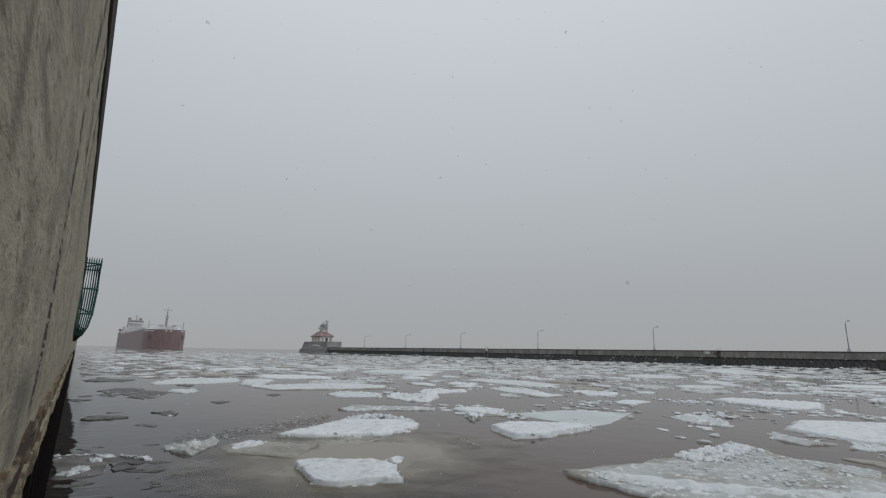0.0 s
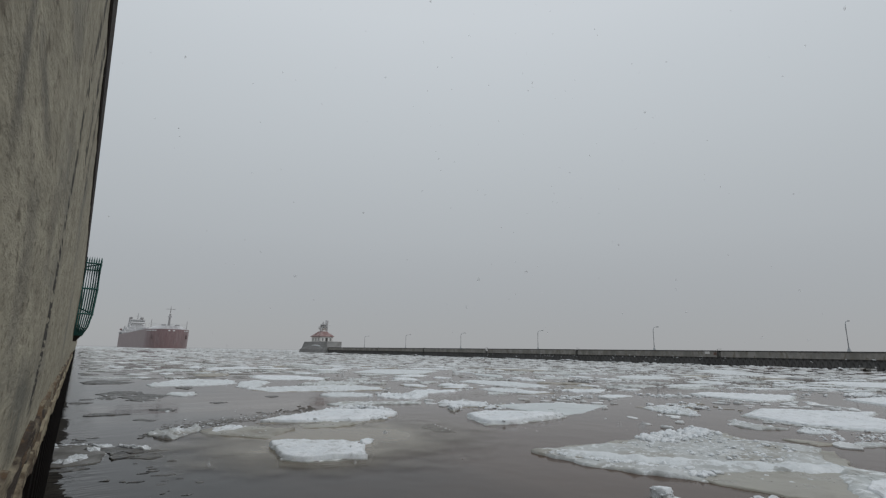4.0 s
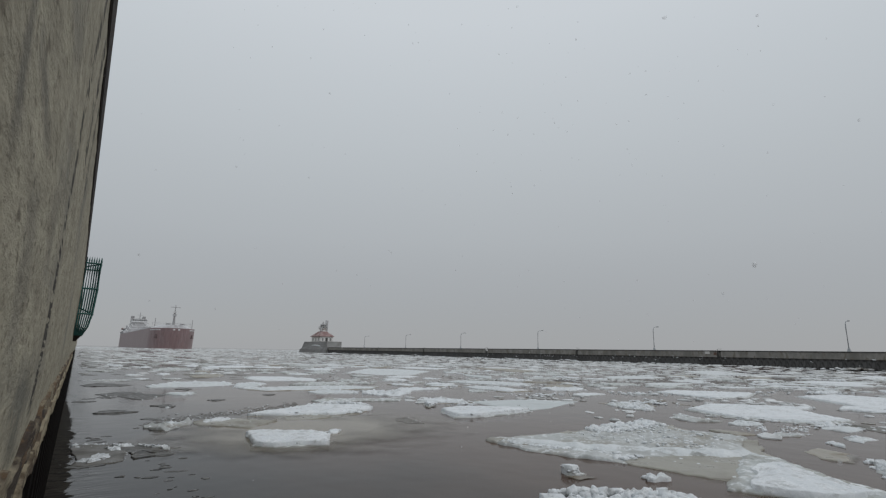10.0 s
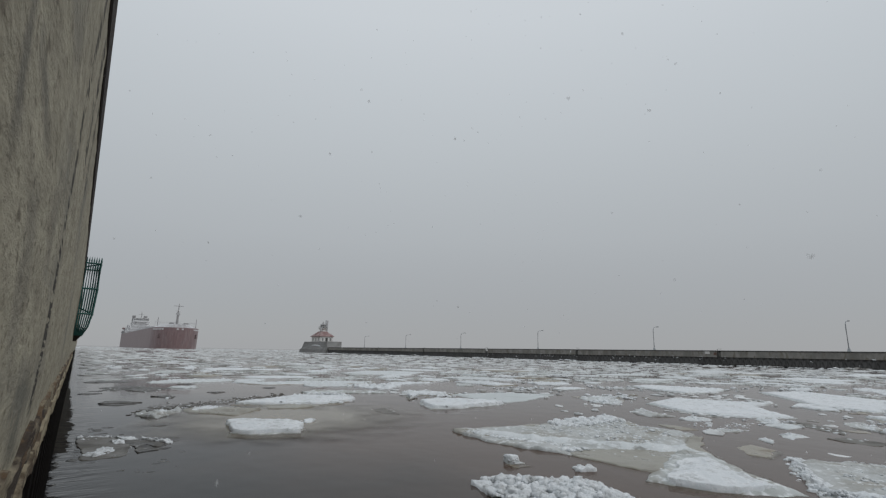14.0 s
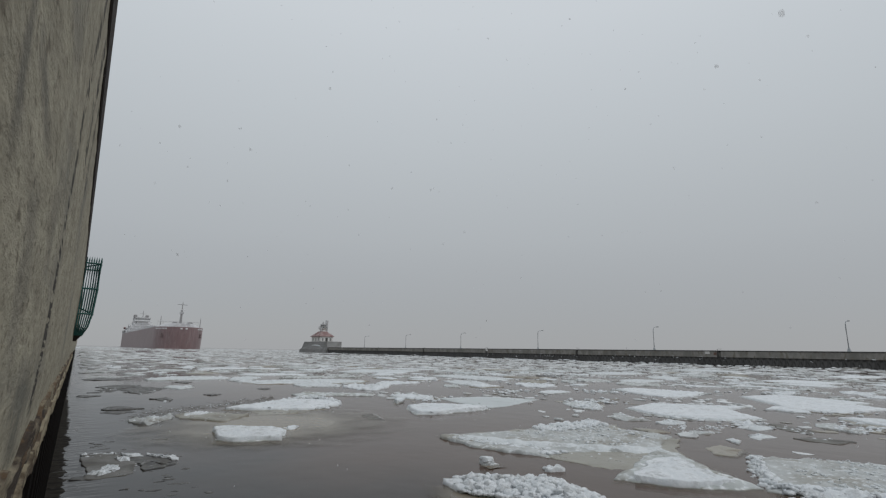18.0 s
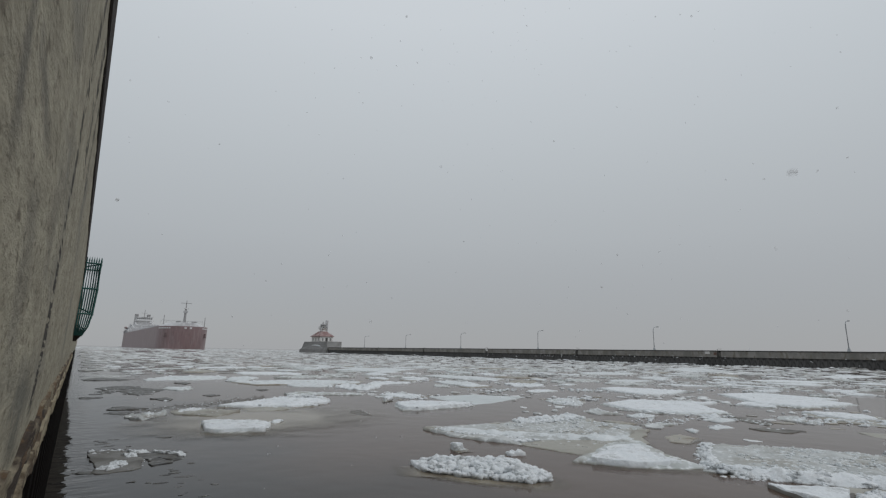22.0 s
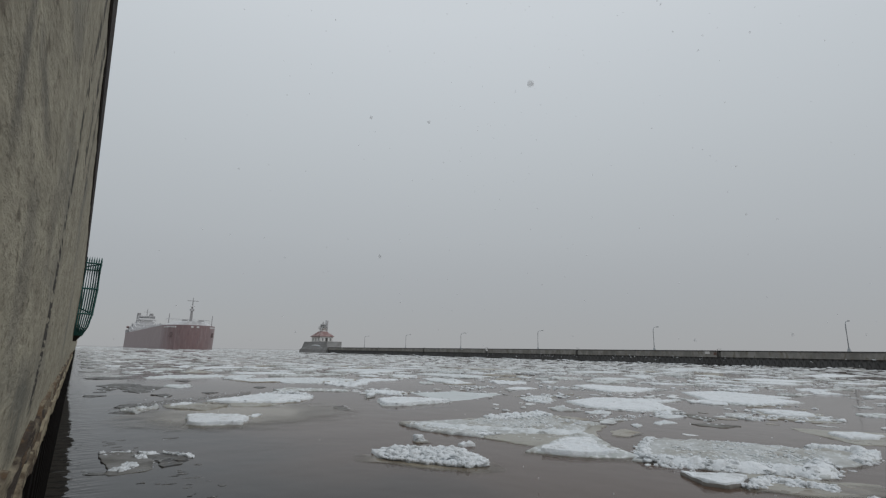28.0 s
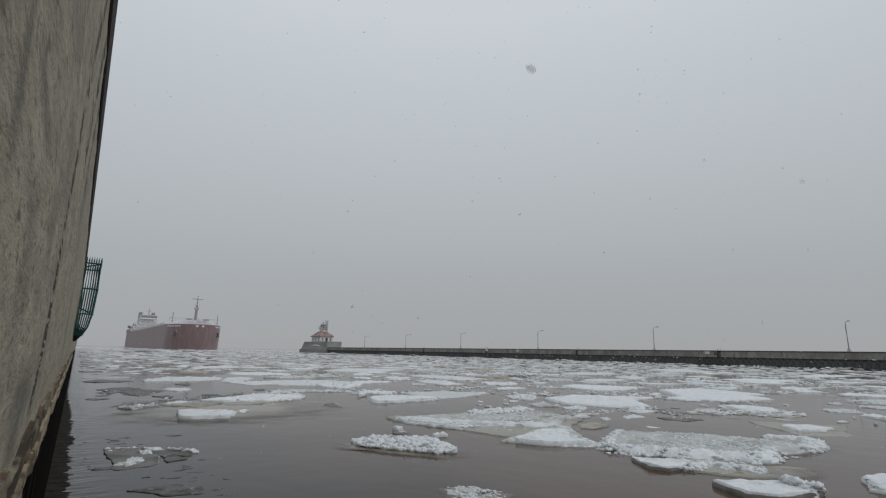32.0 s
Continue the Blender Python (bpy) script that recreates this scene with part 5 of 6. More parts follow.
floe("snowy floe near the far pier", (51.38, 24.83), 17, [(0.44, 3.67), (8.36, 4.56), (2.11, -2.40), (-5.50, -4.66), (-5.41, -1.17)], "snow", (0.0, 0.17), 424, 0.039, step=0.12, wave=0.008, slope=14.0, jag=0.25)
floe("snowy floe near the far pier", (52.53, 12.84), 17, [(-3.98, 0.91), (5.01, 1.73), (5.62, -0.43), (-1.00, -1.61), (-5.65, -0.60)], "snow", (0.0, 0.17), 425, 0.039, step=0.12, wave=0.008, slope=14.0, jag=0.25)
floe("long pale slab with white lumps", (6.63, 14.23), 17, [(-1.25, 0.31), (-0.78, 0.69), (0.27, 0.54), (1.03, 0.09), (1.23, -0.32), (0.88, -0.86), (-0.15, -0.38), (-1.24, -0.07)], "slab", (0.0, 0.173), 89, 0.03, loose=26, sizes=(0.03, 0.09), edge=0.6,
     rim=0.04, amp=0.03)
floe("small white nub of snowy ice", (3.51, 7.53), 9, [(-0.09, 0.05), (0.11, 0.24), (0.15, 0.09), (-0.01, -0.17), (-0.16, -0.2)], "snow", (-0.0136, 0.182), 90, 0.05, step=0.04, rings=8, bend=(-0.001, 0.021))


def blob(rng, r, n):
    """An uneven floe outline about r across."""
    k, a0 = rng.uniform(0.5, 0.95), rng.uniform(0, math.pi)
    out = []
    for i in range(n):
        a = 2 * math.pi * (i + rng.uniform(-0.3, 0.3)) / n
        d = r * rng.uniform(0.55, 1.2)
        x, y = d * math.cos(a), d * k * math.sin(a)
        out.append((x * math.cos(a0) - y * math.sin(a0), x * math.sin(a0) + y * math.cos(a0)))
    return out


def wall_slush():
    """Dirty thin ice and slush caught along the north wall, almost at rest."""
    rng = random.Random(61)
    for k in range(7):
        x, y = rng.uniform(0.12, 1.6), rng.uniform(5.6, 18)
        r = rng.uniform(0.08, 0.26) * (1 + y / 14)
        ob = thing("ice_floe", (x, y, 0), "thin dirty ice scrap beside the pier wall", "ice floe", "drifting ice floes")
        pts = blob(rng, r, rng.randint(6, 9))
        part("slab", sheet(pts, 0.05, 700 + k, 5, slab_height(0.003, 700 + k, 0.006, 0.004), 0.7), M_DARKICE, ob, "", True)
        afloat(ob, x, y, v=(0.012, 0.012))
    stretches = {}
    for k in range(300):
        x, y = 0.03 + rng.random() ** 1.4 * 1.3, 2.2 + 7.0 * rng.random() ** 1.5
        if noise.noise(Vector((x * 1.5, y * 0.9, 8))) < -0.05:
            continue
        wide = rng.uniform(1.0, 2.6)
        pts = outline_points([(a * wide, b) for a, b in blob(rng, rng.uniform(0.008, 0.045) * (0.6 + y / 14), rng.randint(6, 9))], 0.02, k, 0.34)
        g = stretches.setdefault(int(y // 1.5), Geo())
        top = rng.uniform(0.002, 0.005)
        g.loft([[(x + a, y + b, -0.01) for a, b in pts], [(x + a, y + b, top * 0.5) for a, b in pts], [(x + a * 0.8, y + b * 0.8, top) for a, b in pts]])
    for k, g in sorted(stretches.items()):
        ob = single("brash_ice", g, M_DARKICE, "scattered dirty slush scraps along the wall", "drift ice", kind="stuff")
        afloat(ob, 0, 0, v=(0.012, 0.012), mid=1.5 * k + 0.75)
    # dark strips added along the wall's foot for its reflection in the water
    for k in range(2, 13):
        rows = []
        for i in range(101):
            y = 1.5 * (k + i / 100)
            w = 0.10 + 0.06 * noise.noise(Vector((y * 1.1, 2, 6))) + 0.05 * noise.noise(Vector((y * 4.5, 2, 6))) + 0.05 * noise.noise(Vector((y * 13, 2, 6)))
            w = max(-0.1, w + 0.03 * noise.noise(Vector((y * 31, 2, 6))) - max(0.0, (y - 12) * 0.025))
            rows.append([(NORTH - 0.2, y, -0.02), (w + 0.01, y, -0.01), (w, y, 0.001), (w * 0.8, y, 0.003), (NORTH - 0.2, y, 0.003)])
        ob = single("slush_film", Geo().loft(rows), M_FRINGE, "dark strip standing in for the pier's reflection in the water", "drift ice", kind="stuff")
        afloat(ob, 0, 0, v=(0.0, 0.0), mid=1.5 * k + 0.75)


def scum_band():
    """Dark slush and crumbs in the lee of the long floe."""
    rng, g, lumps = random.Random(63), Geo(), Geo()
    for k in range(700):
        u, side = rng.random(), rng.gauss(0, 0.34)
        x, y = -1.74 + 3.47 * u + 0.4 * side, -0.97 + 1.93 * u + side + 0.2 * noise.noise(Vector((u * 5, 2, 2)))
        pts = outline_points([(a * 1.7, b) for a, b in blob(rng, rng.uniform(0.008, 0.038), rng.randint(5, 8))], 0.03, k, 0.3)
        g.loft([[(x + a, y + b, z) for a, b in pts] for z in (-0.01, rng.uniform(0.001, 0.003))])
        if k % 12 == 0:
            lumps.lump((x, y, 0.004), rng.uniform(0.01, 0.028), k, 2, 0.35)
    band = thing("slush_band", (2.90, 11.23, 0), "band of dark slush with scattered white crumbs", "drift ice", kind="stuff")
    tagged(part("slush", g, M_DIRTY, band), kind="stuff")
    tagged(part("ice_crumb", lumps, M_SNOW, band, "small white ice crumbs", True), kind="stuff")
    afloat(band, 2.90, 11.23, 9.0, (-0.01, 0.182), bend=(-0.01, -0.01))


def brash_patch(x, y, reach, seed):
    """A scatter of white crumbs and wet scraps between the floes."""
    rng, white, wet = random.Random(seed), Geo(), Geo()
    for k in range(int(60 * reach)):
        a, d = rng.uniform(0, 2 * math.pi), reach * abs(rng.gauss(0, 0.55))
        px, py = d * math.cos(a) * 1.2, d * math.sin(a) * 0.9
        if k % 3:
            white.lump((px, py, 0.008), rng.uniform(0.03, 0.13) * rng.uniform(0.4, 1), seed + k, 2, rng.uniform(0.3, 0.55))
        else:
            pts = outline_points(blob(rng, rng.uniform(0.06, 0.25), rng.randint(5, 8)), 0.07, k + seed, 0.4)
            wet.loft([[(px + a_, py + b_, z) for a_, b_ in pts] for z in (-0.02, rng.uniform(0.002, 0.015))])
    ob = thing("brash_patch", (x, y, 0), "patch of small white brash ice and wet scraps", "drift ice", kind="stuff")
    tagged(part("ice_crumb", white, M_SNOW, ob, "white ice crumbs", True), kind="stuff")
    tagged(part("ice_scrap", wet, M_SLUSH if seed % 3 else M_TAN, ob, "flat wet ice scraps"), kind="stuff")
    afloat(ob, x, y, v=(0.005, 0.19))


# ---- the rest of the ice, thinning towards the north pier ----
for k, (x, y, reach) in enumerate(((13.2, 9.3, 1.3), (11.9, 6.2, 0.8), (12.4, 4.8, 0.7), (14.0, 2.9, 1.1), (12.8, 12.8, 1.1), (14.4, 2.1, 0.6), (8.7, 11.9, 0.9), (20.0, 9.9, 1.8), (24.0, 8.3, 1.6), (17.5, 4.6, 1.3), (16.5, 11.6, 1.4))):
    brash_patch(x, y, reach, 300 + k)
wall_slush()
scum_band()
TAKEN = [(m[1], m[2] - m[4][1] * (m[3] - 16), max(math.hypot(v[0], v[1]) for v in m[0].children[0].bound_box) * 0.85) for m in MOVERS if m[0].children]


def cover(x, y):
    """How much of the water is iced over, here."""
    if y < 27 and x < 3.2 + 0.16 * y:
        return 0.08
    if y < 70 and x < 2.5 + 0.06 * y:
        return 0.22
    if math.hypot(x, y) < 13.5:
        return 0.12
    return 0.44


class Spots:
    """Keeps floes from lying on one another."""

    def __init__(self, cell):
        self.cell, self.at = cell, {}

    def free(self, x, y, r):
        c = int(r / self.cell) + 2
        i, j = int(x // self.cell), int(y // self.cell)
        for a in range(i - c, i + c + 1):
            for b in range(j - c, j + c + 1):
                for px, py, pr in self.at.get((a, b), ()):
                    if math.hypot(px - x, py - y) < (pr + r) * 0.82:
                        return False
        return True

    def put(self, x, y, r):
        self.at.setdefault((int(x // self.cell), int(y // self.cell)), []).append((x, y, r))


SPOTS = Spots(2.0)
for x, y, r in TAKEN:
    SPOTS.put(x, y, r)


def middle_ice():
    rng = random.Random(21)
    made = 0
    for size, tries in ((2.6, 60), (1.8, 200), (1.2, 700), (0.8, 1200)):
        for _ in range(tries):
            if made >= 285:
                return
            x, y = rng.uniform(0.8, 46), rng.uniform(-4, 40)
            r = size * rng.uniform(0.7, 1.15)
            far = math.hypot(x, y + 2)
            if x - r < 0.3 or math.atan2(y + 3 + r, x) < radians(8) or far > 46 or far < 9 + r or rng.random() > cover(x, y) * 1.6 or not SPOTS.free(x, y, r):
                continue
            if cover(x, y) < 0.3 and r > 0.7:
                continue
            SPOTS.put(x, y, r)
            made += 1
            sparse = x < 3.2 + 0.16 * y and y < 27
            pick = rng.random()
            pts = blob(rng, r, rng.randint(6, 10))
            seed = 100 + made
            step, rough = max(0.1, r * 0.1), 0.35 + 0.4 * r
            ob = thing("ice_floe", (x, y, 0), "", "ice floe", "drifting ice floes")
            if sparse and pick < 0.93:
                part("slab", sheet(pts, step, seed, 6, slab_height(0.010, seed, 0.015, 0.008), rough), M_DARKICE, ob, "", True)
                if made % 2:
                    chunks(pts[:len(pts) // 2], 7, (0.015, 0.06), seed, M_SNOW, ob, 0.55, 0.008)
                tagged(ob, "thin dark ice cake awash in the water")
            elif pick < 0.34:
                k = rng.uniform(0.82, 0.97)
                part("slab", sheet([(a * 1.03, b * 1.03) for a, b in pts], step, seed, 4, slab_height(0.018, seed, 0.02, 0.015), rough), M_TAN if rng.random() < 0.25 else M_ICE, ob, "wet ice foot", True)
                part("snow_cap", sheet([(a * k, b * k) for a, b in pts], step, seed + 5, 7, snow_height(rng.uniform(0.03, 0.07), seed), rough), M_SNOW, ob, "white snow cap", True)
                tagged(ob, "low snow-capped ice floe in dark water")
            elif pick < 0.48:
                part("slab", sheet(pts, step, seed, 8, rubble_height(0.035, seed, 0.055, 2.6), rough), M_SNOW, ob, "", True)
                chunks(pts, 16, (0.03, 0.09), seed, M_SNOW, ob, 0.0, 0.03)
                tagged(ob, "floe of rough broken white ice")
            else:
                part("slab", sheet(pts, step, seed, 8, slab_height(0.03, seed, 0.06, 0.025), rough), M_TAN if pick > 0.93 else M_ICE, ob, "", True)
                chunks(pts, 12, (0.02, 0.075), seed, M_SNOW, ob, 0.7, 0.02)
                tagged(ob, "flat wet grey ice floe with lumpy rim")
            slow = min(1.0, 0.12 + x / 2.6)
            afloat(ob, x, y, v=(0.0, DRIFT * slow))


middle_ice()


def ice_field(x0, x1, y0, y1, sizes, count, seed, inner, low, mat, patchy=False, label="broken white drift ice covering the canal and lake"):
    """Ice too far off to count, as one raft."""
    rng, bands, spots = random.Random(seed), {}, Spots(sizes[1])
    for k in range(count):
        x, y = rng.uniform(x0, x1), rng.uniform(y0, y1)
        r = rng.uniform(*sizes) ** 1.0
        if patchy and noise.noise(Vector((x * 0.33, y * 0.22, 4.0))) + 0.5 * noise.noise(Vector((x * 1.1, y * 0.9, 4.0))) < 0.04:
            continue
        if patchy and (x < 4.5 + 0.2 * y or (math.hypot(x, y) < 16 and rng.random() < 0.6)):
            continue
        if math.hypot(x, y + 2) < inner or rng.random() > cover(x, y) * 1.5 or not spots.free(x, y, r * 0.9) or math.atan2(y + 4 + r, x) < radians(6):
            continue
        if (x > WIDE - r - 0.3 and y < 234 + r) or (x < r - 0.02 and y < 202 + r) or (x > 87.3 - r and 180 - r < y < 242 + r):
            continue
        if patchy and not SPOTS.free(x, y, r * 0.3):
            continue
        spots.put(x, y, r)
        edge = blob(rng, r, rng.randint(6, 10))
        hgt = rng.uniform(0.014, 0.075) * low
        rings = [[(x + a, y + b, -0.05) for a, b in edge], [(x + a * 0.98, y + b * 0.98, hgt * rng.uniform(0.6, 1)) for a, b in edge],
                 [(x + a * 0.55, y + b * 0.55, hgt * rng.uniform(0.7, 1.5) + 0.05 * low * rng.random() ** 3) for a, b in edge]]
        bands.setdefault(min(24, int((y + 12) // 3)), Geo()).loft(rings)
    for k, g in sorted(bands.items()):
        ob = single("ice_field", g, mat, label, "drift ice", kind="stuff", smooth=False)
        afloat(ob, 0, 0, mid=3 * k - 10.5)


ice_field(0.5, WIDE, -4, 130, (0.5, 1.6), 9000, 31, 46, 0.7, M_FIELD)
ice_field(1.0, 60, -3, 46, (0.05, 0.28), 34000, 32, 10.5, 0.5, M_FIELD, True)
ice_field(0.4, 10, 25, 80, (0.2, 0.8), 1500, 35, 10, 0.14, M_DIRTY, label="thin wet grey ice scattered near the pier wall")
ice_field(0.4, 9, 30, 80, (0.2, 0.6), 500, 36, 10, 0.4, M_FIELD)
ice_field(-70, 420, 130, 800, (1.2, 5.0), 16000, 33, 100, 1.0, M_FIELD)


def pier_ridge():
    rng, g = random.Random(77), Geo()
    for i in range(700):
        y = rng.uniform(8, 200)
        pile = max(0.0, noise.noise(Vector((y * 0.16, 0, 0))) + 0.15)
        r = rng.uniform(0.12, 0.35) + 0.5 * pile * rng.random()
        g.lump((WIDE - 0.2 - rng.random() ** 2 * 1.6, y, 0.03 + 0.4 * pile * rng.random()), r, i, 1, 0.36)
    ob = single("ice_ridge", g, M_FIELD, "ridge of broken ice pushed up along the pier", "drift ice", kind="stuff")
    return afloat(ob, 0, 0, v=(0.0, 0.05), mid=60.0)


pier_ridge()


# ---- south pier across the canal ----
def south_pier():
    pier = thing("wall_south", (0, 0, 0), "long concrete pier on dark steel sheet piling across the canal", "pier wall", kind="structure")
    ys = [-79.6 + 30.0 * k for k in range(11)]
    for a, b in zip(ys[:-1], ys[1:]):
        b = min(b, 205.4)
        g = Geo()
        g.loft([[(WIDE + 0.10, y, FOOT + 0.28), (WIDE, y, FOOT + 0.34), (WIDE, y, TOP - 0.06), (WIDE + 0.06, y, TOP), (WIDE + 7, y, TOP), (WIDE + 7, y, -3), (WIDE + 0.6, y, -3), (WIDE + 0.6, y, FOOT + 0.28)]
                for y in (a + 0.35, *[a + 0.35 + (b - a - 0.7) * k / 6 for k in range(1, 6)], b - 0.35)])
        part("concrete_block", g, M_FARWALL, pier)
    g = Geo().box(WIDE + 0.5, WIDE + 6.9, -79, 205.4, -3, TOP - 0.3)
    part("core", g, M_FARWALL, pier)
    g = Geo().box(WIDE + 0.35, WIDE + 6.6, -79, 205.4, TOP - 0.02, TOP + 0.03, 0.01)
    part("deck_snow", g, M_DECKC, pier, "thin snow on the pier's deck")
    for y in ys[3:9]:
        g = Geo()
        for s in (-0.22, 0.22):
            g.tube([(WIDE + 0.12, y + s, 0.1), (WIDE + 0.12, y + s, TOP + 0.25), (WIDE + 0.55, y + s, TOP + 0.3)], 0.035, 6)
        for k in range(9):
            g.tube([(WIDE + 0.12, y - 0.22, 0.25 + 0.28 * k), (WIDE + 0.12, y + 0.22, 0.25 + 0.28 * k)], 0.025, 6)
        part("ladder", g, M_DARK, pier, "rusty steel ladder in a joint of the pier")
    g = Geo()
    prof = [(0.0, 0.0), (0.36, 0.0), (0.42, 0.09), (0.82, 0.09), (0.90, 0.0)]
    ring = lambda z: [(WIDE + 0.12 + d, a, z) for a, d in prof] + [(WIDE + 0.14 + d, a, z) for a, d in reversed(prof)]
    g.loft([ring(-2.0), ring(FOOT + 0.42)])
    me = g.mesh("sheet_pile", M_FARPILE)
    for k in range(286):
        ob = new("sheet_pile", me)
        ob.parent = pier
        ob.location = (0, -53 + 0.9 * k, 0)
    g = Geo()
    for a, b in zip(ys[:-1], ys[1:]):
        g.box(WIDE - 0.05, WIDE + 0.05, a + 0.36, min(b, 205.4) - 0.36, TOP - 0.16, TOP + 0.02, 0.02)
    part("coping", g, M_FARPILE, pier, "dark weathered edge along the pier's top")
    rng, g = random.Random(77), Geo()
    for k in range(46):
        y, low = rng.uniform(8, 100), rng.random() < 0.65
        for _ in range(rng.choice((1, 1, 2, 3))):
            g.lump((WIDE + (0.13 if low else 0.02), y + rng.uniform(-0.5, 0.5), rng.uniform(0.5, FOOT + 0.2) if low else FOOT + 0.36), rng.uniform(0.05, 0.15), k, 1, 0.6)
    tagged(part("caught_snow", g, M_SNOW, pier, "clots of snow caught on the pier's face", True), kind="stuff")
    # notices on the face
    for y, z0, z1, wd, m in ((42.3, 1.95, 2.5, 0.8, M_WHITE), (41.0, 1.75, 2.2, 0.5, M_RED), (100.2, 1.9, 2.5, 0.9, M_WHITE)):
        part("notice", Geo().box(WIDE - 0.03, WIDE - 0.004, y - wd / 2, y + wd / 2, z0, z1, 0.004), m, pier, "weathered notice board on the pier face")
    return pier


def street_lamp(y):
    p = thing("lamp_post", (WIDE + 2.5, y, TOP), "slim grey steel lamp post with a curved arm on the pier", "street lamp", "lamp posts along the pier")
    part("base", Geo().loft([[(r * math.cos(a), r * math.sin(a), z) for a in (k * math.pi / 4 for k in range(8))] for z, r in ((0, 0.26), (0.12, 0.25), (0.55, 0.12), (0.6, 0.10))]), M_GALV, p)
    pts = [(0, 0, 0.5), (0, 0, 3.7)] + [(0.6 * (1 - math.cos(a)), 0, 3.7 + 0.75 * math.sin(a)) for a in (radians(18 * k) for k in range(1, 6))] + [(1.5, 0, 4.58)]
    part("post", Geo().tube(pts, 0.075, 8, 0.04), M_GALV, p, smooth=True)
    part("lantern", Geo().loft([[(1.4, -0.06, 4.55), (1.4, 0.06, 4.55), (1.4, 0.06, 4.63), (1.4, -0.06, 4.63)], [(1.6, -0.13, 4.50), (1.6, 0.13, 4.50), (1.6, 0.13, 4.68), (1.6, -0.13, 4.68)],
                                [(1.95, -0.10, 4.54), (1.95, 0.10, 4.54), (1.95, 0.10, 4.66), (1.95, -0.10, 4.66)]]), M_GALV, p)
    return p


south_pier()
LAMP = street_lamp(23.1)
for k in range(1, 6):
    copy_thing(LAMP, pose(WIDE + 2.5, 23.1 + 30.48 * k, TOP))


# ---- pier head and its light ----
def pier_head():
    head = thing("pier_head", (0, 0, 0), "raised grey concrete pier head with sloping end", "pier head", kind="structure")
    x0, x1, y0, y1, top, deck = 88.5, 95.4, 205.5, 233.0, 4.95, 4.45
    g = Geo()
    g.loft([[(x0 - 0.6, y0 - 0.6, -3), (x1, y0 - 0.6, -3), (x1, y1 + 4.5, -3), (x0 - 0.6, y1 + 4.5, -3)], [(x0 - 0.6, y0 - 0.6, 1.55), (x1, y0 - 0.6, 1.55), (x1, y1 + 3.9, 1.55), (x0 - 0.6, y1 + 3.9, 1.55)]])
    part("foundation", g, M_HEAD, head)
    g = Geo()
    g.loft([[(x0, y0, 1.55), (x1, y0, 1.55), (x1, y1 + 3.4, 1.55), (x0, y1 + 3.4, 1.55)], [(x0, y0, deck), (x1, y0, deck), (x1, y1 + 0.4, deck), (x0, y1 + 0.4, deck)]])
    part("deck_block", g, M_HEAD, head)
    # sloping buttress below the parapet, with snow lying on it
    g = Geo()
    g.loft([[(x0 - 0.55, 207.0, 1.56), (x0 - 0.003, 207.0, 1.56), (x0 - 0.003, 207.0, 1.9), (x0 - 0.5, 207.0, 1.62)], [(x0 - 0.55, 221.0, 1.56), (x0 - 0.003, 221.0, 1.56), (x0 - 0.003, 221.0, 3.6), (x0 - 0.3, 221.0, 3.5)],
            [(x0 - 0.55, 236.0, 1.56), (x0 - 0.003, 236.0, 1.56), (x0 - 0.003, 236.0, 2.0), (x0 - 0.3, 236.0, 1.95)]])
    part("buttress", g, M_HEAD, head)
    part("snow_patch", Geo().loft([[(x0 - 0.34, y, z), (x0 - 0.30, y, z + 0.5 * k), (x0 - 0.004, y, z + 0.55 * k), (x0 - 0.004, y, z)] for y, z, k in ((212.5, 2.85, 0.4), (215.5, 3.1, 1.0), (219.5, 3.3, 0.8), (222.5, 3.35, 0.3))]), M_SNOW, head, "snow caught on the sloping ledge")
    for name, a in (("parapet", (x0, x0 + 0.35, y0, y1)), ("parapet", (x1 - 0.35, x1, y0, y1)), ("parapet", (x0 + 0.353, x1 - 0.353, y0, y0 + 0.35)), ("parapet", (x0 + 0.353, x1 - 0.353, y1 - 0.35, y1))):
        part(name, Geo().box(*a, deck, top, 0.04), M_HEAD, head)
        part("coping", Geo().box(a[0] - 0.06, a[1] + 0.06, a[2] + 0.02, a[3] - 0.02, top - 0.002, top + 0.14, 0.03), M_FARWALL, head, "darker coping of the parapet")
    part("snow_cover", Geo().box(x0 + 0.4, x1 - 0.4, y0 + 0.4, y1 - 0.4, deck, deck + 0.06, 0.02), M_DECKC, head, "thin snow on the pier head")
    return head


pier_head()


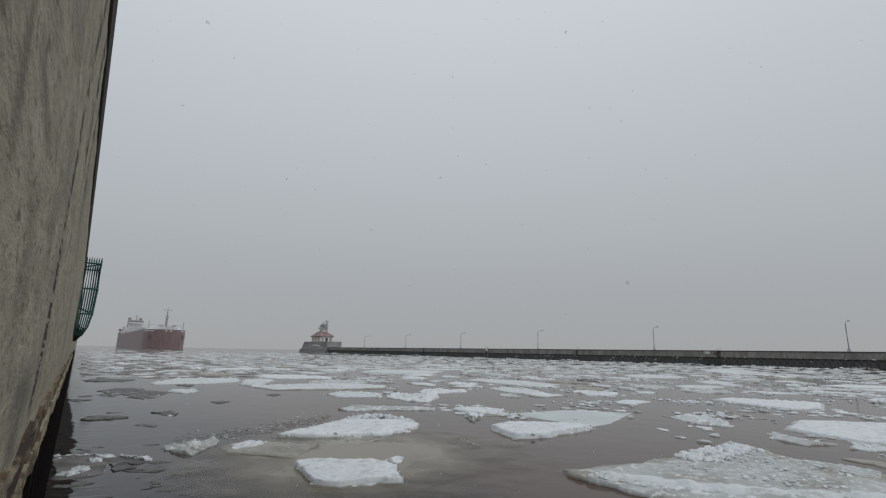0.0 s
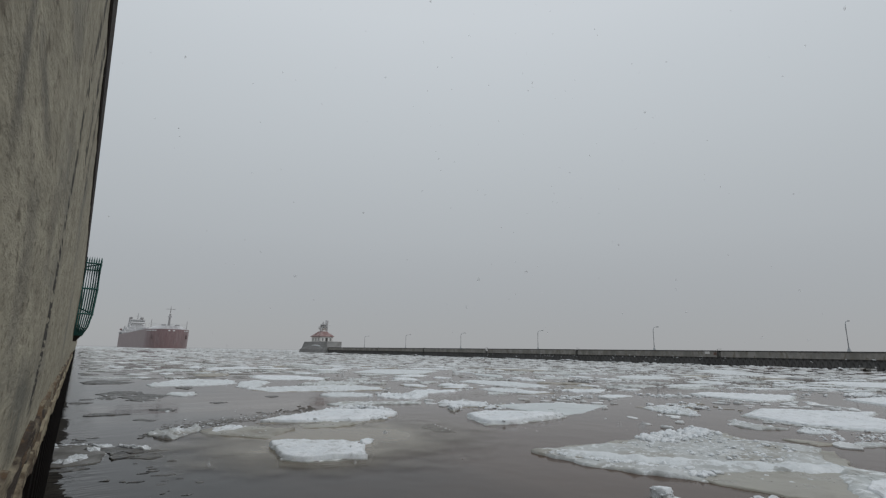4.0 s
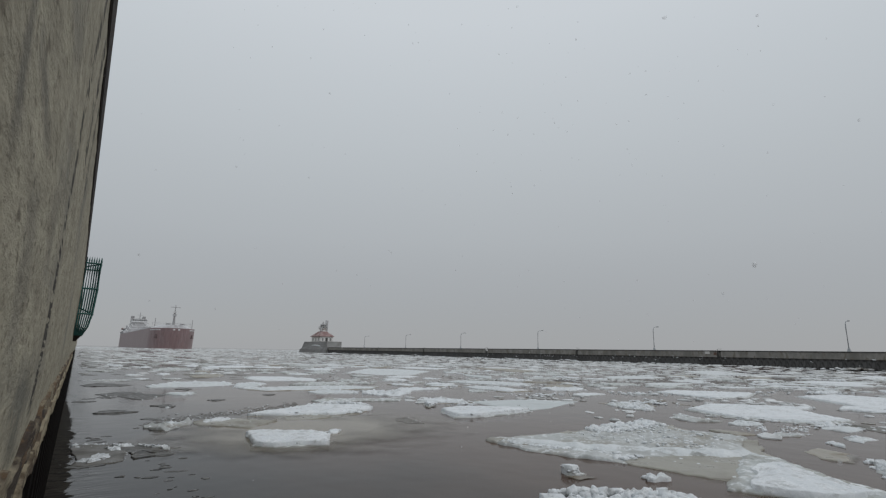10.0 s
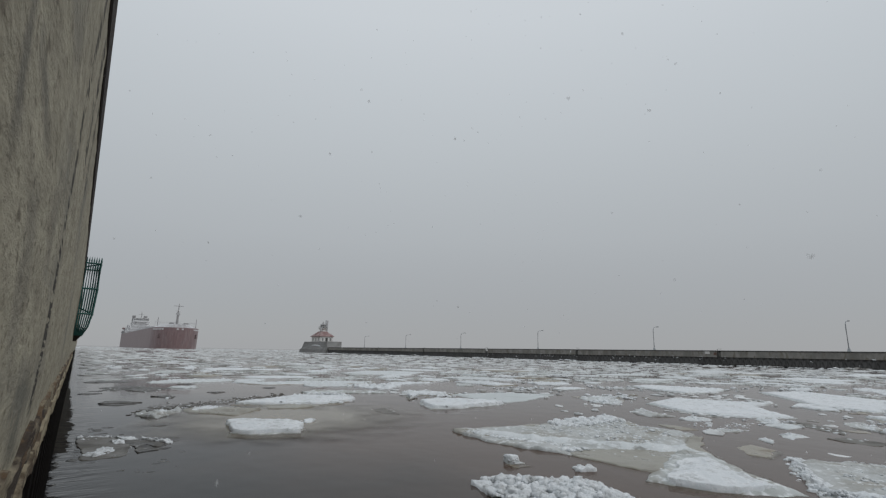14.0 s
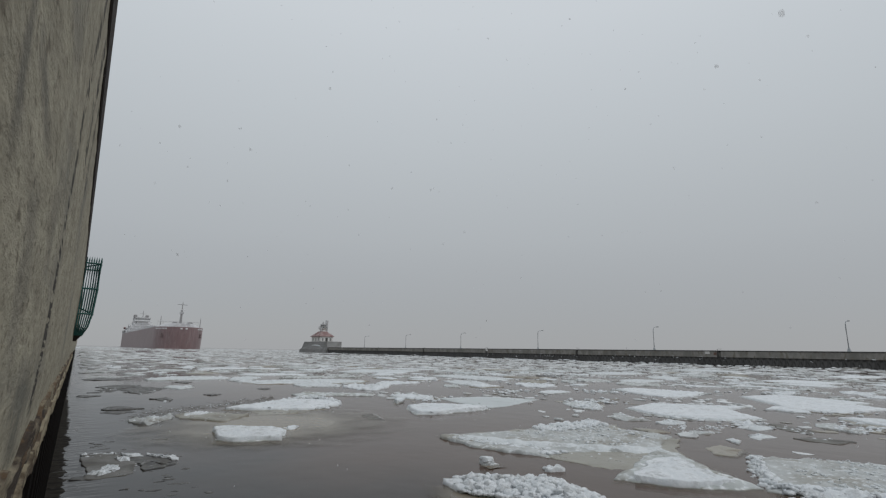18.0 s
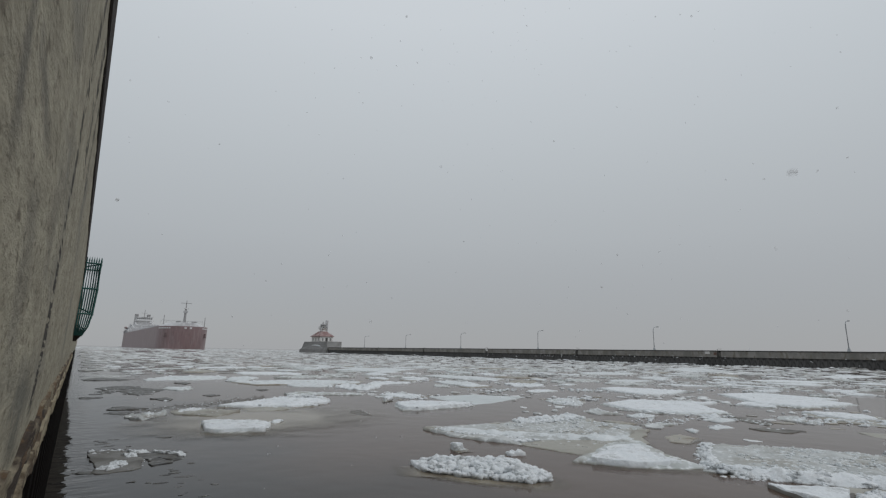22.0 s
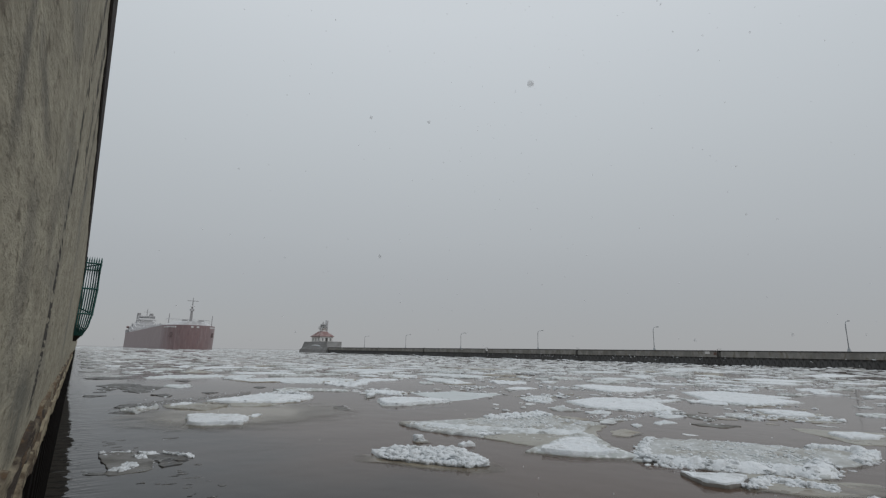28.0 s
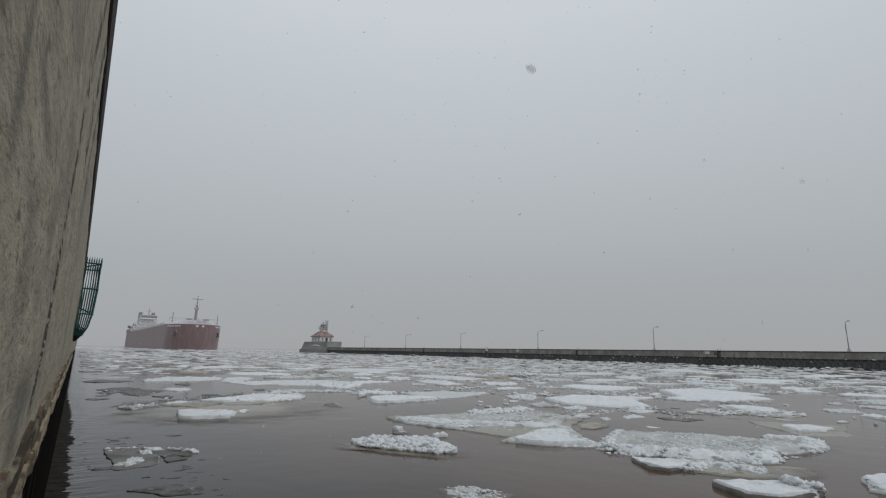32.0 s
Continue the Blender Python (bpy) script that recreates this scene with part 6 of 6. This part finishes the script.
def lighthouse():
    cx, cy, z = 91.9, 219.5, 4.5
    w, d = 3.0, 5.2
    h = thing("lighthouse", (cx, cy, z), "white brick fog signal house with red hipped roof and lantern tower", "lighthouse")
    part("wall", Geo().box(-w, w, -d, d, 0, 2.95, 0.05), M_WHITE, h)
    part("plinth", Geo().box(-w - 0.12, w + 0.12, -d - 0.12, d + 0.12, 0.0, 0.35, 0.03), M_SHIPGREY, h)
    e, f = w + 0.6, d + 0.6
    part("roof", Geo().loft([[(-e, -f, 2.85), (e, -f, 2.85), (e, f, 2.85), (-e, f, 2.85)], [(-e, -f, 3.0), (e, -f, 3.0), (e, f, 3.0), (-e, f, 3.0)],
                             [(-1.3, -1.9, 5.35), (1.3, -1.9, 5.35), (1.3, 1.9, 5.35), (-1.3, 1.9, 5.35)]]), M_ROOF, h)
    part("cornice", Geo().box(-w - 0.15, w + 0.15, -d - 0.15, d + 0.15, 2.62, 2.85, 0.03), M_WHITE, h)
    for side in range(4):
        along, deep = (w, d) if side % 2 == 0 else (d, w)
        turn = pose(0, 0, 0, 0, 0, 90 * side)
        for u in (-0.62 * along, 0.0, 0.62 * along):
            door = u == 0.0 and side == 0
            g = Geo().box(u - 0.55, u + 0.55, -deep - 0.06, -deep + 0.1, 0.3, 2.3, 0.02) if door else Geo().box(u - 0.42, u + 0.42, -deep - 0.05, -deep + 0.1, 0.85, 2.25, 0.02)
            g.v = [tuple(turn @ Vector(p)) for p in g.v]
            ob = part("door" if door else "window", g, M_DARK if door else M_WHITE, h, "dark door" if door else "")
            if not door:
                g = Geo().box(u - 0.34, u + 0.34, -deep - 0.07, -deep, 0.93, 2.17)
                g.v = [tuple(turn @ Vector(p)) for p in g.v]
                part("pane", g, M_GLASS, ob)
    # dormer on the canal side
    part("dormer", Geo().loft([[(-e + 0.5, -0.8, 3.2), (-1.0, -0.8, 3.2), (-1.0, 0.8, 3.2), (-e + 0.5, 0.8, 3.2)], [(-e + 0.5, -0.8, 4.0), (-1.0, -0.8, 4.0), (-1.0, 0.8, 4.0), (-e + 0.5, 0.8, 4.0)],
                               [(-e + 0.4, -0.05, 4.6), (-0.9, -0.05, 4.6), (-0.9, 0.05, 4.6), (-e + 0.4, 0.05, 4.6)]]), M_ROOF, h, "small red gabled dormer")
    oct_ = lambda r, zz, n=10: [(r * math.cos(2 * math.pi * k / n), r * math.sin(2 * math.pi * k / n), zz) for k in range(n)]
    part("tower", Geo().loft([oct_(1.5, 5.2), oct_(1.4, 6.2), oct_(1.75, 6.5)]), M_WHITE, h)
    part("gallery", Geo().loft([oct_(2.0, 6.5), oct_(2.05, 6.7)]), M_WHITE, h)
    g = Geo()
    for k in range(10):
        a = 2 * math.pi * (k + 0.5) / 10
        part("glazing_bar", Geo().tube([(1.1 * math.cos(a), 1.1 * math.sin(a), 6.7), (1.1 * math.cos(a), 1.1 * math.sin(a), 8.3)], 0.06, 5), M_WHITE, h)
        g.tube([(1.95 * math.cos(a), 1.95 * math.sin(a), 6.7), (1.95 * math.cos(a), 1.95 * math.sin(a), 7.6)], 0.04, 5)
    for zz in (7.15, 7.6):
        g.tube([(1.95 * math.cos(2 * math.pi * k / 20), 1.95 * math.sin(2 * math.pi * k / 20), zz) for k in range(21)], 0.04, 5)
    part("gallery_rail", g, M_SHIPDARK, h)
    part("lantern_room", Geo().loft([oct_(1.1, 6.7), oct_(1.1, 8.3)]), M_GLASS, h, "dark glazed lantern room")
    part("lantern_roof", Geo().loft([oct_(1.4, 8.3), oct_(1.35, 8.42), oct_(0.45, 9.1), oct_(0.28, 9.25), oct_(0.25, 9.5), oct_(0.05, 9.9)]), M_SHIPDARK, h, "dark conical lantern roof with a ball vent")
    part("chimney", Geo().box(1.35, 2.35, -0.5, 0.5, 3.8, 10.6, 0.05), M_SHIPGREY, h, "tall square grey flue stack")
    part("fog_horn", Geo().tube([(-1.3, -1.4, 5.3), (-1.3, -1.4, 7.2)], 0.3, 8), M_SHIPGREY, h)
    return h


lighthouse()


# ---- the laker coming in from the lake ----
FOOTER = 1.345


def ship():
    s = thing("bulk_carrier", (44.49 * FOOTER, 347.1 * FOOTER, 0), "long red bulk carrier with white aft deckhouse steaming in", "cargo ship")
    L, B, D = 223.0, 23.8, 11.9

    def half(y):
        """Half the beam, y metres aft of the stem."""
        if y < 16:
            return B / 2 * math.sqrt(max(0.0, 1 - ((16 - y) / 16) ** 2.3))
        if y > L - 14:
            return B / 2 * (1 - 0.35 * ((y - L + 14) / 14) ** 2)
        return B / 2

    st = [0.05, 0.2, 0.5, 1, 1.6, 2.4, 3.4, 4.6, 6, 7.5, 9, 10.5, 12, 13.5, 15, 16, 17, 21, 25, 32, 42, 60, 80, 110, 160, 200, L - 14, L - 8, L - 3, L]
    rings = []
    for y in st:
        h = half(y)
        fl = 0.95 + 0.05 * min(1.0, max(0.0, y / 17))
        top = D - 0.3 if y < 26 else D - 0.35
        rings.append([(-h * fl, y + (0.5 if y < 3 else 0), -3), (-h * fl, y + (0.4 if y < 3 else 0), 1), (-h, y, 7), (-h, y, top), (h, y, top), (h, y, 7), (h * fl, y + (0.4 if y < 3 else 0), 1), (h * fl, y + (0.5 if y < 3 else 0), -3)])
    hull = part("hull", Geo().loft(rings), M_HULL, s, "dull red steel hull, paled with haze")
    # forecastle and deck, lightened for snow and for haze put into the paint
    fc = [[(-half(y) * 0.96, y + 0.8, D - 0.4), (half(y) * 0.96, y + 0.8, D - 0.4), (half(y) * 0.6, y + 1.6, D + 1.7), (-half(y) * 0.6, y + 1.6, D + 1.7)] for y in (1, 2, 3.5, 5.5, 8, 11, 14, 17, 21)]
    part("forecastle", Geo().loft(fc), M_SHIPGREY, s, "pale hazed forecastle dusted with snow")
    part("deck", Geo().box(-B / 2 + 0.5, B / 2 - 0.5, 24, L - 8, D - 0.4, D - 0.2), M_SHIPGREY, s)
    for k in range(20):
        y = 30 + k * 7.6
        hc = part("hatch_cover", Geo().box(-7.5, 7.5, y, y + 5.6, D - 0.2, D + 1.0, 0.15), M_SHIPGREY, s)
    boom = Geo()
    for x in (-1.6, 1.6):
        for zz in (D + 1.4, D + 3.2):
            boom.box(x - 0.15, x + 0.15, 95, L - 38, zz - 0.15, zz + 0.15)
    for k in range(30):
        y = 96 + k * 3.0
        boom.tube([(-1.6, y, D + 1.4), (-1.6, y + 1.5, D + 3.2), (1.6, y + 1.5, D + 3.2), (1.6, y + 3, D + 1.4)], 0.12, 5)
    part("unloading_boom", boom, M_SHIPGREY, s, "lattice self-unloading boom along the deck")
    # foremast with yards
    mast = Geo().tube([(0, 12, D + 1.2), (0, 12, 21.0)], 0.75, 8, 0.45)
    mast.tube([(0, 12, 21.0), (0, 12, 25.8)], 0.3, 6, 0.12)
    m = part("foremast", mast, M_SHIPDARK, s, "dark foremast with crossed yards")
    part("yard", Geo().tube([(-2.6, 12, 24.2), (2.6, 12, 24.2)], 0.14, 6), M_SHIPDARK, m)
    part("lookout", Geo().box(-0.95, 0.95, 11.2, 12.8, 19.0, 20.2, 0.1), M_SHIPGREY, m)
    part("radar", Geo().box(-1.3, 1.3, 11.0, 11.4, 21.2, 21.6, 0.05), M_SHIPWHITE, m)
    for x, y, t in ((-8.4, 22, 17.9), (10.4, 14, 17.2)):
        part("light_post", Geo().tube([(x, y, D), (x, y, t)], 0.22, 6, 0.14), M_SHIPDARK, s)
    g = Geo()
    for x0, x1, y in ((-10.2, 10.2, 18.0),):
        g.tube([(x0, y, D + 3.1), (x1, y, D + 3.1)], 0.12, 5)
        for k in range(9):
            x = x0 + (x1 - x0) * k / 8
            g.tube([(x, y, D + 1.2), (x, y, D + 3.1)], 0.07, 5)
    part("deck_rail", g, M_SHIPGREY, s)
    for x in (-3.4, 4.0):
        part("windlass", Geo().box(x - 1.1, x + 1.1, 6.5, 9.0, D + 1.2, D + 2.6, 0.2), M_SHIPDARK, s)
    # bars for the ship's name and marks, anchors, fairleads
    for sx in (-1, 1):
        for k in range(9):
            ya = 3.2 + k * 0.95
            yb = ya + 0.62
            pa, pb = (sx * (half(ya) + 0.07), ya - 0.05), (sx * (half(yb) + 0.07), yb - 0.05)
            inn = [(p[0] - sx * 0.3, p[1] + 0.3) for p in (pa, pb)]
            part("name_bar", Geo().loft([[(*pa, zz), (*pb, zz), (*inn[1], zz), (*inn[0], zz)] for zz in (10.3, 10.95)]), M_SHIPWHITE, hull, "white lettering bar on the bow")
        xa = sx * half(5.4)
        part("anchor", Geo().box(xa - 0.35, xa + 0.35, 4.4, 5.2, 6.3, 8.2, 0.15).box(xa - 0.6, xa + 0.6, 4.3, 5.0, 6.0, 6.6, 0.15), M_ANCHOR, hull, "dull stockless anchor in its pocket")
    for x in (-1.6, 0.9):
        part("bow_crest", Geo().box(x, x + 1.1, -0.08, 0.6, 10.3, 11.05, 0.1), M_SHIPWHITE, hull, "white crest on the stem")
    # deckhouse aft, stepping in from deck to deck
    H = D - 1.0
    y0 = L - 36
    tiers = ((11.3, 0, 33, D - 0.3, H + 2.5), (9.9, 2, 30, H + 2.5, H + 4.8), (8.1, 4, 26, H + 4.8, H + 7.1), (6.2, 5, 20, H + 7.1, H + 9.3), (4.0, 6, 15, H + 9.3, H + 11.0))
    for n, (hw, a, b, z0, z1) in enumerate(tiers):
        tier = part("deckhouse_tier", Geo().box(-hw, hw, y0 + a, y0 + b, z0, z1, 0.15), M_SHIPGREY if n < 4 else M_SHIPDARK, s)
        part("tier_deck", Geo().box(-hw - 0.5, hw + 0.5, y0 + a - 0.3, y0 + b + 0.4, z1 - 0.12, z1 + 0.06, 0.03), M_SHIPWHITE, tier)
        for k in range(int(hw * 2 / 2.2)):
            x = -hw + 1.2 + 2.2 * k
            part("porthole", Geo().box(x - 0.25, x + 0.25, y0 + a - 0.06, y0 + a + 0.1, z0 + 1.1, z0 + 1.6), M_SHIPDARK, tier)
        rail = Geo()
        for zz in (0.5, 1.0):
            rail.tube([(-hw - 0.4, y0 + b, z1 + zz), (-hw - 0.4, y0 + a - 0.2, z1 + zz), (hw + 0.4, y0 + a - 0.2, z1 + zz), (hw + 0.4, y0 + b, z1 + zz)], 0.05, 4)
        for k in range(9):
            x = -hw - 0.4 + (2 * hw + 0.8) * k / 8
            rail.tube([(x, y0 + a - 0.2, z1), (x, y0 + a - 0.2, z1 + 1.0)], 0.05, 4)
        part("rail", rail, M_SHIPWHITE, tier)
        if n < 4:
            for sx in (-1, 1):
                x = sx * (hw - 1.6)
                part("stair", Geo().loft([[(x - 0.4, y0 + a - 0.9, z0), (x + 0.4, y0 + a - 0.9, z0), (x + 0.4, y0 + a - 0.7, z0), (x - 0.4, y0 + a - 0.7, z0)],
                                          [(x - 0.4 + sx * 1.6, y0 + a - 0.9, z1), (x + 0.4 + sx * 1.6, y0 + a - 0.9, z1), (x + 0.4 + sx * 1.6, y0 + a - 0.7, z1), (x - 0.4 + sx * 1.6, y0 + a - 0.7, z1)]]), M_SHIPWHITE, tier)
    br = part("bridge", Geo().box(-5.7, 5.7, y0 + 5.5, y0 + 13, H + 11.0, H + 13.9, 0.2), M_SHIPWHITE, s, "white wheelhouse with a band of windows")
    for k in range(8):
        x = -4.9 + k * 1.4
        part("window", Geo().box(x - 0.58, x + 0.58, y0 + 5.42, y0 + 5.6, H + 12.2, H + 13.3), M_GLASS, br)
    part("bridge_roof", Geo().box(-6.1, 6.1, y0 + 5.0, y0 + 13.4, H + 13.9, H + 14.15, 0.05), M_SHIPWHITE, br)
    # gear abaft the house: crane post, provisions boom, vents
    gear = Geo().tube([(-9.0, y0 + 8, D), (-9.0, y0 + 8, H + 8.0)], 0.5, 6).tube([(-9.0, y0 + 8, H + 7.6), (-9.0, y0 - 3, H + 5.0)], 0.3, 6)
    part("stores_crane", gear, M_SHIPGREY, s)
    for x, y, t in ((-10.0, 18, 4.5), (-8.8, 24, 6.0), (-10.4, 29, 3.6)):
        part("ventilator", Geo().tube([(x, y0 + y, D - 0.3), (x, y0 + y, H + t)], 0.7, 8, 0.55), M_SHIPGREY, s)
    part("bridge_wing", Geo().box(-7.0, 7.0, y0 + 7, y0 + 10, H + 10.7, H + 11.1, 0.1), M_SHIPWHITE, s)
    for x in (-4.4, 4.4):
        part("funnel", Geo().box(x - 1.2, x + 1.2, y0 + 19, y0 + 24, H + 7, H + 17.0, 0.3), M_SHIPDARK, s, "dark exhaust funnel")
    mm = Geo().tube([(0, y0 + 9, H + 14), (0, y0 + 9, H + 20)], 0.35, 6, 0.15)
    mm.tube([(-2.2, y0 + 9, H + 17.4), (2.2, y0 + 9, H + 17.4)], 0.12, 5)
    part("radar_mast", mm, M_SHIPDARK, s)
    g = Geo()
    for sx in (-1, 1):
        x = sx * (B / 2 - 0.25)
        for zz in (D + 0.35, D + 0.85):
            g.tube([(x, 24, zz), (x, L - 8, zz)], 0.07, 5)
        for k in range(50):
            g.tube([(x, 24 + 3.8 * k, D - 0.35), (x, 24 + 3.8 * k, D + 0.85)], 0.06, 4)
    part("side_rail", g, M_SHIPGREY, s)
    for sx in (-1, 1):
        part("lifeboat", Geo().loft([[(sx * 11.0 + 1.1 * c * math.cos(a), y0 + 20 + yy, D + 4.2 + 1.0 * c * math.sin(a)) for a in (k * math.pi / 4 for k in range(8))] for yy, c in ((-3.5, 0.2), (-2.5, 0.8), (0, 1.0), (2.5, 0.8), (3.5, 0.2))]),
             M_ROOF, s, "orange-red covered lifeboat")
    # laid out on a 78-foot beam; she is a thousand-footer of 105-foot beam
    for ob in s.children_recursive:
        ob.data.transform(Matrix.Scale(FOOTER, 4))
    return s


SHIP = ship()


# ---- falling snow ----
def snowfall(count, seed):
    """Flakes hung through a tall column of air, which sinks past the camera."""
    rng, g = random.Random(seed), Geo()
    for i in range(count):
        x, y = rng.uniform(0.1, 9.5), rng.uniform(-1.0, 9.5)
        if math.hypot(x, y) < 1.3:
            continue
        r = rng.choice((0.003, 0.004, 0.006, 0.007, 0.009, 0.010, 0.012))
        g.lump((x, y, rng.uniform(0.5, 50)), r, seed + i * 0.37, 1, rng.uniform(0.5, 1.1))
    return single("falling_snow", g, M_FLAKE, "scattered snowflakes drifting down through the air", "snowfall", kind="stuff", smooth=True)


SNOW = [snowfall(1700, 5), snowfall(1700, 6)]


# ---- motion of the swell, the ice, the ship and the snow ----
def motions():
    beats = [0.25 * k for k in range(129)]
    for ob, x, y, t0, v, turn, rock, bend in MOVERS:
        rows, ph, b0 = [], x * 1.3 + y * 0.7, (t0 - 16) ** 2 / 32
        for t in beats:
            b = (t - 16) ** 2 / 32 - b0
            px, py = x + v[0] * (t - t0) + bend[0] * b, y + v[1] * (t - t0) + bend[1] * b
            sx, sy, sz = swell(t, py)
            lean = math.atan((swell(t, py + 1)[2] - swell(t, py - 1)[2]) / 2)
            rows.append((t, pose(px + sx, py + sy, sz, math.degrees(lean) + rock * math.sin(t * 1.1 + ph), rock * math.cos(t * 0.9 + ph), turn * (t - t0))))
        walk(ob, rows)
    for ob, y in WAVES:
        rows = []
        for t in beats:
            z0, z1 = swell(t, y - STRIP / 2)[2], swell(t, y + STRIP / 2)[2]
            lean = math.atan((z1 - z0) / STRIP)
            rows.append((t, pose(0, y, (z0 + z1) / 2, math.degrees(lean))))
        walk(ob, rows)
    walk(SHIP, [(t, pose((44.49 + 0.011 * t) * FOOTER, (347.1 - 2.996 * t) * FOOTER, 0, 0, 0, 0.74)) for t in (0.0, 16.0, 32.0)])
    for ob, sink, wx, wy in zip(SNOW, (1.25, 1.0), (0.10, -0.06), (0.05, 0.08)):
        walk(ob, [(t, pose(wx * (t - 16), wy * (t - 16), -sink * t - 0.5)) for t in (0.0, 8.0, 16.0, 24.0, 32.0)])


motions()
